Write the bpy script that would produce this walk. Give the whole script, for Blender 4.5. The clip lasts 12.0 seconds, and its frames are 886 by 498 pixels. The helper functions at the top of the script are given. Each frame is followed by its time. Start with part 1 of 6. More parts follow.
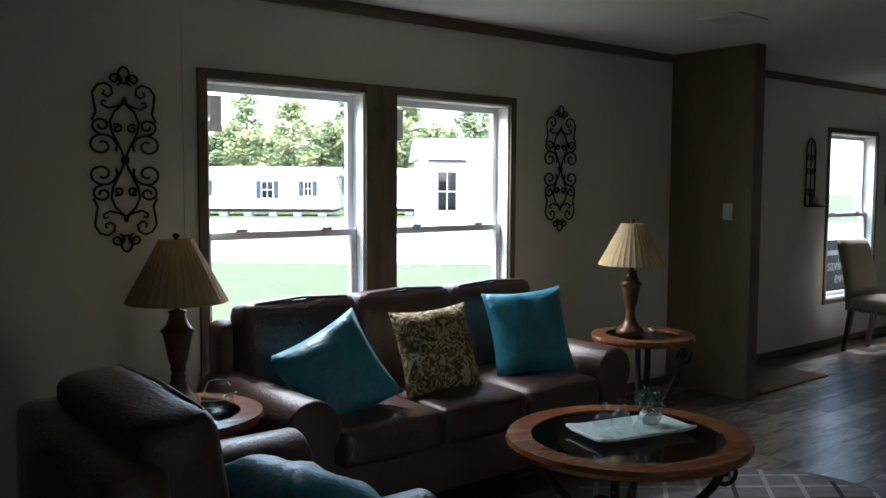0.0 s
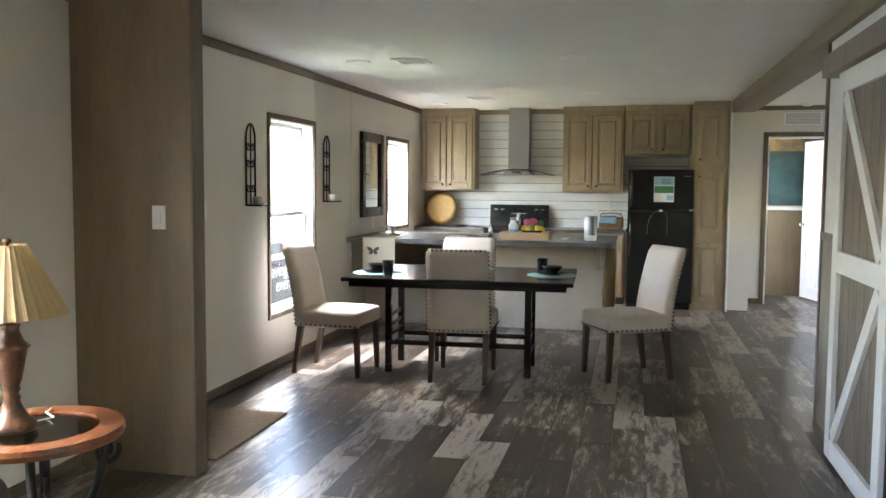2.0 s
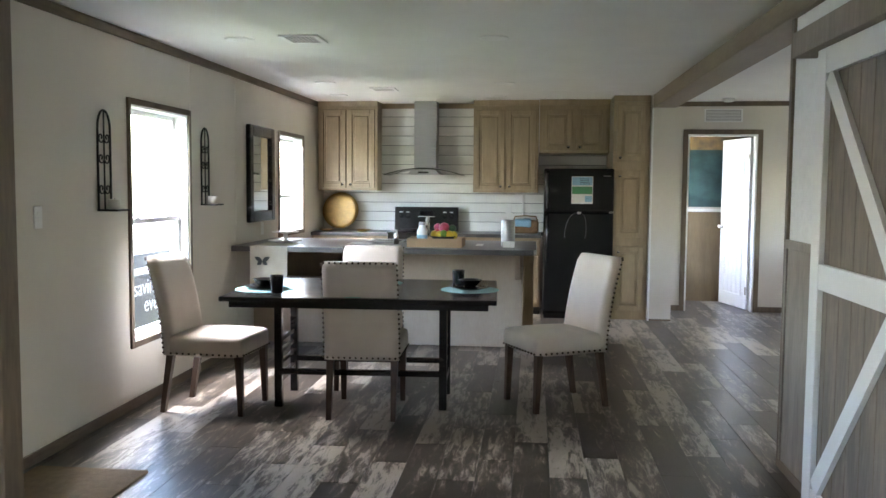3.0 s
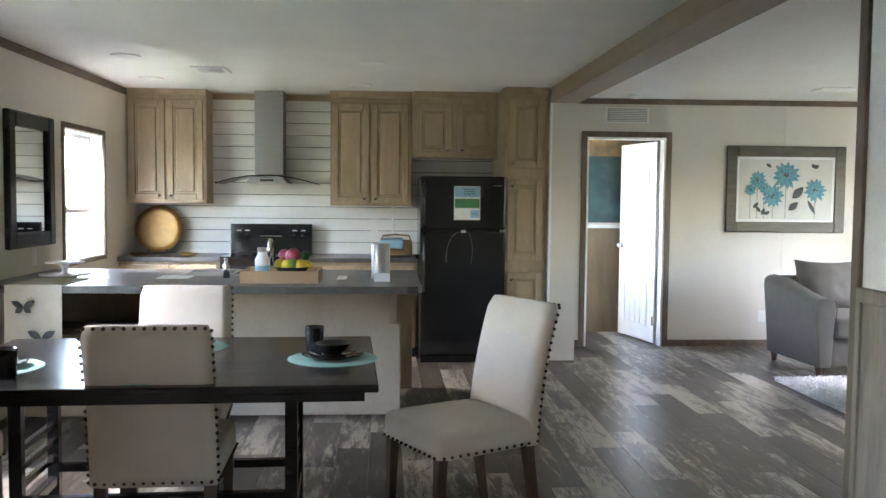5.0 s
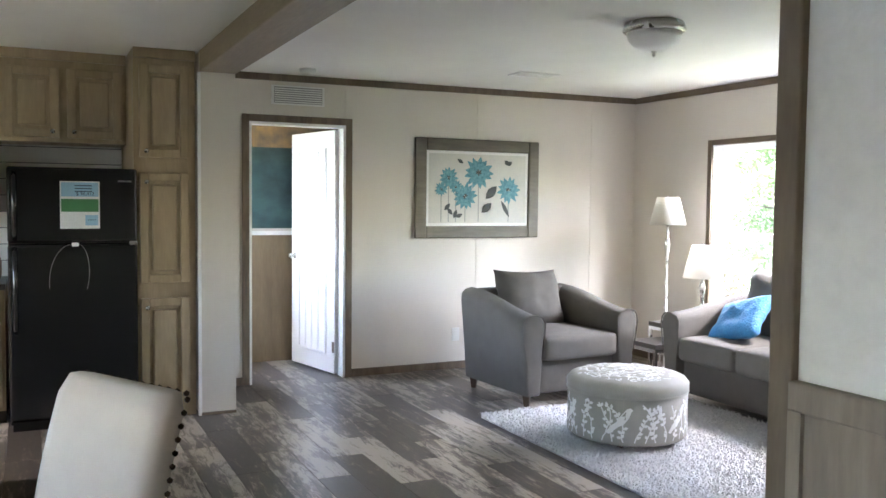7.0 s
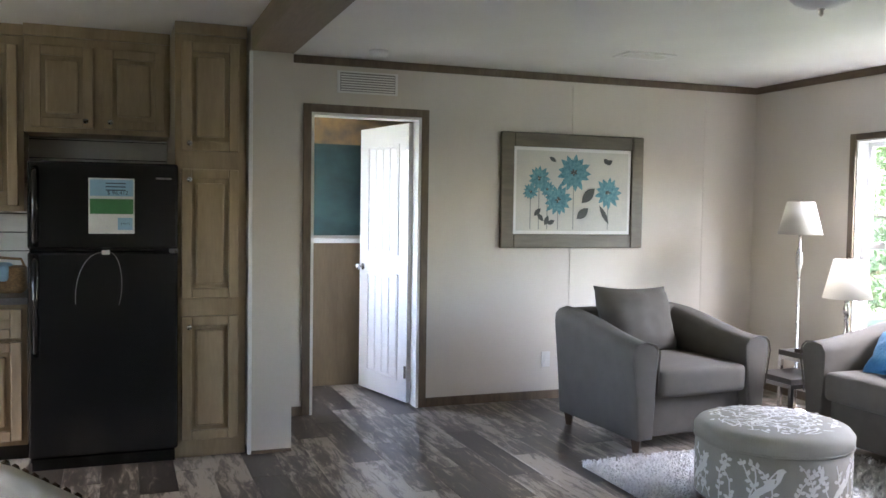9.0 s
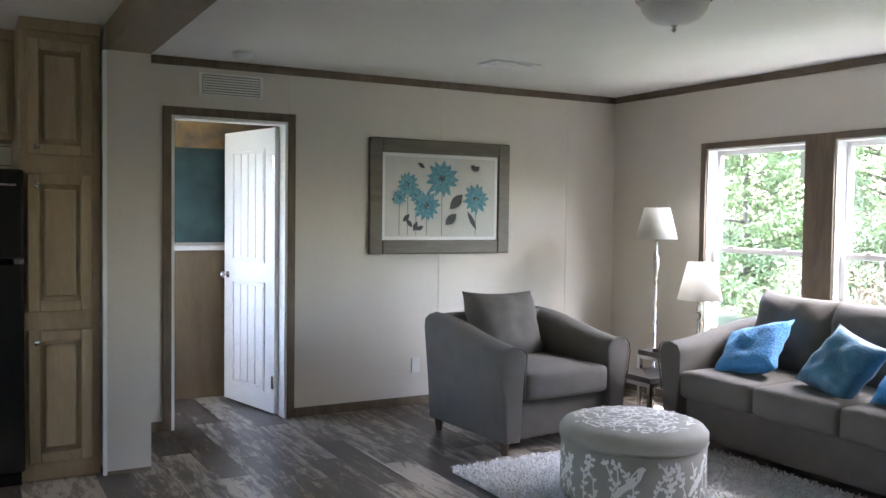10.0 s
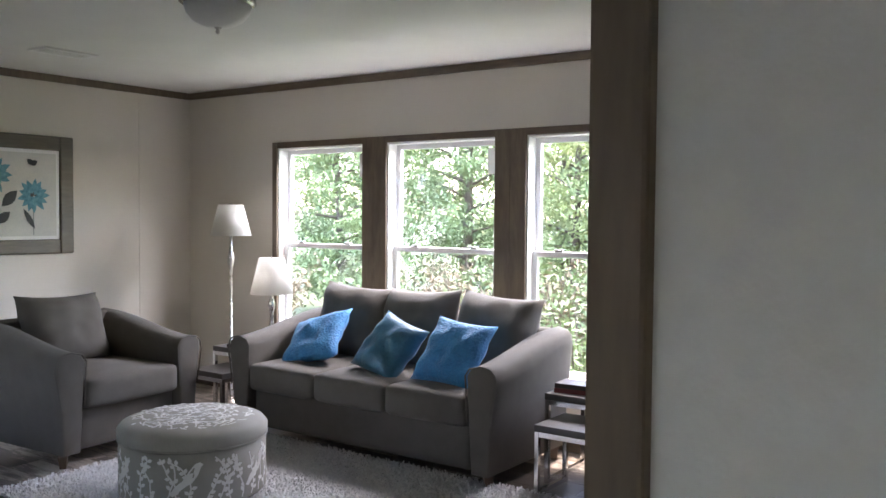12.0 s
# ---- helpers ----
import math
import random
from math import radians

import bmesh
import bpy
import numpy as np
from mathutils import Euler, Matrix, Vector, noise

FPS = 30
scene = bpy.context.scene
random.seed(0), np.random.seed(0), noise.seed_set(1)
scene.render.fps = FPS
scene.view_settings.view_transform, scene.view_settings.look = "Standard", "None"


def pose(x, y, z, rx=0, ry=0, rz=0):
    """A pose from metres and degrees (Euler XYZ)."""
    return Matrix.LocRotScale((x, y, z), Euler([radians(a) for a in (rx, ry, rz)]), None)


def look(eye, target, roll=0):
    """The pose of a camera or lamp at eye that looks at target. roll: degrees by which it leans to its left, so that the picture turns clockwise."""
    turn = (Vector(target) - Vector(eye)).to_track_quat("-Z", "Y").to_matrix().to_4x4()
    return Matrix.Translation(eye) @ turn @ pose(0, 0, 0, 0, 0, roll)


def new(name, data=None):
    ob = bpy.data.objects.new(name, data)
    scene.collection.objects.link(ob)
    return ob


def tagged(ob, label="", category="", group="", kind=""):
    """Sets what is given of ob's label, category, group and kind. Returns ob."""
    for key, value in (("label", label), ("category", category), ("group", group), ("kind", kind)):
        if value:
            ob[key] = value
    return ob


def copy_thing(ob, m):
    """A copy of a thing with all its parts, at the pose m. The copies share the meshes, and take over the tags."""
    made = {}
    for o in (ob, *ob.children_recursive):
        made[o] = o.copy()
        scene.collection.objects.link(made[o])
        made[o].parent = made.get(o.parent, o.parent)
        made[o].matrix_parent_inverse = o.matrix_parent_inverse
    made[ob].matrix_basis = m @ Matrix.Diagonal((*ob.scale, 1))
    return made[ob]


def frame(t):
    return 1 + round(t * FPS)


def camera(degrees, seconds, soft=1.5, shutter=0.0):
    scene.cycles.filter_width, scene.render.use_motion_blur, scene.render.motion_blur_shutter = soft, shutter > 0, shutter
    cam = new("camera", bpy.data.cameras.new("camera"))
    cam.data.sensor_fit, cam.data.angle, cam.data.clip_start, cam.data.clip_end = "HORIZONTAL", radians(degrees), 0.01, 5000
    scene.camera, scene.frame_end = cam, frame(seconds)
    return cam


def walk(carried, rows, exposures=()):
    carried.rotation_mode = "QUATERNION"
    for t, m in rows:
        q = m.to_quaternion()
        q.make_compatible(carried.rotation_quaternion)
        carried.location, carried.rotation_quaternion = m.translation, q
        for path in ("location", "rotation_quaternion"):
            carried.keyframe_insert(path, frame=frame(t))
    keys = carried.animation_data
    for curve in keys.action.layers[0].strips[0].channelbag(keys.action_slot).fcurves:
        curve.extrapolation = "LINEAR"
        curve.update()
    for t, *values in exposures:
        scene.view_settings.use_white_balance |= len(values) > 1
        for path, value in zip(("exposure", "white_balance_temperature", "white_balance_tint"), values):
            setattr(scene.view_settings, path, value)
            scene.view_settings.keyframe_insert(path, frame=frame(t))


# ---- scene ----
cam = camera(54.3, 12.0)
METRES, EYE, TILT, LEAN, TURN = 7.83, 1.432, 0.0, 0.0, -39.9
ROWS = [
    (0.0, 0.0, 0.0, 0.0, 0.02, -4.11, -0.31),
    (0.5, -0.0003, 0.0578, 0.0012, -9.06, -4.16, -0.27),
    (1.0, 0.015, 0.1133, 0.0, -20.01, -4.28, -0.29),
    (1.5, 0.0351, 0.1686, -0.0003, -30.12, -4.26, -0.38),
    (2.0, 0.0599, 0.22, 0.0021, -37.6, -4.3, -0.48),
    (2.5, 0.0968, 0.2674, 0.0018, -42.29, -4.24, -0.47),
    (4.5, 0.2612, 0.4577, 0.0009, -47.59, -3.51, -0.52),
    (5.0, 0.3121, 0.4943, 0.002, -53.91, -3.36, -0.56),
    (5.5, 0.3608, 0.5294, -0.0014, -60.89, -3.31, -0.62),
    (6.0, 0.4077, 0.5603, 0.0007, -67.84, -3.16, -0.64),
    (6.5, 0.4605, 0.5748, 0.0018, -75.52, -3.09, -0.57),
    (8.5, 0.6113, 0.622, -0.0004, -73.33, -2.62, -0.75),
    (9.0, 0.625, 0.6317, -0.0029, -70.66, -2.55, -0.84),
    (9.5, 0.6267, 0.6336, -0.0027, -72.03, -2.5, -0.88),
    (10.0, 0.6297, 0.6315, 0.0002, -79.23, -2.25, -0.74),
    (10.5, 0.6313, 0.627, 0.0001, -88.15, -2.24, -0.63),
    (11.0, 0.632, 0.6215, 0.0, -95.39, -2.33, -0.53),
    (11.5, 0.6266, 0.6114, 0.0007, -100.31, -2.33, -0.51),
    (12.0, 0.6175, 0.5981, 0.0018, -104.68, -2.27, -0.45),
]
STOPS = [(0.0, 4.45, 6700, 16), (0.6, 4.45, 6700, 17), (1.0, 4.65, 7100, 19), (1.3, 5.65, 7600, 23), (1.6, 6.4, 7500, 24), (2.0, 7.0, 7200, 21), (2.7, 6.9, 6800, 20),
         (6.0, 6.9, 6800, 21), (6.7, 6.9, 6800, 22), (8.3, 5.95, 6900, 22), (8.8, 6.15, 6800, 24), (9.5, 6.5, 6750, 22), (10.0, 5.95, 6700, 23), (11.0, 5.15, 6800, 24), (12.0, 5.5, 6900, 25)]
walk(cam, [(t, pose(0, 0, EYE, TILT, LEAN, TURN) @ pose(METRES * x, METRES * y, METRES * z, 90 + pitch, roll, yaw)) for t, x, y, z, yaw, pitch, roll in ROWS], STOPS)

# ---- daylight ----
world = bpy.data.worlds.new("sky")
scene.world = world
world.use_nodes = True
wn = world.node_tree.nodes
sky = wn.new("ShaderNodeTexSky")
sky.sky_type, sky.sun_disc = "NISHITA", False
sky.sun_elevation, sky.sun_rotation = radians(76), radians(200)
sky.air_density, sky.dust_density, sky.ozone_density = 1.2, 1.6, 1.0
wn["Background"].inputs["Strength"].default_value = 0.15
world.node_tree.links.new(sky.outputs["Color"], wn["Background"].inputs["Color"])
sun = new("sun", bpy.data.lights.new("sun", "SUN"))
sun.data.energy, sun.data.angle, sun.data.color = 0.55, radians(12), (1.0, 0.95, 0.88)
sun.matrix_world = look((0, 0, 30), (0.08 * 30, 0.235 * 30, 0))

# added lamps boosting the sky light: each leans outside over a window opening
for x, wall, s, watts in ((2.16, 3.75, 1, 6.5), (3.22, 3.75, 1, 6.5), (8.10, 3.75, 1, 5.5), (11.30, 3.75, 1, 14.0), (8.99, -4.25, -1, 4.0), (10.12, -4.25, -1, 4.0), (11.22, -4.25, -1, 4.0)):
    sky_lamp = new("window_sky_light", bpy.data.lights.new("window_sky_light", "AREA"))
    sky_lamp.data.shape, sky_lamp.data.size, sky_lamp.data.size_y = "RECTANGLE", 0.95, 0.9
    sky_lamp.data.energy, sky_lamp.data.color = watts, (0.94, 0.98, 1.0)
    sky_lamp.matrix_world = look((x, wall + s * 0.85, 2.62), (x, wall - s * 0.5, 1.25))


# ---- materials ----
def mat(name, c1, c2=None, rough=0.6, metal=0.0, scale=8.0, stretch=(1, 1, 1), bump=0.1, fine=120.0, coord="Object", spec=0.5, rnd=0.0, dist=0.0, sheen=0.0, rvar=0.1, fineamt=0.35):
    """Two-scale noise colour with a fine relief."""
    m = bpy.data.materials.new(name)
    m.use_nodes = True
    nt = m.node_tree
    n, l = nt.nodes, nt.links
    b = n["Principled BSDF"]
    c2 = c2 or tuple(v * 0.85 for v in c1)
    tc = n.new("ShaderNodeTexCoord")
    mp = n.new("ShaderNodeMapping")
    mp.inputs["Scale"].default_value = stretch
    l.new(tc.outputs[coord], mp.inputs["Vector"])
    vec = mp.outputs["Vector"]
    if rnd:
        oi = n.new("ShaderNodeObjectInfo")
        ad = n.new("ShaderNodeVectorMath")
        ad.operation = "MULTIPLY_ADD"
        ad.inputs[1].default_value = (37.0, 53.0, 29.0)
        l.new(oi.outputs["Random"], ad.inputs[0])
        l.new(vec, ad.inputs[2])
        vec = ad.outputs[0]
    n1 = n.new("ShaderNodeTexNoise")
    n1.inputs["Scale"].default_value, n1.inputs["Detail"].default_value, n1.inputs["Distortion"].default_value = scale, 5, dist
    n2 = n.new("ShaderNodeTexNoise")
    n2.inputs["Scale"].default_value, n2.inputs["Detail"].default_value = fine, 3
    l.new(vec, n1.inputs["Vector"])
    l.new(vec, n2.inputs["Vector"])
    mixf = n.new("ShaderNodeMix")
    mixf.inputs["Factor"].default_value = fineamt
    l.new(n1.outputs["Fac"], mixf.inputs["A"])
    l.new(n2.outputs["Fac"], mixf.inputs["B"])
    r = n.new("ShaderNodeValToRGB")
    r.color_ramp.elements[0].position, r.color_ramp.elements[1].position = 0.36, 0.64
    r.color_ramp.elements[0].color, r.color_ramp.elements[1].color = (*c2, 1), (*c1, 1)
    l.new(mixf.outputs["Result"], r.inputs["Fac"])
    col = r.outputs["Color"]
    if rnd:
        hs = n.new("ShaderNodeHueSaturation")
        mr = n.new("ShaderNodeMapRange")
        mr.inputs["To Min"].default_value, mr.inputs["To Max"].default_value = 1 - rnd, 1 + rnd
        l.new(oi.outputs["Random"], mr.inputs["Value"])
        l.new(mr.outputs["Result"], hs.inputs["Value"])
        l.new(col, hs.inputs["Color"])
        col = hs.outputs["Color"]
    l.new(col, b.inputs["Base Color"])
    rr = n.new("ShaderNodeMapRange")
    rr.inputs["To Min"].default_value, rr.inputs["To Max"].default_value = max(0.02, rough - rvar), min(1, rough + rvar)
    l.new(n1.outputs["Fac"], rr.inputs["Value"])
    l.new(rr.outputs["Result"], b.inputs["Roughness"])
    b.inputs["Metallic"].default_value = metal
    b.inputs["Specular IOR Level"].default_value = spec
    b.inputs["Sheen Weight"].default_value = sheen
    if bump:
        bp = n.new("ShaderNodeBump")
        bp.inputs["Strength"].default_value, bp.inputs["Distance"].default_value = bump, 0.01
        l.new(n2.outputs["Fac"], bp.inputs["Height"])
        l.new(bp.outputs["Normal"], b.inputs["Normal"])
    return m


def wood(name, c1, c2, axis=2, rough=0.5, bump=0.08, rnd=0.0, scale=3.0, spec=0.5):
    st = [5.0, 5.0, 5.0]
    st[axis] = 0.8
    return mat(name, c1, c2, rough, 0, scale, tuple(st), bump, 14.0, rnd=rnd, dist=0.6, spec=spec)


def glass_mat(name, tint=(1, 1, 1), rough=0.0, thin=True):
    m = bpy.data.materials.new(name)
    m.use_nodes = True
    nt = m.node_tree
    n, l = nt.nodes, nt.links
    out = n["Material Output"]
    n.remove(n["Principled BSDF"])
    tr = n.new("ShaderNodeBsdfTransparent")
    tr.inputs["Color"].default_value = (*tint, 1)
    gl = n.new("ShaderNodeBsdfGlossy")
    gl.inputs["Roughness"].default_value = rough
    lw = n.new("ShaderNodeLayerWeight")
    lw.inputs["Blend"].default_value = 0.5
    pw = n.new("ShaderNodeMath")
    pw.operation = "POWER"
    pw.inputs[1].default_value = 4.0
    l.new(lw.outputs["Facing"], pw.inputs[0])
    fr = n.new("ShaderNodeMath")
    fr.operation = "MULTIPLY_ADD"
    fr.inputs[1].default_value, fr.inputs[2].default_value = 0.7, 0.04
    l.new(pw.outputs[0], fr.inputs[0])
    mx = n.new("ShaderNodeMixShader")
    l.new(fr.outputs[0], mx.inputs["Fac"])
    l.new(tr.outputs["BSDF"], mx.inputs[1])
    l.new(gl.outputs["BSDF"], mx.inputs[2])
    l.new(mx.outputs["Shader"], out.inputs["Surface"])
    return m


M_wall = mat("wall_vinyl", (0.66, 0.61, 0.54), (0.62, 0.57, 0.50), 0.75, scale=2.5, stretch=(1, 1, 0.35), fine=220, bump=0.05)
M_wallwhite = mat("white_texture_panel", (0.82, 0.82, 0.81), (0.74, 0.74, 0.73), 0.55, scale=9, fine=45, bump=0.2)
M_ceil = mat("ceiling_paint", (0.78, 0.77, 0.74), (0.74, 0.73, 0.70), 0.85, scale=3, fine=160, bump=0.25)
M_trim = wood("brown_trim", (0.17, 0.125, 0.085), (0.10, 0.072, 0.05), 0, 0.5)
M_trimv = wood("brown_trim_upright", (0.19, 0.14, 0.095), (0.11, 0.08, 0.055), 2, 0.5)
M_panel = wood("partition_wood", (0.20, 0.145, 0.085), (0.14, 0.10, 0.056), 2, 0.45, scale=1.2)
M_beam = wood("beam_wood", (0.27, 0.21, 0.145), (0.20, 0.15, 0.10), 0, 0.55)
M_wains = wood("grey_wainscot", (0.30, 0.25, 0.20), (0.19, 0.155, 0.125), 2, 0.55)
M_barn = wood("barn_boards", (0.23, 0.18, 0.135), (0.13, 0.10, 0.075), 2, 0.6)
M_cab = wood("cabinet_wood", (0.42, 0.32, 0.205), (0.31, 0.235, 0.148), 2, 0.42, rnd=0.06, scale=1.6)
M_white = mat("white_paint", (0.80, 0.79, 0.77), (0.77, 0.76, 0.74), 0.4, scale=6, fine=90, bump=0.03)
M_vinyl = mat("white_vinyl_sash", (0.82, 0.82, 0.82), (0.78, 0.78, 0.78), 0.35, scale=9, fine=80, bump=0.02)
M_ship = mat("shiplap_paint", (0.78, 0.77, 0.74), (0.70, 0.69, 0.65), 0.45, scale=3, stretch=(1, 1, 6), fine=40, bump=0.05, rnd=0.03)
M_gap = mat("dark_gap", (0.03, 0.028, 0.025), None, 0.8)
M_counter = mat("slate_laminate", (0.12, 0.115, 0.11), (0.06, 0.058, 0.056), 0.32, scale=5, fine=70, bump=0.02, dist=0.8)
M_islpanel = mat("island_panel", (0.40, 0.335, 0.265), (0.34, 0.28, 0.22), 0.6, scale=4, stretch=(1, 1, .3), fine=60)
M_blackgloss = mat("black_appliance", (0.012, 0.012, 0.012), (0.008, 0.008, 0.008), 0.14, scale=20, fine=160, bump=0.03, rvar=0.04)
M_blackglass = mat("black_glass", (0.006, 0.006, 0.007), None, 0.05, bump=0, rvar=0.02)
M_steel = mat("brushed_steel", (0.42, 0.41, 0.40), (0.36, 0.355, 0.35), 0.38, 1.0, 4, (1, 1, 30), 0.03, 50)
M_chrome = mat("chrome", (0.72, 0.72, 0.72), (0.66, 0.66, 0.66), 0.12, 1.0, bump=0, rvar=0.05)
M_nickel = mat("satin_nickel", (0.55, 0.53, 0.50), (0.48, 0.46, 0.44), 0.28, 1.0, bump=0)
M_iron = mat("black_iron", (0.025, 0.022, 0.02), (0.012, 0.011, 0.01), 0.5, 0.6, 30, fine=150)
M_tableblk = wood("black_table", (0.018, 0.015, 0.014), (0.009, 0.008, 0.008), 1, 0.22, 0.03)
M_linen = mat("linen", (0.63, 0.54, 0.46), (0.56, 0.475, 0.40), 0.85, scale=6, fine=420, bump=0.25, sheen=0.2)
M_legwood = wood("espresso_leg", (0.10, 0.06, 0.04), (0.055, 0.033, 0.022), 2, 0.4)
M_leather = mat("brown_leather", (0.085, 0.048, 0.04), (0.052, 0.03, 0.026), 0.36, scale=7, fine=90, bump=0.3, rvar=0.12)
M_greyfab = mat("grey_upholstery", (0.105, 0.093, 0.078), (0.080, 0.070, 0.058), 0.9, scale=10, fine=500, bump=0.3, sheen=0.03)
M_teal = mat("teal_satin", (0.012, 0.22, 0.30), (0.008, 0.15, 0.21), 0.45, scale=10, fine=60, bump=0.35, sheen=0.05)
M_blue = mat("blue_plush", (0.015, 0.20, 0.42), (0.01, 0.14, 0.32), 0.7, scale=14, fine=70, bump=0.8, sheen=0.1)
M_navy = mat("petrol_velvet", (0.012, 0.115, 0.19), (0.008, 0.08, 0.14), 0.5, scale=8, fine=50, bump=0.4, sheen=0.1)
M_cherry = wood("cherry_wood", (0.20, 0.075, 0.032), (0.11, 0.038, 0.017), 0, 0.22)
M_shade = mat("pleated_shade", (0.62, 0.47, 0.26), (0.54, 0.39, 0.21), 0.8, fine=90)
M_whiteshade = mat("white_shade", (0.80, 0.78, 0.73), (0.76, 0.74, 0.69), 0.8, fine=200)


def translucent(m, amount):
    """Lets part of the light through thin cloth."""
    n, l = m.node_tree.nodes, m.node_tree.links
    p = n["Principled BSDF"]
    tl = n.new("ShaderNodeBsdfTranslucent")
    l.new(p.inputs["Base Color"].links[0].from_socket, tl.inputs["Color"])
    mx = n.new("ShaderNodeMixShader")
    mx.inputs["Fac"].default_value = amount
    l.new(p.outputs["BSDF"], mx.inputs[1])
    l.new(tl.outputs["BSDF"], mx.inputs[2])
    l.new(mx.outputs["Shader"], n["Material Output"].inputs["Surface"])


translucent(M_shade, 0.35)
translucent(M_whiteshade, 0.5)
M_bronze = mat("bronze_resin", (0.14, 0.07, 0.035), (0.05, 0.025, 0.015), 0.35, 0.4, 18)
M_mat = mat("doormat", (0.27, 0.20, 0.13), (0.20, 0.145, 0.095), 0.95, scale=25, fine=300, bump=0.6)
M_glass = glass_mat("window_glass", (0.70, 0.72, 0.715))
M_clear = glass_mat("clear_glass", (0.93, 0.96, 0.95))
M_mirror = mat("mirror", (0.85, 0.85, 0.85), (0.85, 0.85, 0.85), 0.02, 1.0, bump=0, rvar=0.0)
M_plastic = mat("switch_plastic", (0.74, 0.73, 0.70), (0.72, 0.71, 0.68), 0.35, bump=0)


# ---- mesh helpers ----
def part(name, bm, material, parent=None, label="", smooth=False):
    me = bpy.data.meshes.new(name)
    bm.normal_update()
    bm.to_mesh(me)
    bm.free()
    me.materials.append(material)
    if smooth:
        for p in me.polygons:
            p.use_smooth = True
    ob = new(name, me)
    if parent:
        ob.parent = parent
    if label:
        ob["label"] = label
    return ob


def thing(name, m, label, category, group="", kind=""):
    ob = new(name)
    ob.empty_display_size = 0.1
    ob.matrix_world = m
    return tagged(ob, label, category, group, kind)


def fixed(ob, label, category="", kind="structure"):
    return tagged(ob, label, category, "", kind)


def box(bm, x0, x1, y0, y1, z0, z1, bevel=0.0):
    m = Matrix.LocRotScale(((x0 + x1) / 2, (y0 + y1) / 2, (z0 + z1) / 2), None, (abs(x1 - x0), abs(y1 - y0), abs(z1 - z0)))
    vs = bmesh.ops.create_cube(bm, size=1, matrix=m)["verts"]
    if bevel:
        es = list({e for v in vs for e in v.link_edges})
        bmesh.ops.bevel(bm, geom=es, offset=bevel, segments=2, profile=0.5, affect="EDGES")
    return vs


def B(*args, bevel=0.0):
    bm = bmesh.new()
    box(bm, *args, bevel=bevel)
    return bm


def soft(cx, cy, cz, sx, sy, sz, r=0.05, puff=(0, 0, 0), n=9, m=None, wob=0.0):
    """A padded block: rounded edges, faces bulging by puff along each axis."""
    bm = bmesh.new()
    h = (sx / 2, sy / 2, sz / 2)
    r = min(r, *[v * 0.98 for v in h])
    got = bmesh.ops.create_cube(bm, size=2)["verts"]
    es = list({e for v in got for e in v.link_edges})
    bmesh.ops.subdivide_edges(bm, edges=es, cuts=n, use_grid_fill=True)
    todo = list(bm.verts)
    for v in todo:
        p = []
        for i in range(3):
            u = v.co[i]
            p.append(math.copysign(1 - (1 - abs(u)) ** 1.7, u) * h[i])
        q = [max(-(h[i] - r), min(h[i] - r, p[i])) for i in range(3)]
        d = Vector([p[i] - q[i] for i in range(3)])
        if d.length > 1e-9:
            d = d.normalized() * r
        o = Vector(q) + d
        w = [1 - min(1, abs(o[i] / h[i])) ** 2 for i in range(3)]
        for i in range(3):
            o[i] += math.copysign(puff[i] * w[(i + 1) % 3] * w[(i + 2) % 3], v.co[i]) if abs(v.co[i]) > 0.3 else 0
        if wob:
            o += noise.noise_vector((o + Vector((cx, cy, cz))) * 6) * wob
        if m:
            o = m @ o
        v.co = o + Vector((cx, cy, cz))
    return bm


def pillow(w, h, t, seed=0, n=16):
    """A square scatter cushion standing in xz, thick along y."""
    bm = bmesh.new()
    grids = []
    for side in (-1, 1):
        g = []
        for j in range(n + 1):
            row = []
            for i in range(n + 1):
                u, v = 2 * i / n - 1, 2 * j / n - 1
                th = t / 2 * max(0.0, (1 - u ** 4) * (1 - v ** 4)) ** 0.6
                x = u * w / 2 * (1 - 0.09 * (1 - v * v))
                z = v * h / 2 * (1 - 0.09 * (1 - u * u))
                k = noise.noise(Vector((u * 2.4 + seed, v * 2.4, side * 3.0))) * 0.022 * min(1, th / (t * 0.2) if t else 0)
                row.append(bm.verts.new((x, side * (th + k), z + h / 2)))
            g.append(row)
        grids.append(g)
        for j in range(n):
            for i in range(n):
                q = (g[j][i], g[j][i + 1], g[j + 1][i + 1], g[j + 1][i])
                bm.faces.new(q if side < 0 else q[::-1])
    bmesh.ops.remove_doubles(bm, verts=bm.verts[:], dist=0.0008)
    return bm


def lathe(profile, seg=24, bm=None, cx=0, cy=0, ripple=0, amp=0.0):
    bm = bm or bmesh.new()
    rings = []
    for r, z in profile:
        ring = []
        for i in range(seg):
            a = 2 * math.pi * i / seg
            k = r * (1 + amp * math.cos(a * ripple)) if ripple else r
            ring.append(bm.verts.new((cx + k * math.cos(a), cy + k * math.sin(a), z)))
        rings.append(ring)
    for a, b in zip(rings, rings[1:]):
        for i in range(seg):
            bm.faces.new((a[i], a[(i + 1) % seg], b[(i + 1) % seg], b[i]))
    if profile[0][0] > 0.002:
        bm.faces.new(rings[0][::-1])
    if profile[-1][0] > 0.002:
        bm.faces.new(rings[-1])
    bmesh.ops.remove_doubles(bm, verts=bm.verts[:], dist=0.0002)
    return bm


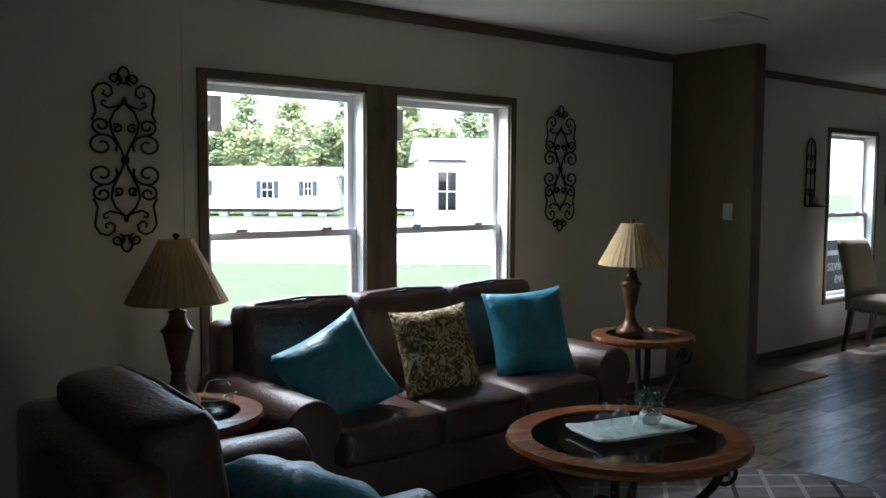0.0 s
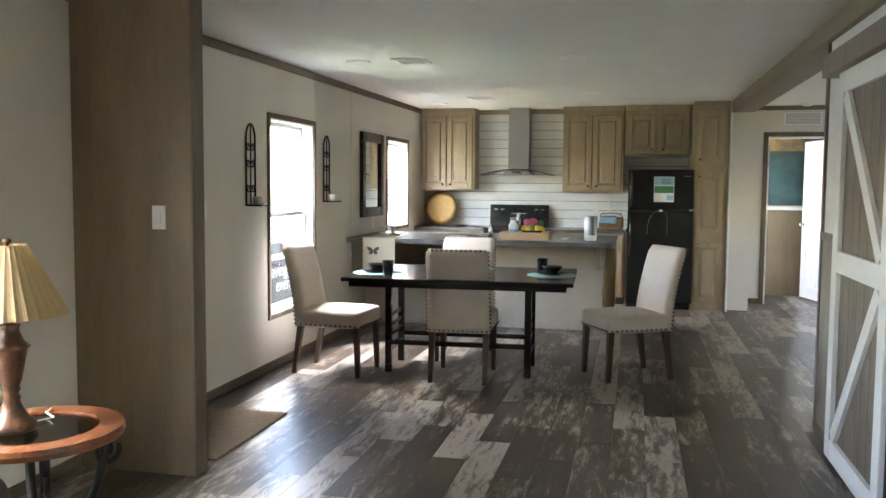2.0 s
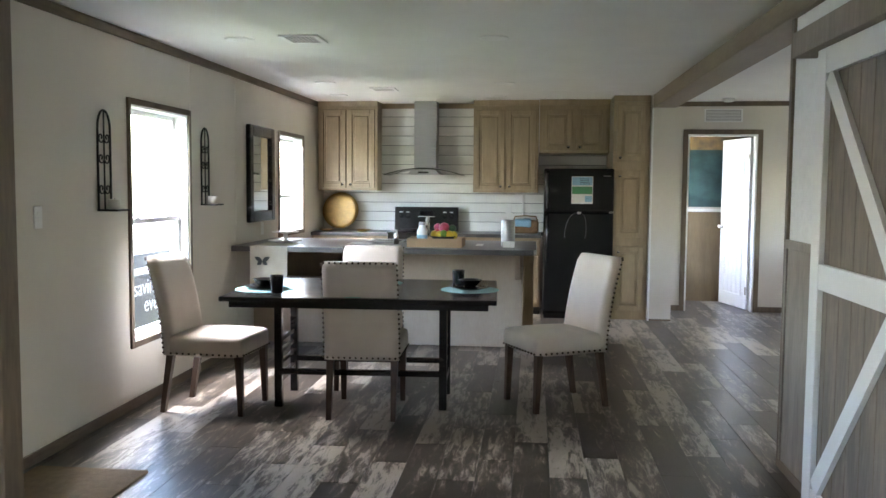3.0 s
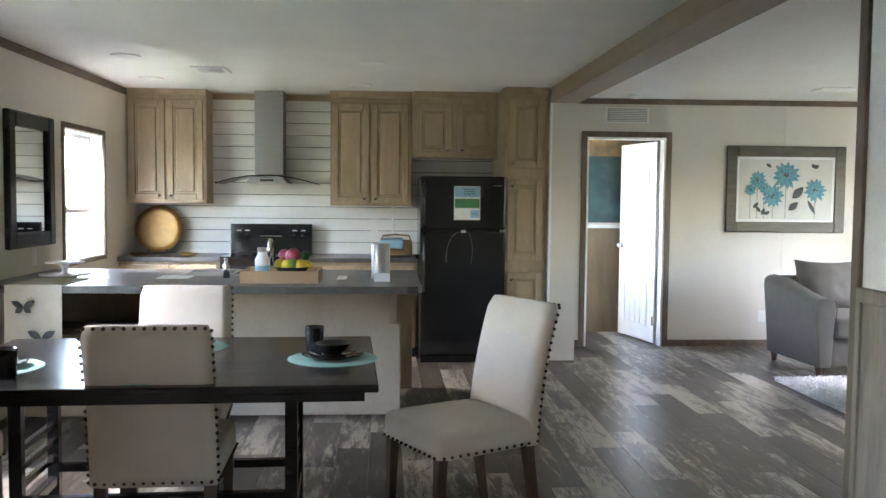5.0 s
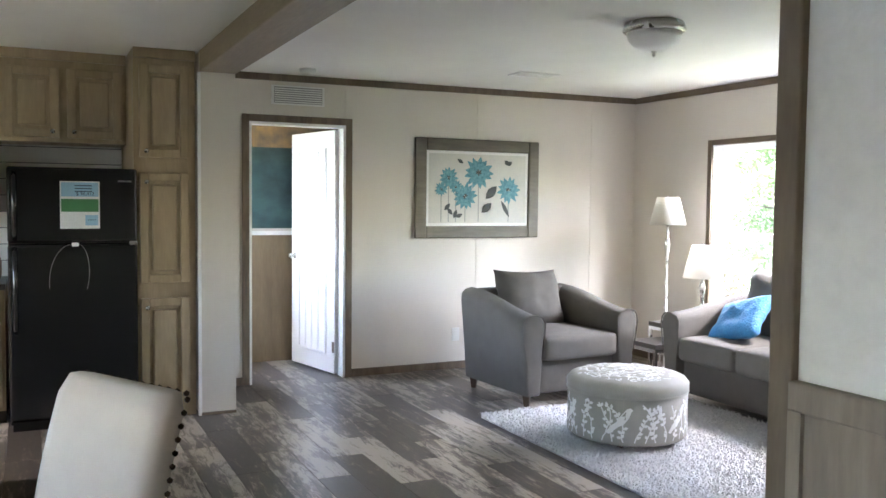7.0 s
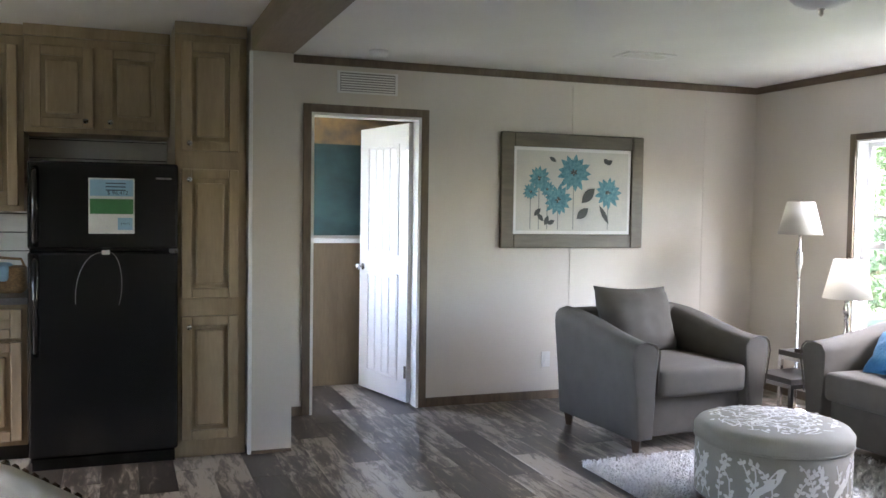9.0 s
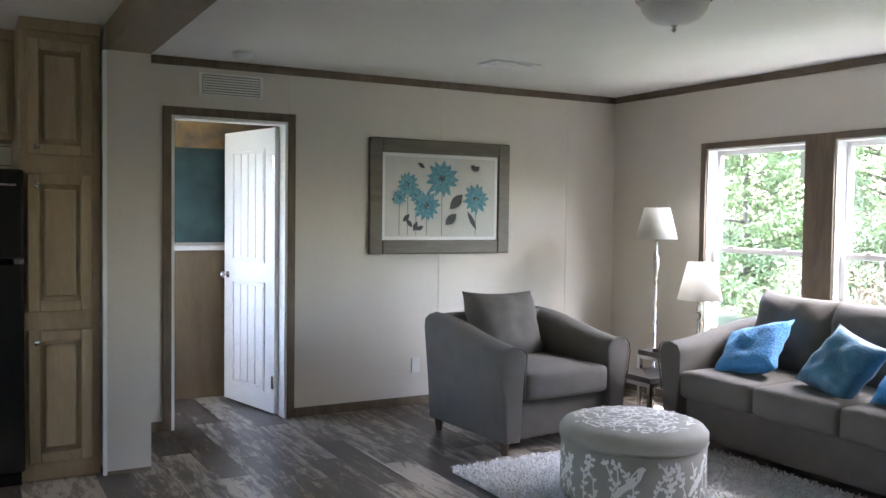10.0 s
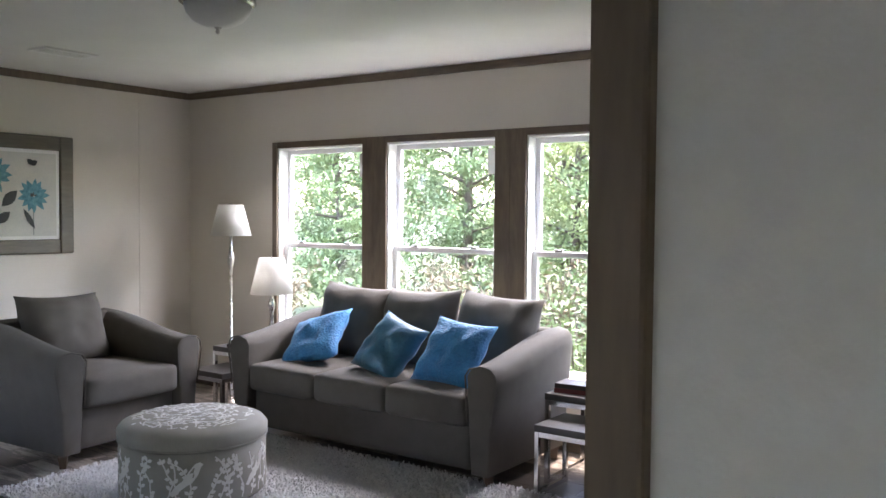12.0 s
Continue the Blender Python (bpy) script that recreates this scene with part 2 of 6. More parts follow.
def tube(pts, r, bm=None, seg=8, flat=1.0):
    """A rod swept along points; r may be a number or a list."""
    bm = bm or bmesh.new()
    pts = [Vector(p) for p in pts]
    rs = r if isinstance(r, (list, tuple)) else [r] * len(pts)
    side = None
    rings = []
    for i, p in enumerate(pts):
        d = (pts[min(i + 1, len(pts) - 1)] - pts[max(i - 1, 0)]).normalized()
        if side is None:
            side = d.orthogonal().normalized()
        side = (side - d * side.dot(d)).normalized()
        up = d.cross(side)
        rings.append([bm.verts.new(p + rs[i] * (math.cos(2 * math.pi * k / seg) * side + flat * math.sin(2 * math.pi * k / seg) * up)) for k in range(seg)])
    for a, b in zip(rings, rings[1:]):
        for k in range(seg):
            bm.faces.new((a[k], a[(k + 1) % seg], b[(k + 1) % seg], b[k]))
    bm.faces.new(rings[0][::-1])
    bm.faces.new(rings[-1])
    return bm


def prism(pts, axis, lo, hi, bm=None, bevel=0.0):
    """A closed outline drawn out along an axis. axis 0: outline in y,z; 1: in x,z; 2: in x,y."""
    bm = bm or bmesh.new()

    def at(p, w):
        c = [p[0], p[1]]
        c.insert(axis, w)
        return bm.verts.new(c)
    a, b = [at(p, lo) for p in pts], [at(p, hi) for p in pts]
    fs = [bm.faces.new(a), bm.faces.new(b[::-1])]
    for i in range(len(pts)):
        j = (i + 1) % len(pts)
        fs.append(bm.faces.new((a[i], b[i], b[j], a[j])))
    bmesh.ops.recalc_face_normals(bm, faces=fs)
    if bevel:
        es = list(fs[0].edges) + list(fs[1].edges)
        bmesh.ops.bevel(bm, geom=es, offset=bevel, segments=3, profile=0.5, affect="EDGES")
    return bm


def scroll(cx, cz, r, turns, start, direction=1, n=22):
    """Points of a flat spiral in xz."""
    out = []
    for i in range(n + 1):
        f = i / n
        a = start + direction * turns * 2 * math.pi * f
        k = r * (1 - 0.75 * f)
        out.append((cx + k * math.cos(a), 0, cz + k * math.sin(a)))
    return out


# ---- structure ----
NORTH, SOUTH, EAST, WEST, CEIL, WALL_TOP = 3.75, -4.25, 12.72, -3.0, 2.43, 2.5


def ceil_z(x, y):
    """Height of the ceiling, which falls very slightly to the north-west."""
    return 2.412 + 0.0043 * (x - 12.1) + 0.0045 * (NORTH - y)


def hang(ob):
    """Lets a flat ceiling piece follow the ceiling's fall."""
    for v in ob.data.vertices:
        v.co.z += ceil_z(v.co.x, v.co.y) - CEIL
    return ob



def wall_run(name, axis, at, out, lo, hi, top, holes, material, label):
    """A wall with openings. axis 0: it runs along x at y = at .. at + out; 1: along y at x. holes: (a, b, z0, z1)."""
    bm = bmesh.new()

    def slab(a, b, z0, z1):
        if b - a < 1e-4 or z1 - z0 < 1e-4:
            return
        p, q = sorted((at, at + out))
        if axis == 0:
            box(bm, a, b, p, q, z0, z1)
        else:
            box(bm, p, q, a, b, z0, z1)
    edge = lo
    for a, b, z0, z1 in sorted(holes):
        slab(edge, a, 0, top)
        slab(a, b, 0, z0)
        slab(a, b, z1, top)
        edge = b
    slab(edge, hi, 0, top)
    return fixed(part(name, bm, material), label, "wall")


LIVING_WINDOWS = [(1.72, 2.60), (2.80, 3.65)]
N_HOLES = [(a, b, 0.40, 1.92) for a, b in LIVING_WINDOWS] + [(7.64, 8.56, 0.43, 1.94), (10.86, 11.74, 0.95, 1.94)]
# the first south opening is unseen, added to brighten the living room
S_HOLES = [(0.5, 1.4, 0.43, 1.95), (10.79, 11.66, 0.43, 1.95), (9.67, 10.57, 0.43, 1.95), (8.54, 9.44, 0.43, 1.95)]
fixed(part("floor_slab", B(WEST - 0.15, EAST + 1.05, SOUTH - 0.15, NORTH + 0.15, -0.25, -0.006), M_gap), "dark floor deck under the planks", "floor")
fixed(hang(part("ceiling", B(WEST - 0.15, EAST + 1.05, SOUTH - 0.15, NORTH + 0.15, CEIL, CEIL + 0.2), M_ceil)), "off-white textured flat ceiling", "ceiling")
wall_run("wall_north", 0, NORTH, 0.14, WEST - 0.15, EAST + 1.05, WALL_TOP, N_HOLES, M_wall, "beige vinyl-covered wall with windows")
wall_run("wall_south", 0, SOUTH, -0.14, WEST - 0.15, EAST + 1.05, WALL_TOP, S_HOLES, M_wall, "beige vinyl-covered wall with three windows")
wall_run("wall_east", 1, EAST, 0.12, SOUTH, NORTH, WALL_TOP, [(-1.345, -0.56, 0, 2.06)], M_wall, "beige vinyl-covered wall with a doorway")
wall_run("wall_west", 1, WEST, -0.14, SOUTH, NORTH, WALL_TOP, [], M_wall, "plain beige wall")
wall_run("wall_den", 1, 4.2, -0.1, SOUTH, -0.2, WALL_TOP, [], M_wall, "plain beige wall")
wall_run("wall_middle", 0, -0.08, -0.13, 4.1, 6.94, WALL_TOP, [], M_wallwhite, "white mottled panel wall")
wall_run("wall_stub", 0, -0.05, -0.23, 11.88, EAST, WALL_TOP, [], M_wall, "beige wall end beside the pantry")
# utility room behind the doorway
wall_run("wall_utility_east", 1, EAST + 0.95, 0.1, -3, NORTH, WALL_TOP, [(-0.45, 0.25, 0.9, 2.0)], M_wall, "plain far wall of the utility room")
wall_run("wall_utility_north", 0, 0.3, 0.1, EAST + 0.12, EAST + 0.95, WALL_TOP, [], M_wall, "plain side wall of the utility room")
wall_run("wall_utility_south", 0, -2.4, -0.1, EAST + 0.12, EAST + 0.95, WALL_TOP, [], M_wall, "plain side wall of the utility room")
# brown partition standing out from the north wall
fixed(part("partition", B(5.27, 5.37, 3.107, NORTH, 0, CEIL), M_panel), "brown wood-grain partition standing out from the wall", "wall")
fixed(part("trim_partition", B(5.262, 5.378, 3.092, 3.107, 0, CEIL - 0.002, bevel=0.004), M_trimv), "brown end trim on the partition", "trim")
# ceiling beam
fixed(part("beam", B(4.1, 11.88, -0.285, -0.045, 2.29, CEIL - 0.002, bevel=0.006), M_beam), "brown wood-wrapped ceiling beam", "beam")
# wainscot, rail and end post of the middle wall
wz = part("wainscot", B(4.1, 6.94, -0.08, -0.068, 0.05, 1.14), M_wains)
fixed(wz, "grey-brown wood-grain wainscot panel", "wainscot")
fixed(part("trim_chair_rail", B(4.1, 6.94, -0.08, -0.058, 1.14, 1.185, bevel=0.004), M_wains), "grey-brown chair rail", "trim")
fixed(part("trim_post", B(6.94, 6.985, -0.22, -0.065, 0, 2.29, bevel=0.004), M_trimv), "brown wood post at the wall end", "trim")
fixed(part("trim_wainscot_edge", B(6.915, 6.94, -0.08, -0.06, 0.05, 1.14), M_wains), "grey-brown upright trim", "trim")


def strip(name, material, label, *args, bevel=0.004):
    ob = part(name, B(*args, bevel=bevel), material)
    return fixed(hang(ob) if "crown" in name else ob, label, "trim")


# crown and base trims
for a, b in ((WEST, 5.27), (5.37, 12.38)):
    strip("trim_crown_north", M_trim, "brown crown trim", a, b, NORTH - 0.018, NORTH, CEIL - 0.062, CEIL - 0.001)
strip("trim_crown_south", M_trim, "brown crown trim", 4.2, EAST - 0.02, SOUTH, SOUTH + 0.018, CEIL - 0.055, CEIL - 0.001)
strip("trim_crown_east", M_trimv, "brown crown trim", EAST - 0.018, EAST, SOUTH + 0.001, -0.285, CEIL - 0.055, CEIL - 0.001)
for a, b in ((WEST, 5.27), (5.37, 10.0)):
    strip("baseboard_north", M_trim, "brown baseboard", a, b, NORTH - 0.014, NORTH, 0.0, 0.065)
strip("baseboard_south", M_trim, "brown baseboard", 4.2, EAST - 0.02, SOUTH, SOUTH + 0.014, 0.0, 0.065)
strip("baseboard_east", M_trimv, "brown baseboard", EAST - 0.014, EAST, SOUTH + 0.015, -1.40, 0.0, 0.065)
strip("baseboard_east", M_trimv, "brown baseboard", EAST - 0.014, EAST, -0.51, -0.285, 0.0, 0.065)
strip("baseboard_middle", M_trim, "grey-brown baseboard", 4.1, 6.94, -0.08, -0.062, 0.0, 0.05)
strip("baseboard_stub", M_trimv, "brown baseboard", 11.868, 11.88, -0.28, -0.05, 0.0, 0.02)
# white cover strips on the panel seams
for x in (0.2, 1.62, 4.62, 6.2, 8.62, 9.6):
    strip("trim_seam", M_wall, "narrow beige seam strip", x - 0.012, x + 0.012, NORTH - 0.004, NORTH, 0.07, CEIL - 0.065, bevel=0.001)
for y in (-1.36, -2.56, -3.76):
    strip("trim_seam", M_wall, "narrow beige seam strip", EAST - 0.004, EAST, y - 0.012, y + 0.012, 2.12 if y > -1.5 else 0.07, CEIL - 0.06, bevel=0.001)
strip("trim_stub_corner", M_white, "white corner strip", 11.872, 11.90, -0.052, -0.03, 0.0, 2.288)


# ---- windows ----
def window(name, inward, at, a, b, z0, z1, frame_edges, mid=1.19, label="white single-hung vinyl window with lower sash"):
    """A window in a wall along x. inward: +1 when the room lies at greater y."""
    w = thing(name, pose(0, 0, 0), label, "window", kind="structure")
    s = inward

    def P(nm, mtl, x0, x1, d0, d1, p, q, bevel=0.003, lab=""):
        y0, y1 = sorted((at - s * d0, at - s * d1))
        return part(nm, B(x0, x1, y0, y1, p, q, bevel=bevel), mtl, w, lab)
    # reveal lining
    P("jamb", M_vinyl, a, a + 0.012, 0.0, 0.135, z0, z1)
    P("jamb", M_vinyl, b - 0.012, b, 0.0, 0.135, z0, z1)
    P("head", M_vinyl, a + 0.012, b - 0.012, 0.0, 0.135, z1 - 0.012, z1)
    P("window_sill", M_vinyl, a + 0.012, b - 0.012, 0.0, 0.135, z0, z0 + 0.014)
    i0, i1, j0, j1 = a + 0.012, b - 0.012, z0 + 0.014, z1 - 0.012
    for lo, hi, d, nm in ((mid - 0.02, j1, 0.095, "upper_sash"), (j0, mid + 0.02, 0.06, "lower_sash")):
        bm = bmesh.new()
        y0, y1 = sorted((at - s * d, at - s * (d + 0.03)))
        t = 0.034
        box(bm, i0, i0 + t, y0, y1, lo, hi, 0.003)
        box(bm, i1 - t, i1, y0, y1, lo, hi, 0.003)
        box(bm, i0 + t, i1 - t, y0, y1, hi - t, hi, 0.003)
        box(bm, i0 + t, i1 - t, y0, y1, lo, lo + t, 0.003)
        sash = part(nm, bm, M_vinyl, w)
        g = part("pane", B(i0 + t, i1 - t, at - s * (d + 0.015) - 0.002, at - s * (d + 0.015) + 0.002, lo + t, hi - t), M_glass, sash)
        g.visible_shadow = False
    for k in (0.22, 0.78):
        x = i0 + (i1 - i0) * k
        P("sash_lock", M_nickel, x - 0.03, x + 0.03, 0.05, 0.075, mid + 0.02, mid + 0.035)
    # paper label on the upper pane
    P("paper_label", M_white, i0 + 0.045, i0 + 0.115, 0.105, 0.106, j1 - 0.22, j1 - 0.05, bevel=0, lab="white paper label on the pane")
    e0, e1, ztop, zbot = frame_edges
    if e0:
        P("casing", M_trimv, e0, a, -0.016, 0, zbot, ztop)
    if e1:
        P("casing", M_trimv, b, e1, -0.016, 0, zbot, ztop)
    P("casing", M_trim, a, b, -0.016, 0, z1, ztop)
    P("casing", M_trim, a, b, -0.016, 0, zbot, z0)
    return w


window("window_1", -1, NORTH, 1.72, 2.60, 0.40, 1.92, (1.675, 2.70, 1.965, 0.35))
window("window_2", -1, NORTH, 2.80, 3.65, 0.40, 1.92, (2.70, 3.695, 1.965, 0.35))
window("window_3", -1, NORTH, 7.64, 8.56, 0.43, 1.94, (7.60, 8.60, 1.98, 0.39))
window("window_4", -1, NORTH, 10.86, 11.74, 0.95, 1.94, (10.82, 11.78, 1.98, 0.915), mid=1.32)
window("window_5", 1, SOUTH, 10.79, 11.66, 0.43, 1.95, (10.68, 11.71, 1.995, 0.39), mid=1.2)
window("window_6", 1, SOUTH, 9.67, 10.57, 0.43, 1.95, (9.555, 10.68, 1.995, 0.39), mid=1.2)
window("window_7", 1, SOUTH, 8.54, 9.44, 0.43, 1.95, (8.49, 9.555, 1.995, 0.39), mid=1.2)

# unseen extra window, added only to let daylight into the living room
for n, (a, b) in enumerate(((0.5, 1.4),)):
    window("window_%d" % (8 + n), 1, SOUTH, a, b, 0.43, 1.95, (a - 0.05, b + 0.05, 1.995, 0.39), mid=1.2)

# ---- doorway and white door ----
d = thing("door_1", pose(0, 0, 0), "open white six-board panelled door in brown casing", "door", kind="structure")
part("casing", B(EAST - 0.016, EAST, -1.40, -1.345, 0, 2.115, bevel=0.003), M_trimv, d, "brown casing")
part("casing", B(EAST - 0.016, EAST, -0.56, -0.505, 0, 2.115, bevel=0.003), M_trimv, d, "brown casing")
part("casing", B(EAST - 0.016, EAST, -1.345, -0.56, 2.06, 2.115, bevel=0.003), M_trimv, d, "brown casing")
part("jamb", B(EAST - 0.01, EAST + 0.13, -1.345, -1.325, 0, 2.06), M_white, d)
part("jamb", B(EAST - 0.01, EAST + 0.13, -0.58, -0.56, 0, 2.06), M_white, d)
part("jamb", B(EAST - 0.01, EAST + 0.13, -1.325, -0.58, 2.04, 2.06), M_white, d)


def leaf(ob, m):
    ob.matrix_basis = m
    return ob


# door leaf in its own frame: hinge at 0, runs along local x
dm = pose(EAST + 0.115, -1.325, 0.012, 0, 0, 12.5)
slab = leaf(part("leaf", B(0, 0.74, -0.0, 0.035, 0, 2.02, bevel=0.002), M_white, d, "white moulded door leaf"), dm)
for z0, z1 in ((0.14, 0.92), (1.06, 1.88)):
    bm = bmesh.new()
    for x0, x1, p, q in ((0.13, 0.61, z0, z0 + 0.02), (0.13, 0.61, z1 - 0.02, z1), (0.13, 0.15, z0, z1), (0.59, 0.61, z0, z1)):
        box(bm, x0, x1, 0.035, 0.043, p, q, 0.003)
    part("moulding", bm, M_white, slab)
    for k in range(4):
        part("board", B(0.16 + 0.107 * k, 0.26 + 0.107 * k, 0.0345, 0.039, z0 + 0.03, z1 - 0.03, bevel=0.004), M_white, slab)
bm = lathe([(0.026, 0), (0.026, 0.006), (0.010, 0.012), (0.010, 0.035), (0.024, 0.042), (0.027, 0.055), (0.018, 0.066), (0.001, 0.068)], 16)
k = part("door_handle", bm, M_chrome, slab, "chrome door knob", True)
k.matrix_basis = pose(0.68, 0.035, 0.95, -90, 0, 0)
for z in (0.22, 1.78):
    part("hinge", B(0.0, 0.03, 0.033, 0.041, z - 0.045, z + 0.045), M_nickel, slab)

# utility room seen through the doorway
fixed(part("wainscot_utility", B(EAST + 0.93, EAST + 0.95, -2.4, -0.66, 0, 1.14), M_panel), "brown wood-grain lower wall panel", "wainscot")
fixed(part("trim_utility_ledge", B(EAST + 0.90, EAST + 0.95, -2.4, -0.66, 1.14, 1.175), M_white), "white ledge over the brown panel", "trim")
M_mural = mat("mural", (0.045, 0.10, 0.10), (0.018, 0.035, 0.04), 0.4, scale=2.2, stretch=(1, 1, 1.6), fine=7, bump=0)
M_mural2 = mat("mural_top", (0.40, 0.24, 0.09), (0.10, 0.08, 0.07), 0.4, scale=3, fine=9, bump=0)
mu = thing("wall_picture", pose(EAST + 0.935, -1.5, 1.2), "blurred dark teal and amber wall print above the ledge", "picture")
part("print", B(0, 0.014, -0.8, 0.8, 0, 0.72), M_mural, mu)
part("border", B(0, 0.014, -0.8, 0.8, 0.72, 0.98), M_mural2, mu, "amber upper band")

# ---- barn door on the middle wall ----
bd = thing("barn_door", pose(5.33, -0.055, 0.02), "white-framed sliding barn door with grey-brown boards", "door")
W_, H_ = 1.03, 2.02
for i in range(7):
    w = (W_ - 0.04) / 7
    part("board", B(0.02 + w * i, 0.02 + w * (i + 1) - 0.004, 0.0, 0.025, 0.02, H_ - 0.02, bevel=0.002), M_barn, bd)
FR = 0.11
part("stile", B(0, FR, 0.025, 0.05, 0, H_, bevel=0.003), M_white, bd, "white stile")
part("stile", B(W_ - FR, W_, 0.025, 0.05, 0, H_, bevel=0.003), M_white, bd, "white stile")
for z in (0, 0.99, H_ - FR):
    part("rail", B(FR, W_ - FR, 0.025, 0.049, z, z + FR, bevel=0.003), M_white, bd, "white rail")


def brace(x0, z0, x1, z1, w=0.085):
    dx, dz = x1 - x0, z1 - z0
    L = math.hypot(dx, dz)
    nx, nz = -dz / L * w / 2, dx / L * w / 2
    return prism([(x0 + nx, z0 + nz), (x1 + nx, z1 + nz), (x1 - nx, z1 - nz), (x0 - nx, z0 - nz)], 1, 0.026, 0.047)


part("brace", brace(W_ - FR - 0.03, H_ - FR - 0.01, FR + 0.03, 0.99 + FR + 0.01), M_white, bd, "white diagonal brace")
part("brace", brace(FR + 0.03, 0.98, W_ - FR - 0.03, FR + 0.01), M_white, bd, "white diagonal brace")
fixed(part("trim_door_header", B(4.3, 6.62, -0.08, 0.03, 2.045, 2.16, bevel=0.004), M_wains), "grey-brown barn door header board", "trim")

# ---- ceiling fittings ----
def ceiling_vent(x, y, rz=0, w=0.3, l=0.3):
    v = thing("ceiling_vent", pose(x, y, ceil_z(x, y), 0, 0, rz), "white louvred ceiling air register", "vent", "ceiling registers")
    bm = bmesh.new()
    t = 0.035
    box(bm, -l / 2, l / 2, -w / 2, -w / 2 + t, -0.012, -0.001, 0.003)
    box(bm, -l / 2, l / 2, w / 2 - t, w / 2, -0.012, -0.001, 0.003)
    box(bm, -l / 2, -l / 2 + t, -w / 2 + t, w / 2 - t, -0.012, -0.001, 0.003)
    box(bm, l / 2 - t, l / 2, -w / 2 + t, w / 2 - t, -0.012, -0.001, 0.003)
    part("frame", bm, M_white, v)
    # near-black plate paints the shade of the duct between the slats
    part("backing", B(-l / 2 + t, l / 2 - t, -w / 2 + t, w / 2 - t, -0.004, -0.001), M_gap, v)
    for i in range(7):
        y0 = -w / 2 + t + 0.006 + i * (w - 2 * t) / 7
        part("slat", prism([(y0, -0.005), (y0 + 0.012, -0.013), (y0 + 0.014, -0.011), (y0 + 0.002, -0.004)], 0, -l / 2 + t, l / 2 - t), M_white, v)


ceiling_vent(8.02, 2.73, 0, 0.26, 0.30)
ceiling_vent(11.1, 2.73, 0, 0.26, 0.30)
ceiling_vent(4.40, 2.74, 0, 0.26, 0.30)
ceiling_vent(11.78, -2.55, 90, 0.2, 0.36)
M_lens = mat("frosted_lens", (0.78, 0.77, 0.74), (0.74, 0.73, 0.70), 0.5, bump=0)
for x, y in ((8.10, 1.49), (8.02, 3.16), (10.5, 3.19), (10.67, 1.5), (11.93, 1.62), (11.68, 3.33)):
    v = thing("recessed_light", pose(x, y, ceil_z(x, y)), "white round recessed ceiling downlight, switched off", "ceiling light", "recessed downlights")
    part("trim_ring", lathe([(0.065, -0.004), (0.075, -0.010), (0.095, -0.006), (0.10, -0.001)], 28), M_white, v, smooth=True)
    part("lens", lathe([(0.001, -0.004), (0.066, -0.003), (0.066, -0.001)], 28), M_lens, v, smooth=True)
v = thing("ceiling_light", pose(9.8, -2.1, ceil_z(9.8, -2.1)), "frosted glass bowl ceiling light with nickel rim", "ceiling light")
part("pan", lathe([(0.155, -0.001), (0.165, -0.02), (0.17, -0.045), (0.155, -0.055), (0.001, -0.055)], 32), M_nickel, v, "brushed nickel pan", True)
part("bowl", lathe([(0.15, -0.055), (0.14, -0.09), (0.11, -0.125), (0.06, -0.148), (0.001, -0.155)], 32), M_lens, v, "frosted white glass bowl", True)
part("finial", lathe([(0.001, -0.185), (0.008, -0.18), (0.011, -0.172), (0.007, -0.163), (0.016, -0.155), (0.018, -0.148)], 14), M_nickel, v, smooth=True)
v = thing("smoke_detector", pose(12.35, -0.92, ceil_z(12.35, -0.92)), "round white ceiling smoke detector", "smoke detector")
part("body", lathe([(0.001, -0.042), (0.045, -0.04), (0.06, -0.028), (0.065, -0.001)], 24), M_white, v, smooth=True)
v = thing("wall_vent", pose(EAST, -0.95, 2.2), "white louvred wall return grille above the door", "vent")
part("frame", B(-0.012, 0, -0.215, 0.215, 0, 0.15, bevel=0.003), M_white, v)
part("backing", B(-0.0134, -0.0124, -0.195, 0.195, 0.012, 0.138), mat("vent_shadow", (0.30, 0.29, 0.27), None, 0.7), v)
for i in range(7):
    part("slat", B(-0.018, -0.0136, -0.19, 0.19, 0.018 + i * 0.017, 0.026 + i * 0.017), M_white, v)


def wall_plate(x, y, z, rz, label, holes=False):
    v = thing("outlet" if holes else "light_switch", pose(x, y, z, 0, 0, rz), label, "outlet" if holes else "switch")
    part("plate", B(-0.036, 0.036, 0.001, 0.008, -0.058, 0.058, bevel=0.003), M_plastic, v)
    if holes:
        for q in (-0.024, 0.024):
            part("socket", lathe([(0.016, 0), (0.016, 0.003), (0.001, 0.003)], 12), M_plastic, v).matrix_basis = pose(0, 0.008, q, -90, 0, 0)
    else:
        part("rocker", B(-0.013, 0.013, 0.008, 0.013, -0.03, 0.03, bevel=0.002), M_plastic, v)


wall_plate(5.27, 3.276, 1.275, 90, "white wall switch on the brown partition")
wall_plate(6.6, NORTH, 1.265, 180, "white wall switch on the beige wall")
wall_plate(10.3, NORTH, 1.03, 180, "white outlet above the counter", True)
wall_plate(EAST, -2.36, 0.30, 90, "white wall outlet near the floor", True)
wall_plate(EAST - 0.02, 1.505, 1.183, 90, "white outlet on the shiplap", True)
wall_plate(EAST - 0.02, 3.32, 1.177, 90, "white outlet on the shiplap", True)

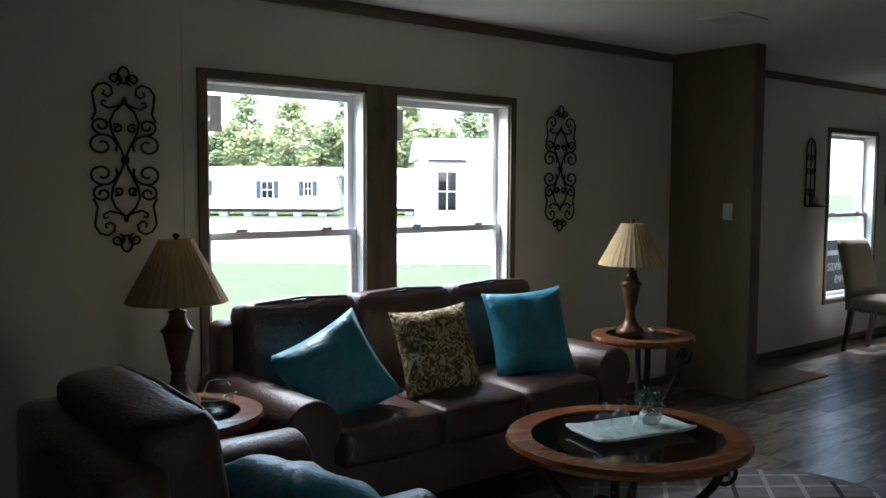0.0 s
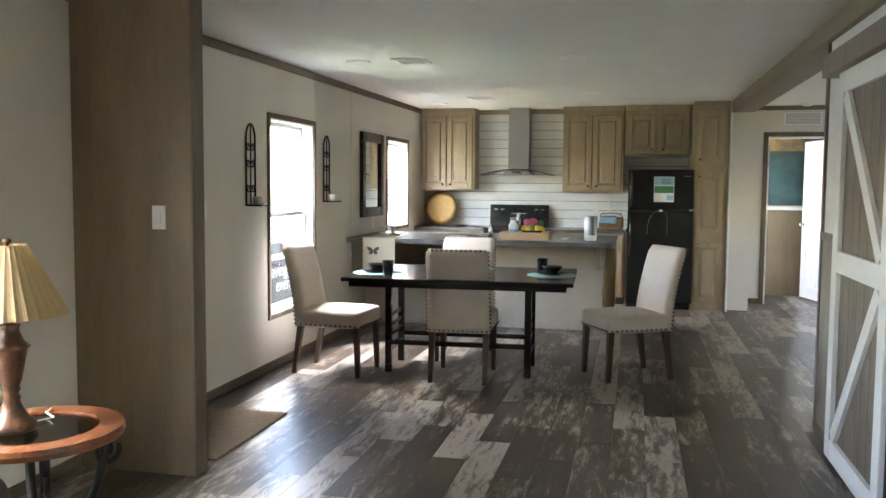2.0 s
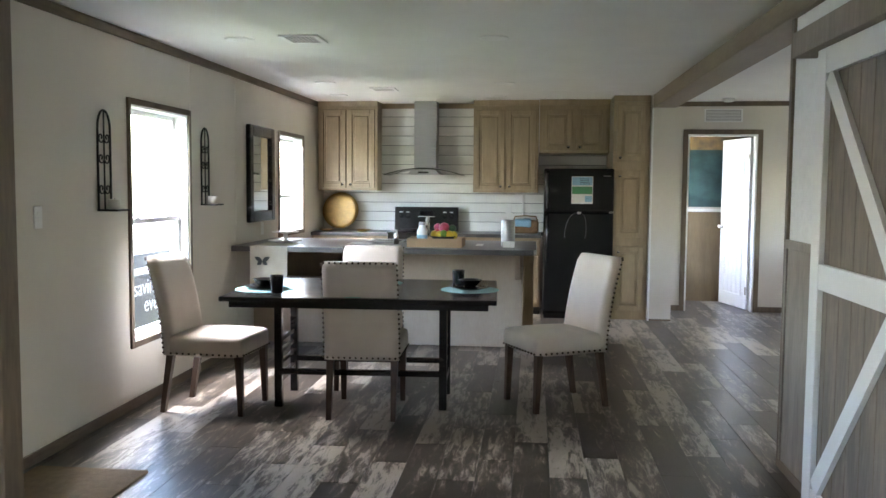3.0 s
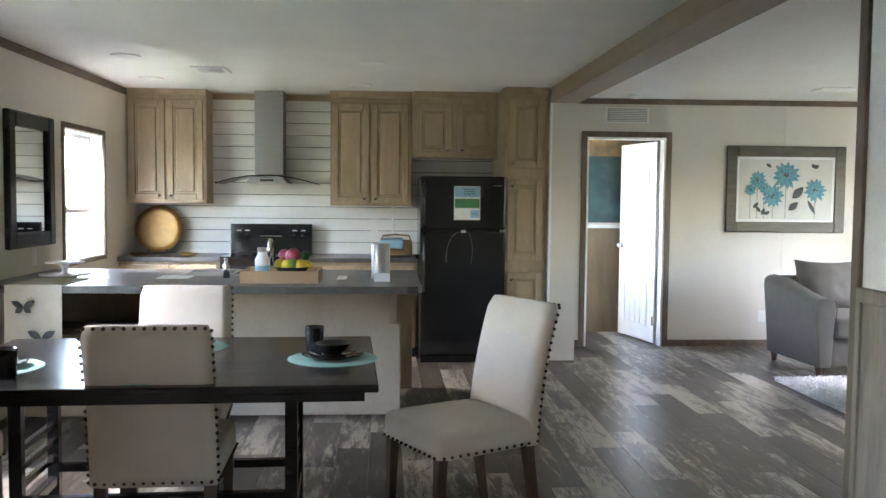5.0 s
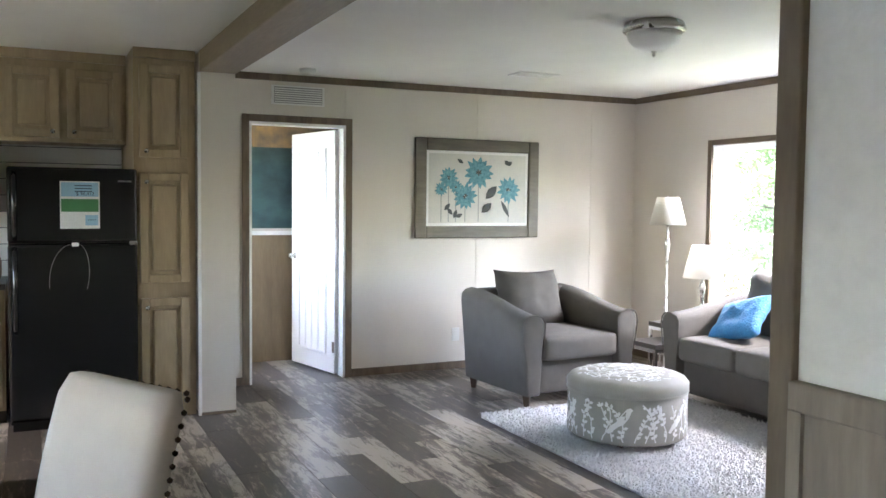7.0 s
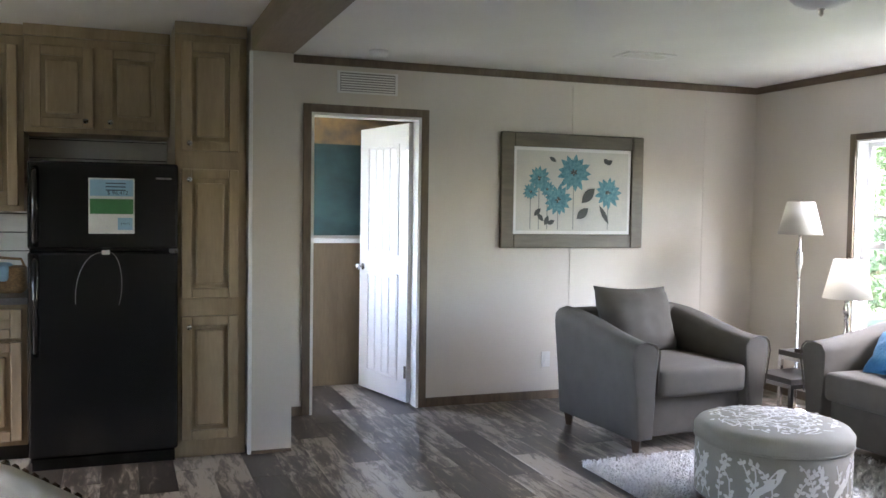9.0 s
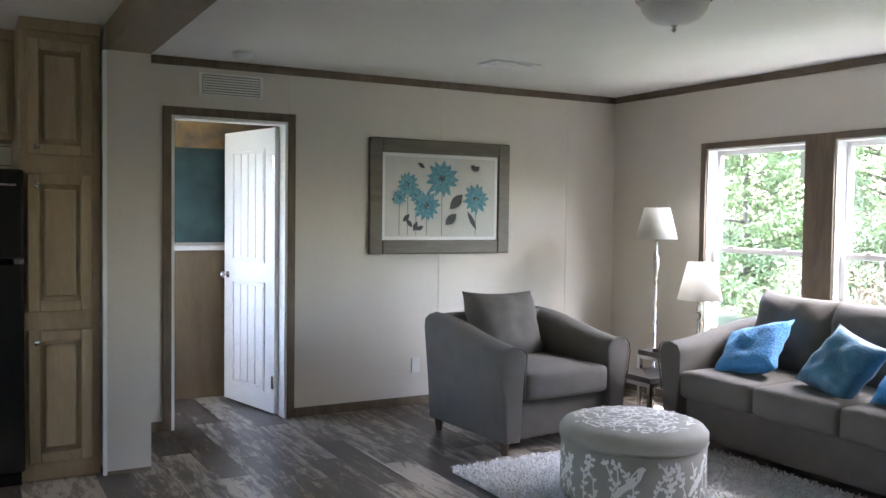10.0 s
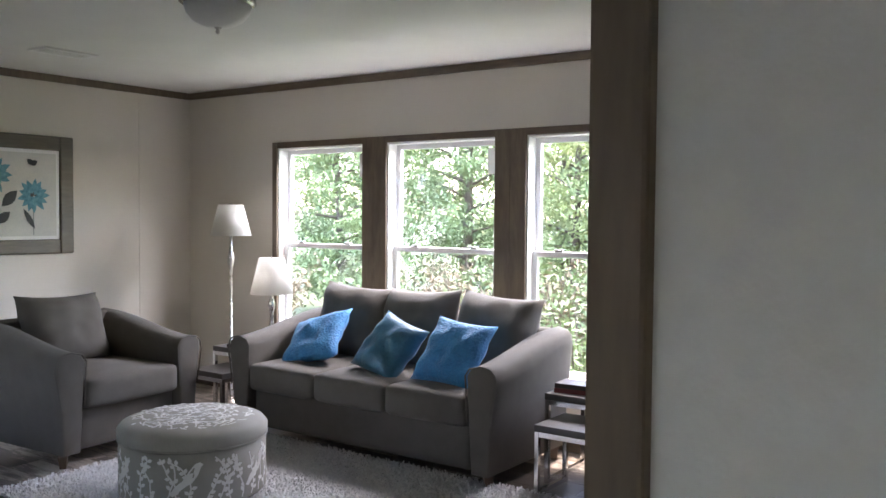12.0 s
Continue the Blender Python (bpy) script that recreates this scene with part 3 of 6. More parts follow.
# ---- kitchen ----
def cabinet_door(parent, y0, y1, z0, z1, x, knob):
    """A raised-panel door facing west at x."""
    t = 0.055
    dd = part("door", B(x - 0.008, x, y0, y1, z0, z1, bevel=0.002), M_cab, parent)
    for a, b, p, q, nm in ((y0, y0 + t, z0, z1, "stile"), (y1 - t, y1, z0, z1, "stile"), (y0 + t, y1 - t, z1 - t, z1, "rail"), (y0 + t, y1 - t, z0, z0 + t, "rail")):
        part(nm, B(x - 0.030, x - 0.008, a, b, p, q, bevel=0.005), M_cab, dd)
    if y1 - y0 > 0.2 and z1 - z0 > 0.2:
        part("panel", B(x - 0.026, x - 0.0085, y0 + t + 0.022, y1 - t - 0.022, z0 + t + 0.022, z1 - t - 0.022, bevel=0.012), M_cab, dd)
    if knob:
        kk = part("knob", lathe([(0.006, 0), (0.006, 0.012), (0.015, 0.018), (0.014, 0.026), (0.001, 0.028)], 12), M_nickel, dd, "nickel knob", True)
        kk.matrix_basis = pose(x - 0.030, knob[0], knob[1], 0, -90, 0)


def cabinet(name, label, x, y0, y1, z0, z1, doors, xback=EAST - 0.001, crown=0.0, toe=0.0):
    c = thing(name, pose(0, 0, 0), label, "cabinet")
    part("body", B(x, xback, y0 + 0.001, y1 - 0.001, z0 + toe, z1, bevel=0.002), M_cab, c)
    if toe:
        part("toe_kick", B(x + 0.06, xback, y0 + 0.002, y1 - 0.002, z0, z0 + toe), M_gap, c)
    if crown:
        part("crown", B(x - 0.02, xback, y0, y1, z1, z1 + crown, bevel=0.004), M_cab, c)
    for a, b, p, q, kn in doors:
        cabinet_door(c, a, b, p, q, x, kn)
    return c


XU = 12.40
cabinet("wall_cabinet", "grey-brown raised-panel upper cabinet beside the window", XU, 3.03, 3.74, 1.38, 2.36, [(3.06, 3.38, 1.41, 2.32, (3.34, 1.45)), (3.40, 3.72, 1.41, 2.32, (3.44, 1.45))], crown=0.065)
cabinet("wall_cabinet", "grey-brown raised-panel upper cabinet beside the hood", XU, 1.16, 1.91, 1.37, 2.36, [(1.19, 1.53, 1.40, 2.31, (1.49, 1.44)), (1.55, 1.89, 1.40, 2.31, (1.59, 1.44))], crown=0.065)
cabinet("wall_cabinet", "short grey-brown cabinet above the refrigerator", 12.34, 0.37, 1.155, 1.82, 2.36, [(0.40, 0.74, 1.85, 2.31, (0.70, 1.89)), (0.79, 1.12, 1.85, 2.31, (0.83, 1.89))], crown=0.065)
cabinet("pantry_cabinet", "tall grey-brown pantry cabinet with three doors", 11.93, -0.025, 0.365, 0.0, 2.36, [(0.02, 0.33, 1.72, 2.32, (0.29, 1.76)), (0.02, 0.33, 0.90, 1.62, (0.29, 1.56)), (0.02, 0.33, 0.10, 0.80, (0.29, 0.74))], crown=0.065)
cabinet("base_cabinet", "grey-brown base cabinet with doors under the counter", 12.12, 2.865, 3.74, 0, 0.865, [(2.89, 3.29, 0.12, 0.66, (3.25, 0.62)), (3.31, 3.72, 0.12, 0.66, (3.35, 0.62)), (2.89, 3.29, 0.68, 0.84, (3.09, 0.76)), (3.31, 3.72, 0.68, 0.84, (3.5, 0.76))], toe=0.09)
cabinet("base_cabinet", "grey-brown base cabinet beside the refrigerator", 12.12, 1.125, 2.085, 0, 0.865, [(1.15, 1.60, 0.12, 0.66, (1.56, 0.62)), (1.62, 2.06, 0.12, 0.66, (1.66, 0.62)), (1.15, 1.60, 0.68, 0.84, (1.38, 0.76)), (1.62, 2.06, 0.68, 0.84, (1.84, 0.76))], toe=0.09)
for y0, y1 in ((2.86, 3.748), (1.12, 2.09)):
    w = thing("countertop", pose(0, 0, 0), "dark slate-look laminate worktop", "countertop")
    part("top", B(12.09, EAST - 0.02, y0, y1, 0.866, 0.905, bevel=0.004), M_counter, w)
    part("edge_band", B(12.086, 12.0905, y0 + 0.002, y1 - 0.002, 0.869, 0.902), M_counter, w)

# range
st = thing("range", pose(12.05, 2.475, 0), "black freestanding electric range with back control panel", "stove")
part("body", B(0.02, 0.62, -0.378, 0.378, 0.03, 0.90, bevel=0.004), M_blackgloss, st)
part("oven_door", B(-0.02, 0.02, -0.375, 0.375, 0.22, 0.83, bevel=0.006), M_blackgloss, st)
part("oven_window", B(-0.023, -0.0205, -0.25, 0.25, 0.36, 0.66), M_blackglass, st)
part("drawer", B(-0.015, 0.02, -0.375, 0.375, 0.06, 0.205, bevel=0.006), M_blackgloss, st)
part("door_handle", tube([(-0.02, -0.33, 0.77), (-0.06, -0.32, 0.77), (-0.06, 0.32, 0.77), (-0.02, 0.33, 0.77)], 0.011), M_blackgloss, st)
part("cooktop", B(-0.01, 0.62, -0.38, 0.38, 0.90, 0.918, bevel=0.004), M_blackglass, st)
for x, y, r in ((0.14, -0.19, 0.1), (0.14, 0.19, 0.08), (0.42, -0.19, 0.08), (0.42, 0.19, 0.1)):
    bm = bmesh.new()
    for q in range(4):
        rr = r * (0.3 + 0.22 * q)
        tube([(x + rr * math.cos(a * math.pi / 10), y + rr * math.sin(a * math.pi / 10), 0.927) for a in range(20)], 0.006, bm, 6)
    part("burner_coil", bm, M_iron, st, smooth=True)
part("control_panel", prism([(0.53, 0.918), (0.62, 0.918), (0.62, 1.19), (0.56, 1.19)], 1, -0.38, 0.38, bevel=0.006), M_blackgloss, st)
for y in (-0.30, -0.22, 0.22, 0.30):
    for z in (1.08,):
        kk = part("knob", lathe([(0.026, 0), (0.026, 0.008), (0.019, 0.012), (0.017, 0.03), (0.001, 0.032)], 16), M_blackgloss, st, "black knob", True)
        kk.matrix_basis = pose(0.548, y, z, 0, -78, 0)
        part("knob_marks", B(0.535, 0.545, y - 0.02, y + 0.02, 1.125, 1.133), M_plastic, st, "white dial marks")
part("clock_window", B(0.53, 0.552, -0.07, 0.07, 1.09, 1.14), M_blackglass, st)
part("panel_marks", B(0.527, 0.545, -0.1, 0.1, 1.075, 1.079), M_plastic, st, "white printed marks")

# hood
hd = thing("range_hood", pose(12.45, 2.475, 1.55), "stainless chimney hood with curved glass canopy", "range hood")
part("chimney", B(0.0, 0.245, -0.13, 0.13, 0.10, 0.875, bevel=0.002), M_steel, hd)
part("motor_box", prism([(-0.19, 0.02), (0.19, 0.02), (0.135, 0.075), (-0.135, 0.075)], 0, -0.16, 0.245), M_steel, hd)
bm = bmesh.new()
vs = []
for i in range(25):
    y = -0.45 + 0.9 * i / 24
    z = 0.085 - 0.075 * (y / 0.45) ** 2
    xf = -0.22 - 0.04 * (1 - (y / 0.45) ** 2)
    vs.append([bm.verts.new((xf, y, z)), bm.verts.new((0.245, y, z)), bm.verts.new((0.245, y, z + 0.008)), bm.verts.new((xf, y, z + 0.008))])
for a, b in zip(vs, vs[1:]):
    for q in range(4):
        bm.faces.new((a[q], a[(q + 1) % 4], b[(q + 1) % 4], b[q]))
bm.faces.new(vs[0])
bm.faces.new(vs[-1][::-1])
M_smoke = glass_mat("smoked_glass", (0.30, 0.33, 0.32))
part("glass_canopy", bm, M_smoke, hd, "curved smoked glass canopy")
part("button_strip", B(-0.163, -0.1605, -0.06, 0.06, 0.04, 0.052), M_blackglass, hd)

# refrigerator
fr = thing("refrigerator", pose(11.87, 0.725, 0), "glossy black top-freezer refrigerator", "refrigerator")
part("cabinet_body", B(0.075, 0.72, -0.372, 0.372, 0.03, 1.635, bevel=0.006), M_blackgloss, fr)
part("freezer_door", B(0.0, 0.07, -0.375, 0.375, 1.175, 1.64, bevel=0.014), M_blackgloss, fr)
part("fridge_door", B(0.0, 0.07, -0.375, 0.375, 0.07, 1.162, bevel=0.014), M_blackgloss, fr)
part("grille", B(0.03, 0.08, -0.36, 0.36, 0.0, 0.06), M_blackgloss, fr)
for z0, z1 in ((1.20, 1.60), (0.62, 1.14)):
    part("handle", tube([(0.0, 0.335, z0), (-0.045, 0.335, z0 + 0.03), (-0.05, 0.335, (z0 + z1) / 2), (-0.045, 0.335, z1 - 0.03), (0.0, 0.335, z1)], 0.015, seg=10), M_blackgloss, fr, smooth=True)
part("hinge", B(-0.004, 0.05, -0.375, -0.33, 1.155, 1.178), M_nickel, fr, "metal hinge")
part("badge", B(-0.002, 0.001, -0.34, -0.26, 1.555, 1.565), M_nickel, fr, "silver badge bar")
M_paper = mat("paper", (0.80, 0.80, 0.78), None, 0.7, bump=0)
M_green = mat("print_green", (0.05, 0.22, 0.08), None, 0.6, bump=0)
M_skyp = mat("print_blue", (0.30, 0.52, 0.68), None, 0.6, bump=0)
M_ink = mat("print_ink", (0.03, 0.05, 0.10), None, 0.6, bump=0)
fl = thing("price_sheet", pose(11.868, 0.69, 1.26), "white printed price sheet taped to the refrigerator", "paper")
part("sheet", B(-0.0015, 0, -0.115, 0.115, 0, 0.295), M_paper, fl)
part("photo_block", B(-0.0035, -0.0017, -0.108, 0.108, 0.2, 0.288), M_skyp, fl, "pale blue header print")
part("green_block", B(-0.0035, -0.0017, -0.108, 0.108, 0.105, 0.185), M_green, fl, "dark green band")
part("ink_block", B(-0.0035, -0.0017, -0.105, -0.03, 0.02, 0.085), M_skyp, fl, "blue price box")
for k in range(3):
    part("text_bar", B(-0.005, -0.0037, -0.07, 0.03, 0.265 - 0.018 * k, 0.271 - 0.018 * k), M_ink, fl, "printed line")


def words(body, size, material, m, name="lettering", parent=None, align="CENTER"):
    cu = bpy.data.curves.new(name, "FONT")
    cu.body, cu.size, cu.align_x, cu.extrude = body, size, align, 0.0008
    tmp = bpy.data.objects.new(name, cu)
    scene.collection.objects.link(tmp)
    me = bpy.data.meshes.new_from_object(tmp.evaluated_get(bpy.context.evaluated_depsgraph_get()))
    bpy.data.objects.remove(tmp)
    me.materials.clear()
    me.materials.append(material)
    ob = new(name, me)
    if parent:
        ob.parent = parent
    ob.matrix_basis = m
    return ob


words("$ 96,412", 0.03, M_ink, pose(-0.0052, -0.03, 0.208, 90, 0, -90), parent=fl)
words("$ 96,412", 0.013, M_ink, pose(-0.0046, -0.068, 0.05, 90, 0, -90), parent=fl)
fm = thing("magnet_cord", pose(11.868, 0.72, 1.16), "thin grey wire looped over a small white clip", "cord")
part("clip", B(-0.01, 0, -0.02, 0.02, -0.012, 0.012, bevel=0.003), M_plastic, fm)
part("wire", tube([(-0.004, 0.02 + 0.13 * math.sin(a) * (1 if a < 1.6 else 1), 0.0 - 0.24 * (1 - math.cos(a))) for a in [i * 0.09 for i in range(20)]], 0.0013, seg=6), M_steel, fm)
part("wire", tube([(-0.004, -0.02 - 0.06 * math.sin(a), -0.17 * (1 - math.cos(a))) for a in [i * 0.12 for i in range(20)]], 0.0011, seg=6), M_steel, fm)

# peninsula
isl = thing("kitchen_island", pose(0, 0, 0), "beige-panelled kitchen peninsula with an open dark knee space", "island")
part("front_panel", B(10.0, 10.02, 1.30, 2.80, 0.02, 0.876), M_islpanel, isl, "beige panel")
part("body", B(10.02, 10.62, 1.32, 2.80, 0.06, 0.876), M_cab, isl)
part("end_panel", B(10.02, 10.62, 1.30, 1.32, 0.02, 0.876), M_islpanel, isl, "beige end panel")
# shade of the recess is put into the darker wood colour
part("recess_back", B(10.40, 10.62, 2.80, 3.735, 0.02, 0.876), M_panel, isl, "recess back darkened to deepen its shade")
part("recess_shelf", B(10.05, 10.40, 2.80, 3.735, 0.56, 0.58), M_panel, isl, "recess shelf darkened to deepen its shade")
part("lower_panel", B(10.0, 10.02, 2.80, 3.735, 0.02, 0.55), M_islpanel, isl, "beige panel")
for y in (1.345, 2.76):
    part("bracket", prism([(9.62, 0.876), (10.0, 0.876), (10.0, 0.62)], 1, y - 0.02, y + 0.02), M_islpanel, isl)
w = thing("countertop", pose(0, 0, 0), "dark slate-look laminate peninsula top with rounded corner", "countertop")
o = [(10.66, 1.18), (10.66, 3.748), (9.46, 3.748), (9.46, 1.27), (9.487, 1.207), (9.55, 1.18)]
part("top", prism(o, 2, 0.877, 0.922, bevel=0.004), M_counter, w)
part("edge_band", B(9.456, 9.4605, 1.28, 3.745, 0.881, 0.918), M_counter, w)
cabinet("base_cabinet", "beige-brown cabinet end behind the peninsula", 10.63, 1.20, 1.32, 0.05, 0.87, [], xback=10.9)

# shiplap boards
slw = thing("wall_shiplap", pose(0, 0, 0), "white painted shiplap backsplash", "wall", kind="structure")
part("backing", B(EAST - 0.006, EAST, 0.37, NORTH, 0.86, 2.37), M_gap, slw)
z = 0.905
while z < 2.36:
    part("board", B(EAST - 0.02, EAST - 0.006, 0.37, NORTH, z, min(z + 0.108, 2.37), bevel=0.003), M_ship, slw)
    z += 0.113

strip("trim_shiplap", M_cab, "brown wood strip above the shiplap", EAST - 0.04, EAST - 0.021, 1.91, 3.03, 2.355, 2.41)
strip("trim_cable_cover", M_white, "white cable cover strip on the shiplap", EAST - 0.032, EAST - 0.02, 1.322, 1.340, 0.906, 1.372)

# ---- dining ----
tb = thing("dining_table", pose(8.01, 2.285, 0, 0, 0, 2.5), "black rectangular dining table with trestle ends", "table")
part("tabletop", B(-0.56, 0.56, -0.84, 0.84, 0.735, 0.765, bevel=0.006), M_tableblk, tb)
part("apron", B(-0.52, 0.52, -0.79, 0.79, 0.695, 0.735, bevel=0.003), M_tableblk, tb)
for sy in (-0.50, 0.57):
    for sx in (-0.17, 0.27):
        part("leg", B(sx - 0.022, sx + 0.022, sy - 0.025, sy + 0.025, 0, 0.695, bevel=0.003), M_tableblk, tb)
    part("foot_rail", B(-0.15, 0.25, sy - 0.02, sy + 0.02, 0.16, 0.20, bevel=0.003), M_tableblk, tb)
    for k in range(3):
        part("rung", B(-0.15, 0.25, sy - 0.012, sy + 0.012, 0.27 + 0.075 * k, 0.295 + 0.075 * k, bevel=0.002), M_tableblk, tb)
part("stretcher", B(-0.19, -0.15, -0.475, 0.545, 0.215, 0.25, bevel=0.003), M_tableblk, tb)
part("stretcher", B(0.25, 0.29, -0.475, 0.545, 0.215, 0.25, bevel=0.003), M_tableblk, tb)
M_nail = mat("nailhead", (0.10, 0.07, 0.045), (0.06, 0.04, 0.03), 0.35, 0.9, bump=0)


def chair():
    """Parsons chair, facing +y."""
    c = thing("dining_chair", pose(0, 0, 0), "cream linen upholstered dining chair with nailhead trim and dark legs", "chair", "chairs round the table")
    part("seat", soft(0, 0.02, 0.43, 0.47, 0.50, 0.13, 0.035, (0, 0, 0.022)), M_linen, c, smooth=True)
    # curved back
    bm = bmesh.new()
    n = 14
    rows = []
    for j in range(n + 1):
        f = j / n
        z = 0.37 + 0.61 * f
        yc = -0.225 - 0.035 * f - 0.085 * f * f
        hw = 0.230 - 0.006 * f
        th = 0.038
        if j == n:
            hw, th, z = hw - 0.012, th - 0.012, z + 0.004
        ring = []
        for i in range(11):
            u = -1 + 2 * i / 10
            ring.append(bm.verts.new((u * hw, yc + th + 0.006 * (1 - u * u) - (0.010 if abs(u) == 1 else 0), z)))
        for i in range(11):
            u = 1 - 2 * i / 10
            ring.append(bm.verts.new((u * hw, yc - th + (0.010 if abs(u) == 1 else 0), z)))
        rows.append(ring)
    for a, b in zip(rows, rows[1:]):
        for k in range(22):
            bm.faces.new((a[k], a[(k + 1) % 22], b[(k + 1) % 22], b[k]))
    bm.faces.new(rows[0])
    bm.faces.new(rows[-1])
    bmesh.ops.recalc_face_normals(bm, faces=bm.faces[:])
    part("backrest", bm, M_linen, c, smooth=True)

    def studs(pts, nm):
        b2 = bmesh.new()
        for p in pts:
            bmesh.ops.create_icosphere(b2, subdivisions=1, radius=0.0085, matrix=Matrix.Translation(p))
        tagged(part(nm, b2, M_nail, c, "dark bronze nailheads"), kind="stuff")

    def yb(f):
        return -0.225 - 0.035 * f - 0.085 * f * f - 0.032
    side = []
    for s in (-1, 1):
        for k in range(20):
            f = 0.03 + 0.95 * k / 19
            side.append((s * (0.235 - 0.006 * f), yb(f) + 0.008, 0.37 + 0.61 * f))
    for k in range(13):
        side.append((-0.21 + 0.42 * k / 12, yb(1), 0.978))
        side.append((-0.21 + 0.42 * k / 12, yb(0) - 0.004, 0.385))
    studs(side, "nailhead_trim")
    lower = [(s * 0.236, -0.2 + 0.44 * k / 11, 0.385) for s in (-1, 1) for k in range(12)] + [(-0.21 + 0.42 * k / 11, 0.272, 0.385) for k in range(12)]
    studs(lower, "nailhead_trim")
    for sx in (-1, 1):
        for y0, dy in ((0.235, 0.012), (-0.215, -0.06)):
            bm = bmesh.new()
            vs = box(bm, sx * 0.2 - 0.022, sx * 0.2 + 0.022, y0 - 0.022, y0 + 0.022, 0, 0.375)
            for v in vs:
                if v.co.z < 0.1:
                    v.co.x = sx * 0.2 + (v.co.x - sx * 0.2) * 0.7
                    v.co.y = y0 + (v.co.y - y0) * 0.7 + dy
            part("leg", bm, M_legwood, c, "dark wood leg")
    return c


ch = chair()
ch.matrix_world = pose(7.82, 2.26, 0, 0, 0, -88)
for m in (pose(8.55, 2.395, 0, 0, 0, 95), pose(7.76, 3.24, 0, 0, 0, 176), pose(8.14, 1.06, 0, 0, 0, 29)):
    copy_thing(ch, m)

M_aqua = mat("aqua_felt", (0.30, 0.52, 0.48), (0.24, 0.44, 0.41), 0.9, fine=250, bump=0.4)
M_blackcer = mat("black_glaze", (0.012, 0.011, 0.011), None, 0.12, bump=0)


def place_setting(x, y, cup=(0.12, 0.12)):
    g = thing("placemat", pose(x, y, 0.765), "round pale aqua placemat on the black table", "placemat", "placemats")
    part("cloth", lathe([(0.001, 0.004), (0.185, 0.004), (0.19, 0.002), (0.19, 0.0)], 36), M_aqua, g)
    p = thing("plate", pose(x, y, 0.7692), "stacked glossy black plates on the placemat", "plate", "black dishes")
    part("dinner_plate", lathe([(0.07, 0), (0.075, 0.003), (0.13, 0.016), (0.132, 0.019), (0.075, 0.008), (0.001, 0.007)], 32), M_blackcer, p, smooth=True)
    part("salad_plate", lathe([(0.05, 0.009), (0.055, 0.012), (0.098, 0.024), (0.099, 0.027), (0.055, 0.017), (0.001, 0.016)], 32), M_blackcer, p, smooth=True)
    q = thing("bowl", pose(x, y, 0.7862), "glossy black and brown bowl on the plates", "bowl", "black dishes")
    part("shell", lathe([(0.035, 0), (0.05, 0.012), (0.078, 0.045), (0.080, 0.048), (0.074, 0.045), (0.045, 0.014), (0.001, 0.009)], 28), M_blackcer, q, smooth=True)
    c = thing("mug", pose(x + cup[0], y + cup[1], 0.7692), "tall glossy black mug", "mug", "black dishes")
    part("body", lathe([(0.032, 0), (0.036, 0.004), (0.042, 0.105), (0.043, 0.11), (0.039, 0.11), (0.033, 0.01), (0.001, 0.008)], 24), M_blackcer, c, smooth=True)
    part("handle", tube([(0.04, 0, 0.09), (0.06, 0, 0.088), (0.072, 0, 0.065), (0.065, 0, 0.04), (0.038, 0, 0.028)], 0.006), M_blackcer, c, smooth=True)


place_setting(8.01, 1.62, (0.16, 0.09))
place_setting(7.83, 2.94, (-0.205, -0.14))
place_setting(7.68, 2.3, (0.15, -0.12))
place_setting(8.3, 2.3, (-0.15, 0.1))

# ---- wall pieces along the north side ----
def scroll_decor(x, z):
    w = thing("wall_scroll", pose(x, NORTH - 0.014, z), "tall black wrought-iron scroll wall hanging", "wall decor", "scroll hangings")
    r = 0.0055

    def pair(pts, nm):
        for s in (-1, 1):
            part(nm, tube([(s * p[0], p[1], p[2]) for p in pts], r, seg=6), M_iron, w, smooth=True)
    for sz in (-1, 1):
        def f(pts):
            return [(1.07 * p[0], p[1], 0.89 * sz * p[2]) for p in pts]
        pair(f([(0.0, 0, 0.0), (0.016, 0, 0.05), (0.05, 0, 0.13), (0.058, 0, 0.18), (0.04, 0, 0.23), (0.012, 0, 0.26), (0.0, 0, 0.30)]), "stem")
        pair(f(scroll(0.092, 0.068, 0.062, 1.4, math.pi * 1.15, -1)), "scroll")
        pair(f(scroll(0.092, 0.162, 0.040, 1.3, math.pi * 1.5, 1)), "scroll")
        pair(f(scroll(0.030, 0.150, 0.022, 1.2, math.pi * 0.3, 1)), "scroll")
        pair(f([(0.128, 0, 0.185), (0.112, 0, 0.225), (0.120, 0, 0.275), (0.124, 0, 0.315), (0.105, 0, 0.35), (0.075, 0, 0.362), (0.05, 0, 0.345), (0.046, 0, 0.315), (0.065, 0, 0.297), (0.084, 0, 0.31), (0.078, 0, 0.328)]), "curl")
        pair(f([(0.0, 0, 0.27), (0.03, 0, 0.255), (0.066, 0, 0.245), (0.090, 0, 0.262), (0.086, 0, 0.28), (0.070, 0, 0.275)]), "curl")
        pair(f(scroll(0.036, 0.385, 0.030, 1.3, math.pi * 1.4, -1)), "scroll")
        part("loop", tube(f([(0.022 * math.sin(a), 0, 0.365 + 0.078 * (1 - math.cos(a)) * 0.5) for a in [i * math.pi / 10 for i in range(21)]]), r, seg=6), M_iron, w, smooth=True)
    bm = bmesh.new()
    bmesh.ops.create_icosphere(bm, subdivisions=2, radius=0.02)
    for v in bm.verts:
        v.co.y *= 0.5
    part("rosette", bm, M_iron, w, smooth=True)


scroll_decor(1.343, 1.54)
scroll_decor(4.09, 1.55)

M_candle = mat("candle_wax", (0.78, 0.74, 0.66), None, 0.5, bump=0)


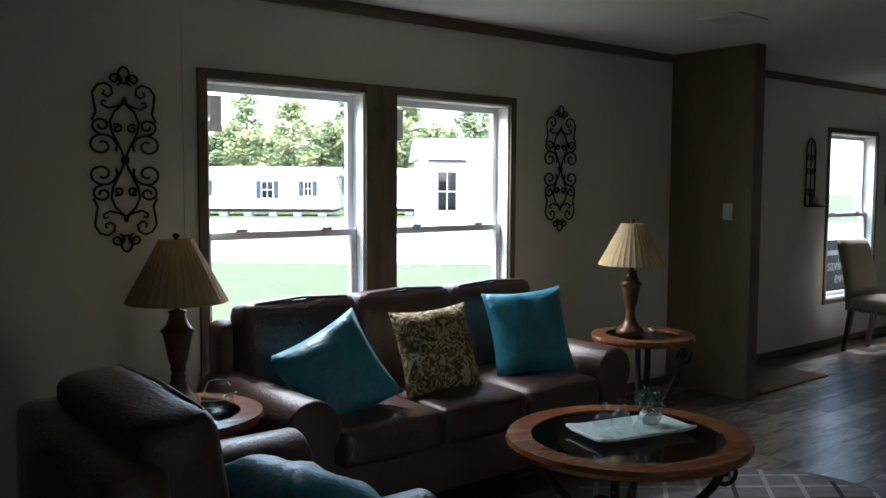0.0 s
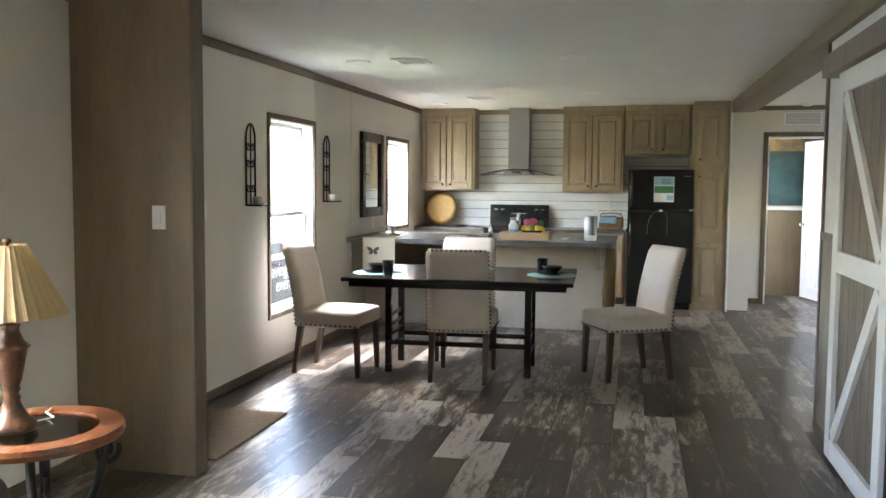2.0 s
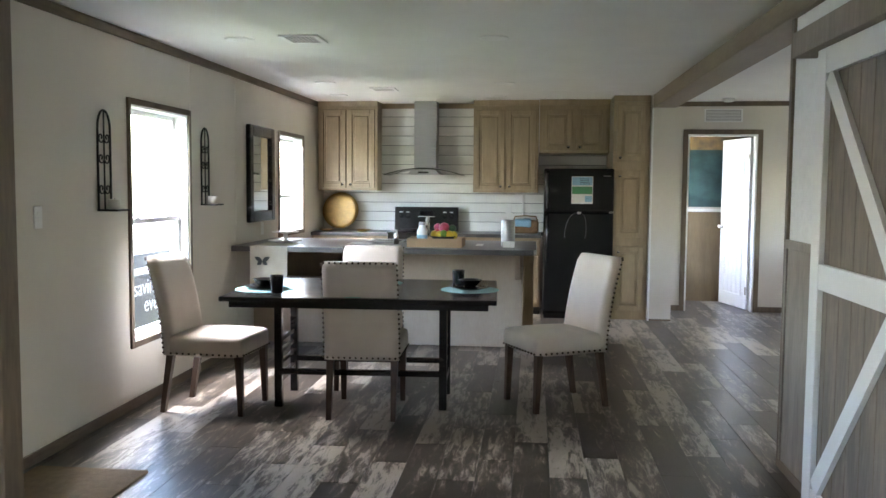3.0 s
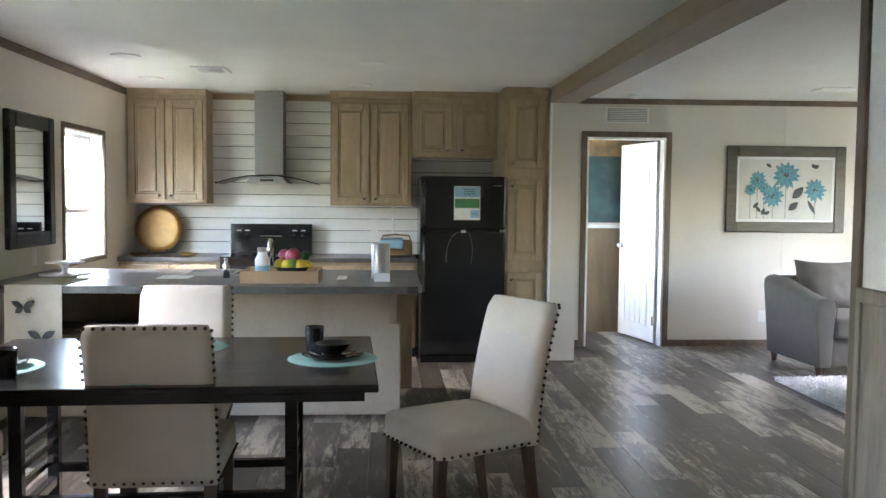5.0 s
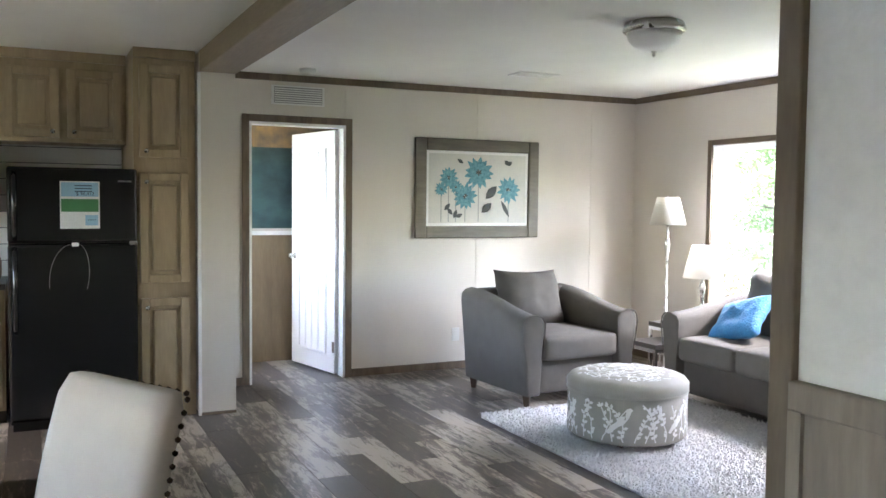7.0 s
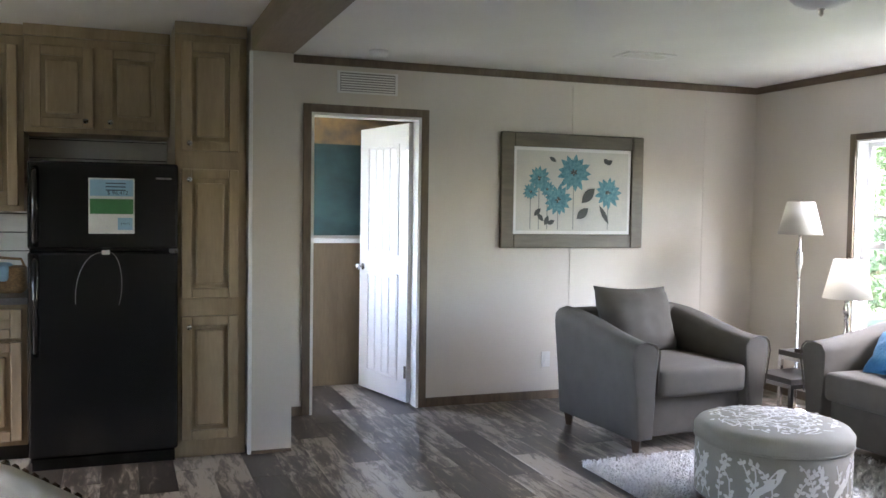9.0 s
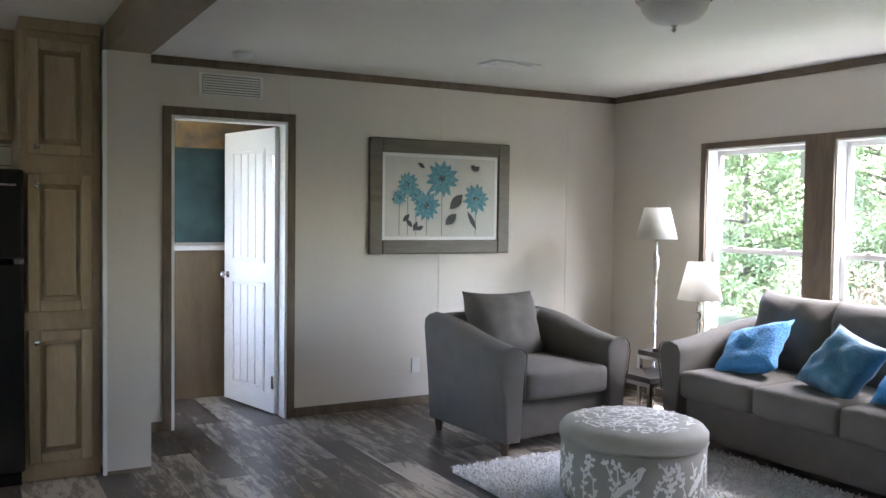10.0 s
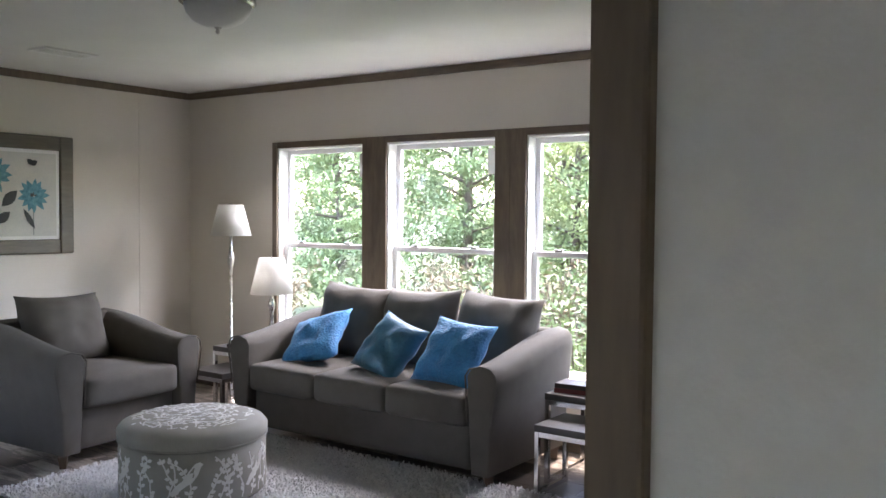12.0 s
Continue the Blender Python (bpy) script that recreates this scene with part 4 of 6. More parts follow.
def sconce(x):
    w = thing("wall_sconce", pose(x, NORTH, 1.29), "black iron arched wall candle holder", "candle holder", "candle sconces")
    a = 0.075
    part("frame", tube([(-a, -0.012, 0), (-a, -0.012, 0.47)] + [(-a * math.cos(q), -0.012, 0.47 + 0.11 * math.sin(q)) for q in [i * math.pi / 12 for i in range(1, 12)]] + [(a, -0.012, 0.47), (a, -0.012, 0)], 0.007, seg=6), M_iron, w, smooth=True)
    part("bar", tube([(0, -0.012, 0), (0, -0.012, 0.58)], 0.005, seg=6), M_iron, w)
    for s in (-1, 1):
        for z in (0.12, 0.3, 0.42):
            part("scroll", tube([(s * (p[0]), -0.012, p[2]) for p in scroll(0.036, z, 0.034, 1.1, 3.4, 1)], 0.0045, seg=6), M_iron, w, smooth=True)
    part("tray", B(-a - 0.005, a + 0.005, -0.13, -0.002, -0.012, 0.0, bevel=0.003), M_iron, w)
    c = thing("candle", pose(x, NORTH - 0.07, 1.2902), "short white pillar candle on an iron tray", "candle", "candles")
    part("wax", lathe([(0.037, 0), (0.038, 0.055), (0.034, 0.058), (0.001, 0.055)], 20), M_candle, c, smooth=True)
    part("wick", tube([(0, 0, 0.054), (0.001, 0, 0.064)], 0.0012, seg=5), M_iron, c)


sconce(7.29)
sconce(8.87)
mr = thing("wall_mirror", pose(10.22, NORTH, 1.10), "rectangular wall mirror in a wide black frame", "mirror")
for x0, x1, z0, z1 in ((-0.37, -0.27, 0, 0.875), (0.27, 0.37, 0, 0.875), (-0.27, 0.27, 0, 0.10), (-0.27, 0.27, 0.775, 0.875)):
    part("frame_side", B(x0, x1, -0.045, -0.001, z0, z1, bevel=0.012), M_tableblk, mr)
part("glass", B(-0.275, 0.275, -0.02, -0.014, 0.095, 0.78), M_mirror, mr, "mirror glass")
fixed(part("doormat", soft(5.98, 3.40, 0.008, 0.95, 0.58, 0.016, 0.006), M_mat), "plain tan doormat on the floor by the wall", "doormat", "")

# sign outside the dining window
M_sign = mat("sign_black", (0.02, 0.025, 0.03), None, 0.5, bump=0)
sg = thing("yard_sign", pose(8.0, 4.05, -0.8), "black advertising sign with white words outside the window", "sign")
part("board", B(0.2, 1.35, 0, 0.02, 1.18, 1.73), M_sign, sg)
part("post", B(0.3, 0.34, 0.021, 0.05, 0, 1.7), M_trimv, sg)
part("post", B(1.2, 1.24, 0.021, 0.05, 0, 1.7), M_trimv, sg)
words("savings", 0.17, M_paper, pose(0.28, -0.003, 1.43, 90, 0, 0), parent=sg, align="LEFT")
words("event", 0.17, M_paper, pose(0.44, -0.003, 1.30, 90, 0, 0), parent=sg, align="LEFT")
part("text_bar", B(0.28, 0.9, -0.004, -0.001, 1.58, 1.63), M_paper, sg, "white printed line")


# ---- living room ----
def roll_arm(x0, x1, y0, y1, top, material, parent, name="arm", out=1):
    """A rolled arm along y: upright side with a round top that leans outwards."""
    w = x1 - x0
    r = w / 2
    cx = (x0 + x1) / 2
    pts = [(x0 + 0.03, 0.06), (x1 - 0.03, 0.06), (x1 - 0.03, top - 2.0 * r)]
    pts += [(cx + r * math.cos(a), top - r + r * math.sin(a)) for a in [-0.7 + i * (math.pi + 1.4) / 16 for i in range(17)]]
    pts += [(x0 + 0.03, top - 2.0 * r)]
    bm = prism(pts, 1, y0, y1, bevel=0.018)
    return part(name, bm, material, parent, smooth=True)


def leather_seat(name, m, width, seats, label):
    """Rolled-arm leather seating; it faces local -y, its back stands at +y."""
    c = thing(name, m, label, "sofa" if seats > 1 else "armchair")
    hw = width / 2
    part("base", soft(0, 0.03, 0.19, width - 0.36, 0.76, 0.24, 0.03), M_leather, c, smooth=True)
    part("back_frame", soft(0, 0.38, 0.46, width - 0.16, 0.16, 0.74, 0.05), M_leather, c, smooth=True)
    roll_arm(-hw, -hw + 0.25, -0.42, 0.40, 0.61, M_leather, c)
    roll_arm(hw - 0.25, hw, -0.42, 0.40, 0.61, M_leather, c)
    w = (width - 0.5) / seats
    for i in range(seats):
        x = -hw + 0.25 + w * (i + 0.5)
        part("seat_cushion", soft(x, -0.10, 0.39, w - 0.004, 0.66, 0.17, 0.04, (0, 0.015, 0.03), wob=0.004), M_leather, c, smooth=True)
        bw = (width - 0.28) / seats
        xb = -hw + 0.14 + bw * (i + 0.5)
        bc = part("back_cushion", soft(0, 0, 0, bw - 0.004, 0.20, 0.50, 0.05, (0, 0.03, 0.012), wob=0.007), M_leather, c, smooth=True)
        bc.matrix_basis = pose(xb, 0.235, 0.66, -9, 0, 0)
        e = tube([(-bw / 2 + 0.018, -0.085, 0.05), (-bw / 2 + 0.022, -0.082, 0.20), (-bw / 2 + 0.06, -0.078, 0.243), (0, -0.080, 0.256), (bw / 2 - 0.06, -0.078, 0.243), (bw / 2 - 0.022, -0.082, 0.20), (bw / 2 - 0.018, -0.085, 0.05)], 0.006, seg=6)
        part("piping", e, M_leather, bc, smooth=True)
    for sx in (-1, 1):
        for y in (-0.33, 0.33):
            part("foot", lathe([(0.02, 0), (0.03, 0.04), (0.03, 0.08)], 12, cx=sx * (hw - 0.15), cy=y), M_legwood, c)
    return c


leather_seat("leather_sofa", pose(2.62, 3.23, 0, 0, 0, 0), 2.06, 3, "dark brown leather three-seat sofa with rolled arms")
leather_seat("leather_armchair", pose(1.05, 2.18, 0, 0, 0, 88), 1.0, 1, "dark brown leather armchair with a tufted back")


def cushion(x, y, z, rx, ry, rz, w, h, t, material, label, seed):
    p = thing("throw_pillow", pose(x, y, z, rx, ry, rz), label, "pillow")
    b = part("cover", pillow(w, h, t, seed), material, p, smooth=True)
    return p


M_paisley = bpy.data.materials.new("paisley_cloth")
M_paisley.use_nodes = True
nt = M_paisley.node_tree
tc = nt.nodes.new("ShaderNodeTexCoord")
nz = nt.nodes.new("ShaderNodeTexNoise")
nz.inputs["Scale"].default_value = 9
nz.inputs["Scale"].default_value, nz.inputs["Detail"].default_value, nz.inputs["Distortion"].default_value = 16, 2, 3.5
cr = nt.nodes.new("ShaderNodeValToRGB")
cr.color_ramp.elements[0].color, cr.color_ramp.elements[0].position = (0.07, 0.045, 0.015, 1), 0.38
cr.color_ramp.elements[1].color, cr.color_ramp.elements[1].position = (0.46, 0.40, 0.27, 1), 0.60
e = cr.color_ramp.elements.new(0.5)
e.color = (0.20, 0.13, 0.035, 1)
nt.links.new(tc.outputs["Object"], nz.inputs["Vector"])
nt.links.new(nz.outputs["Fac"], cr.inputs["Fac"])
nt.links.new(cr.outputs["Color"], nt.nodes["Principled BSDF"].inputs["Base Color"])
nt.nodes["Principled BSDF"].inputs["Roughness"].default_value = 0.85

cushion(2.05, 2.98, 0.45, -20, -27, -14, 0.43, 0.43, 0.17, M_teal, "teal satin square pillow leaning on the leather sofa", 1)
cushion(2.55, 3.02, 0.47, -20, -3, -8, 0.42, 0.42, 0.15, M_paisley, "gold and brown paisley square pillow on the leather sofa", 2)
cushion(3.16, 3.02, 0.47, -20, -3, -18, 0.46, 0.46, 0.16, M_teal, "teal satin square pillow upright on the leather sofa", 3)
cushion(1.45, 2.08, 0.44, -62, 6, 90, 0.46, 0.42, 0.17, M_teal, "teal satin pillow lying on the leather armchair", 4)


def ellipse(a, b, n=48):
    return [(a * math.cos(2 * math.pi * i / n), b * math.sin(2 * math.pi * i / n)) for i in range(n)]


def oval_ring(a, b, w, z0, z1, n=48):
    bm = bmesh.new()
    o, i_ = ellipse(a, b, n), ellipse(a - w, b - w, n)
    rows = []
    for (p, q) in zip(o, i_):
        rows.append([bm.verts.new((p[0] * 0.985, p[1] * 0.985, z0)), bm.verts.new((*p, (z0 + z1) / 2)), bm.verts.new((p[0] * 0.985, p[1] * 0.985, z1)), bm.verts.new((*q, z1)), bm.verts.new((*q, z0))])
    for k in range(n):
        r0, r1 = rows[k], rows[(k + 1) % n]
        for j in range(5):
            bm.faces.new((r0[j], r1[j], r1[(j + 1) % 5], r0[(j + 1) % 5]))
    bmesh.ops.recalc_face_normals(bm, faces=bm.faces[:])
    return bm


M_tabglass = glass_mat("table_glass", (0.42, 0.40, 0.37))


def iron_table(name, label, m, a, b, h, ring, legs):
    t = thing(name, m, label, "table")
    part("rim", oval_ring(a, b, ring, h - 0.035, h), M_cherry, t, "cherry wood rim")
    part("glass_insert", prism(ellipse(a - ring - 0.001, b - ring - 0.001), 2, h - 0.016, h - 0.008), M_tabglass, t, "bevelled glass insert")
    for ang in legs:
        ca, sa = math.cos(ang), math.sin(ang)
        k = 0.80
        pts = []
        for rr, z in ((0.92, h - 0.04), (0.97, h - 0.10), (0.86, h * 0.62), (0.58, h * 0.38), (0.50, h * 0.24), (0.66, h * 0.1), (0.86, 0.012)):
            pts.append((a * k * rr * ca, b * k * rr * sa, z))
        fine = []
        for i in range(len(pts) - 1):
            for q in range(4):
                fine.append(Vector(pts[i]).lerp(Vector(pts[i + 1]), q / 4))
        fine.append(Vector(pts[-1]))
        for _ in range(2):
            fine = [fine[0]] + [(fine[i - 1] + fine[i] * 2 + fine[i + 1]) / 4 for i in range(1, len(fine) - 1)] + [fine[-1]]
        leg = part("leg", tube(fine, 0.017, seg=8), M_iron, t, "black iron scroll leg", True)
        sp = [(a * k * (0.9 + p[0] * 1.1 / max(a, 0.3)) * ca, b * k * (0.9 + p[0] * 1.1 / max(b, 0.3)) * sa, p[2]) for p in scroll(0.02, h - 0.12, 0.055, 1.2, 0.4, -1)]
        part("scroll", tube(sp, 0.010, seg=6), M_iron, leg, smooth=True)
        arc = [(a * k * f * ca, b * k * f * sa, h * 0.24 + 0.10 * math.sin(f / 0.5 * math.pi)) for f in [0.5 * i / 10 for i in range(11)]]
        part("brace", tube(arc, 0.010, seg=6), M_iron, leg, smooth=True)
    return t


Q = [math.pi / 4 + i * math.pi / 2 for i in range(4)]
iron_table("coffee_table", "broad oval cherry-rimmed coffee table with glass insert and iron legs", pose(2.68, 2.075, 0, 0, 0, -12), 0.485, 0.455, 0.475, 0.10, Q)
iron_table("side_table", "round cherry-rimmed side table with glass insert and iron legs", pose(1.27, 3.02, 0), 0.30, 0.30, 0.60, 0.085, Q)
iron_table("side_table", "round cherry-rimmed side table with glass insert beside the partition", pose(4.02, 3.02, 0), 0.30, 0.29, 0.60, 0.085, Q)


def urn_lamp(x, y, z, label):
    l = thing("table_lamp", pose(x, y, z), label, "lamp", "bronze table lamps")
    part("base", lathe([(0.078, 0), (0.082, 0.012), (0.072, 0.028), (0.055, 0.04), (0.038, 0.07), (0.026, 0.10), (0.03, 0.11), (0.022, 0.125), (0.03, 0.14), (0.026, 0.15), (0.036, 0.175), (0.052, 0.26), (0.055, 0.275), (0.066, 0.285), (0.045, 0.305), (0.032, 0.335), (0.03, 0.35), (0.036, 0.36), (0.012, 0.365), (0.010, 0.42)], 24), M_bronze, l, smooth=True)
    part("shade", lathe([(0.188, 0.395), (0.062, 0.632), (0.059, 0.632), (0.184, 0.396)], 96, ripple=32, amp=0.012), M_shade, l, "cream pleated fabric shade")
    part("finial", lathe([(0.006, 0.36), (0.006, 0.635), (0.014, 0.640), (0.014, 0.650), (0.001, 0.656)], 12), M_bronze, l, smooth=True)
    part("cord", tube([(0.08, -0.02, 0.006), (0.15, -0.05, 0.005), (0.20, 0.02, 0.005), (0.26, 0.04, 0.005)], 0.003, seg=6), M_plastic, l, "pale cord")


urn_lamp(1.305, 3.12, 0.60, "bronze urn table lamp with cream pleated shade")
urn_lamp(3.98, 3.08, 0.60, "bronze urn table lamp with cream pleated shade")
j = thing("glass_jar", pose(1.40, 2.98, 0.60), "round clear glass jar on the side table", "jar")
part("vessel", lathe([(0.03, 0.0), (0.055, 0.02), (0.062, 0.05), (0.05, 0.085), (0.04, 0.1), (0.037, 0.1), (0.047, 0.083), (0.058, 0.05), (0.05, 0.022), (0.001, 0.006)], 24), M_clear, j, smooth=True)

# on the coffee table
M_tray = mat("pale_tray", (0.55, 0.68, 0.66), (0.48, 0.61, 0.60), 0.3, fine=60, bump=0.1)
tr = thing("tray", pose(2.72, 2.09, 0.475, 0, 0, -14), "pale aqua ceramic tray on the coffee table", "tray")
bm = soft(0, 0, 0.012, 0.46, 0.24, 0.014, 0.006, n=12)
for v in bm.verts:
    v.co.z += 0.03 * (max(0, abs(v.co.x) / 0.23 - 0.75) + max(0, abs(v.co.y) / 0.12 - 0.7)) - 0.005
part("dish", bm, M_tray, tr, smooth=True)
for x, y, s in ((2.585, 2.12, 1.0), (2.67, 2.10, 1.05), (2.76, 2.03, 0.8), (2.68, 2.02, 0.6)):
    q = thing("glass_vase", pose(x, y, 0.491), "small clear glass bud vase on the tray", "vase", "bud vases")
    part("vessel", lathe([(0.022 * s, 0), (0.04 * s, 0.02 * s), (0.042 * s, 0.035 * s), (0.03 * s, 0.06 * s), (0.013 * s, 0.075 * s), (0.012 * s, 0.105 * s), (0.018 * s, 0.112 * s), (0.010 * s, 0.105 * s), (0.011 * s, 0.076 * s), (0.028 * s, 0.058 * s), (0.039 * s, 0.034 * s), (0.001, 0.005)], 20), M_clear, q, smooth=True)
M_leaf1 = mat("potted_green", (0.06, 0.16, 0.06), (0.025, 0.08, 0.035), 0.6, scale=30, bump=0)
pp = thing("potted_plant", pose(2.83, 2.08, 0.491), "small round green plant in a white pot", "plant")
part("pot", lathe([(0.028, 0), (0.04, 0.016), (0.043, 0.035), (0.04, 0.05), (0.036, 0.046), (0.001, 0.042)], 22), M_white, pp, "white ceramic pot", True)
rg = random.Random(5)
bm = bmesh.new()
for i in range(420):
    u = Vector((rg.gauss(0, 1), rg.gauss(0, 1), rg.gauss(0, 1))).normalized()
    c = u * 0.062 * rg.uniform(0.6, 1.05) + Vector((0, 0, 0.088))
    t1 = u.orthogonal().normalized()
    t2 = u.cross(t1)
    w = rg.uniform(0.006, 0.010)
    k = rg.uniform(0, 6)
    d1, d2 = t1 * math.cos(k) + t2 * math.sin(k), u * 0.6 + t2 * math.cos(k) * 0.6
    bm.faces.new([bm.verts.new(c - d1 * w * 0.6), bm.verts.new(c + d2 * w), bm.verts.new(c + d1 * w * 0.6), bm.verts.new(c - d2 * w)])
tagged(part("foliage", bm, M_leaf1, pp, "dense small green leaves"), kind="stuff")

# patterned rug under the coffee table
M_rugw = mat("rug_white", (0.42, 0.42, 0.42), (0.28, 0.28, 0.29), 0.95, scale=20, fine=300, bump=0.7)
M_rugk = mat("rug_black", (0.03, 0.03, 0.03), None, 0.95, fine=300, bump=0.7)
rg1 = thing("area_rug", pose(2.75, 1.9, 0), "grey area rug with a pale and black lattice pattern", "rug")
part("rug_field", prism(ellipse(1.42, 0.84, 64), 2, 0.001, 0.010), mat("rug_grey", (0.20, 0.20, 0.205), (0.13, 0.13, 0.135), 0.95, scale=14, fine=260, bump=0.7), rg1)
for k in range(-7, 8):
    for s in (-1, 1):
        seg = []
        for i in range(41):
            t = -1.6 + 3.2 * i / 40
            x, y = k * 0.26 + t * 0.64 * s, t * 0.5
            if (x / 1.40) ** 2 + (y / 0.82) ** 2 < 0.98:
                seg.append((x, y))
        if len(seg) > 1:
            (x0, y0), (x1, y1) = seg[0], seg[-1]
            L = math.hypot(x1 - x0, y1 - y0)
            nx, ny = -(y1 - y0) / L * 0.011, (x1 - x0) / L * 0.011
            hz = 0.0125 if k % 2 else 0.0118
            part("stripe", prism([(x0 + nx, y0 + ny), (x1 + nx, y1 + ny), (x1 - nx, y1 - ny), (x0 - nx, y0 - ny)], 2, 0.010, hz + 0.0004 * s), M_rugk if (k + s) % 3 == 0 else M_rugw, rg1)

# ---- den by the south windows ----
def sloped_seat(name, m, width, seats, label, cat):
    """Grey seating with flared sloping arms; faces local -y, its back at +y."""
    c = thing(name, m, label, cat)
    hw, dp = width / 2, 0.44
    part("base", soft(0, 0.02, 0.21, width - 0.30, 0.80, 0.26, 0.03), M_greyfab, c, smooth=True)
    part("back_frame", soft(0, 0.36, 0.435, width - 0.14, 0.15, 0.69, 0.05), M_greyfab, c, smooth=True)
    aw = 0.17
    for s in (-1, 1):
        bm = bmesh.new()
        n, rows = 16, []
        for j in range(n + 1):
            f = j / n
            y = -dp + 0.86 * f
            k = f * f * (3 - 2 * f)
            top = 0.655 + 0.125 * k
            ring = []
            flare = 0.025
            o = hw + flare - (0.006 if j in (0, n) else 0)
            inn = hw - aw + (0.006 if j in (0, n) else 0)
            for x, z in ((inn + 0.03, 0.085), (hw - 0.03, 0.085), (hw - 0.012, 0.35), (o, top - 0.09), (o - 0.006, top - 0.035), (o - 0.035, top - 0.006), ((o + inn) / 2, top + 0.008), (inn + 0.025, top - 0.012), (inn, top - 0.05), (inn + 0.015, 0.35)):
                ring.append(bm.verts.new((s * x, y, z)))
            rows.append(ring)
        for a, b in zip(rows, rows[1:]):
            for q in range(10):
                bm.faces.new((a[q], a[(q + 1) % 10], b[(q + 1) % 10], b[q]))
        bm.faces.new(rows[0])
        bm.faces.new(rows[-1])
        bmesh.ops.recalc_face_normals(bm, faces=bm.faces[:])
        es = list({e for f_ in bm.faces if len(f_.verts) == 10 for e in f_.edges})
        bmesh.ops.bevel(bm, geom=es, offset=0.014, segments=3, profile=0.5, affect="EDGES")
        arm = part("arm", bm, M_greyfab, c, smooth=True)
        o, inn = hw + 0.025, hw - aw
        top = 0.655
        pip = [(s * x, -dp - 0.001, z) for x, z in ((hw - 0.012, 0.35), (o, top - 0.09), (o - 0.012, top - 0.03), (o - 0.04, top - 0.004), ((o + inn) / 2, top + 0.006), (inn + 0.025, top - 0.012), (inn, top - 0.05), (inn + 0.015, 0.35))]
        part("piping", tube(pip, 0.005, seg=6), M_greyfab, arm, smooth=True)
    w = (width - 2 * aw + 0.01) / seats
    for i in range(seats):
        x = -hw + aw - 0.005 + w * (i + 0.5)
        part("seat_cushion", soft(x, -0.10, 0.41, w - 0.004, 0.70, 0.17, 0.035, (0, 0.012, 0.022), wob=0.003), M_greyfab, c, smooth=True)
        bc = part("back_cushion", pillow(w + (0.05 if seats > 1 else -0.05), 0.54 if seats > 1 else 0.49, 0.27, seed=3.7 * i + width), M_greyfab, c, smooth=True)
        bc.matrix_basis = pose(x, 0.155, 0.455, -19, (3, -2, 2.5)[i] if seats > 1 else 2, (4, -3, -5)[i])
    for s in (-1, 1):
        for y in (-0.36, 0.36):
            part("foot", lathe([(0.024, 0), (0.040, 0.087)], 4, cx=s * (hw - 0.075), cy=y), M_legwood, c, "dark tapered foot")
    return c


sloped_seat("sofa", pose(10.04, -3.68, 0, 0, 0, 180), 1.99, 3, "grey fabric three-seat sofa with sloping arms", "sofa")
sloped_seat("armchair", pose(11.63, -2.60, 0, 0, 0, -86), 1.0, 1, "grey fabric armchair with sloping arms", "armchair")
cushion(10.55, -3.42, 0.50, 48, 16, 6, 0.46, 0.42, 0.14, M_blue, "bright blue quilted pillow on the grey sofa", 11)
cushion(10.02, -3.42, 0.49, 36, -14, -12, 0.40, 0.40, 0.15, M_navy, "petrol blue velvet pillow on the grey sofa", 12)
cushion(9.50, -3.40, 0.49, 34, -4, -4, 0.43, 0.42, 0.15, M_blue, "bright blue quilted pillow on the grey sofa", 13)

# ottoman with branch and bird print
M_ott = mat("ottoman_linen", (0.33, 0.31, 0.265), (0.28, 0.262, 0.222), 0.9, fine=300, bump=0.3)
M_ottw = mat("print_white", (0.72, 0.70, 0.66), (0.66, 0.64, 0.60), 0.9, fine=300, bump=0.3)
OT = (10.23, -2.30)
ot = thing("ottoman", pose(OT[0], OT[1], 0.025), "round grey ottoman printed with white birds and branches", "ottoman")
R_ = 0.358
part("drum", lathe([(R_ - 0.015, 0.035), (R_, 0.05), (R_, 0.30), (R_ - 0.01, 0.305)], 56), M_ott, ot, smooth=True)
lid = part("lid", lathe([(R_ - 0.01, 0.306), (R_ + 0.006, 0.312), (R_ + 0.008, 0.36), (R_ - 0.012, 0.385), (R_ - 0.06, 0.40), (0.15, 0.412), (0.001, 0.415)], 56), M_ott, ot, smooth=True)
part("piping", tube([((R_ + 0.004) * math.cos(a), (R_ + 0.004) * math.sin(a), 0.312) for a in [i * 2 * math.pi / 56 for i in range(57)]], 0.005, seg=6), M_ott, lid, smooth=True)
for k in range(4):
    a = math.pi / 4 + k * math.pi / 2
    part("foot", lathe([(0.022, 0), (0.03, 0.02), (0.03, 0.037)], 12, cx=0.24 * math.cos(a), cy=0.24 * math.sin(a)), M_cherry, ot, "reddish wood foot", True)
rg = random.Random(8)


def flat_shape(outline, place, bm):
    vs = [bm.verts.new(place(u, v)) for u, v in outline]
    bm.faces.new(vs)


def leaf_outline(cx, cy, ang, L, w):
    out = []
    for i in range(10):
        f = i / 9 if i < 5 else (9 - i) / 5 + 0.0
        side = 1 if i < 5 else -1
        t = i / 4 if i < 5 else (9 - i) / 5
        x, y = t * L, side * w * math.sin(min(1, max(0.0, t)) * math.pi) if 0 < t < 1 else 0
        out.append((cx + x * math.cos(ang) - y * math.sin(ang), cy + x * math.sin(ang) + y * math.cos(ang)))
    return out


def side_place(u, v):
    a = u / R_
    return ((R_ + 0.0016) * math.cos(a), (R_ + 0.0016) * math.sin(a), v)


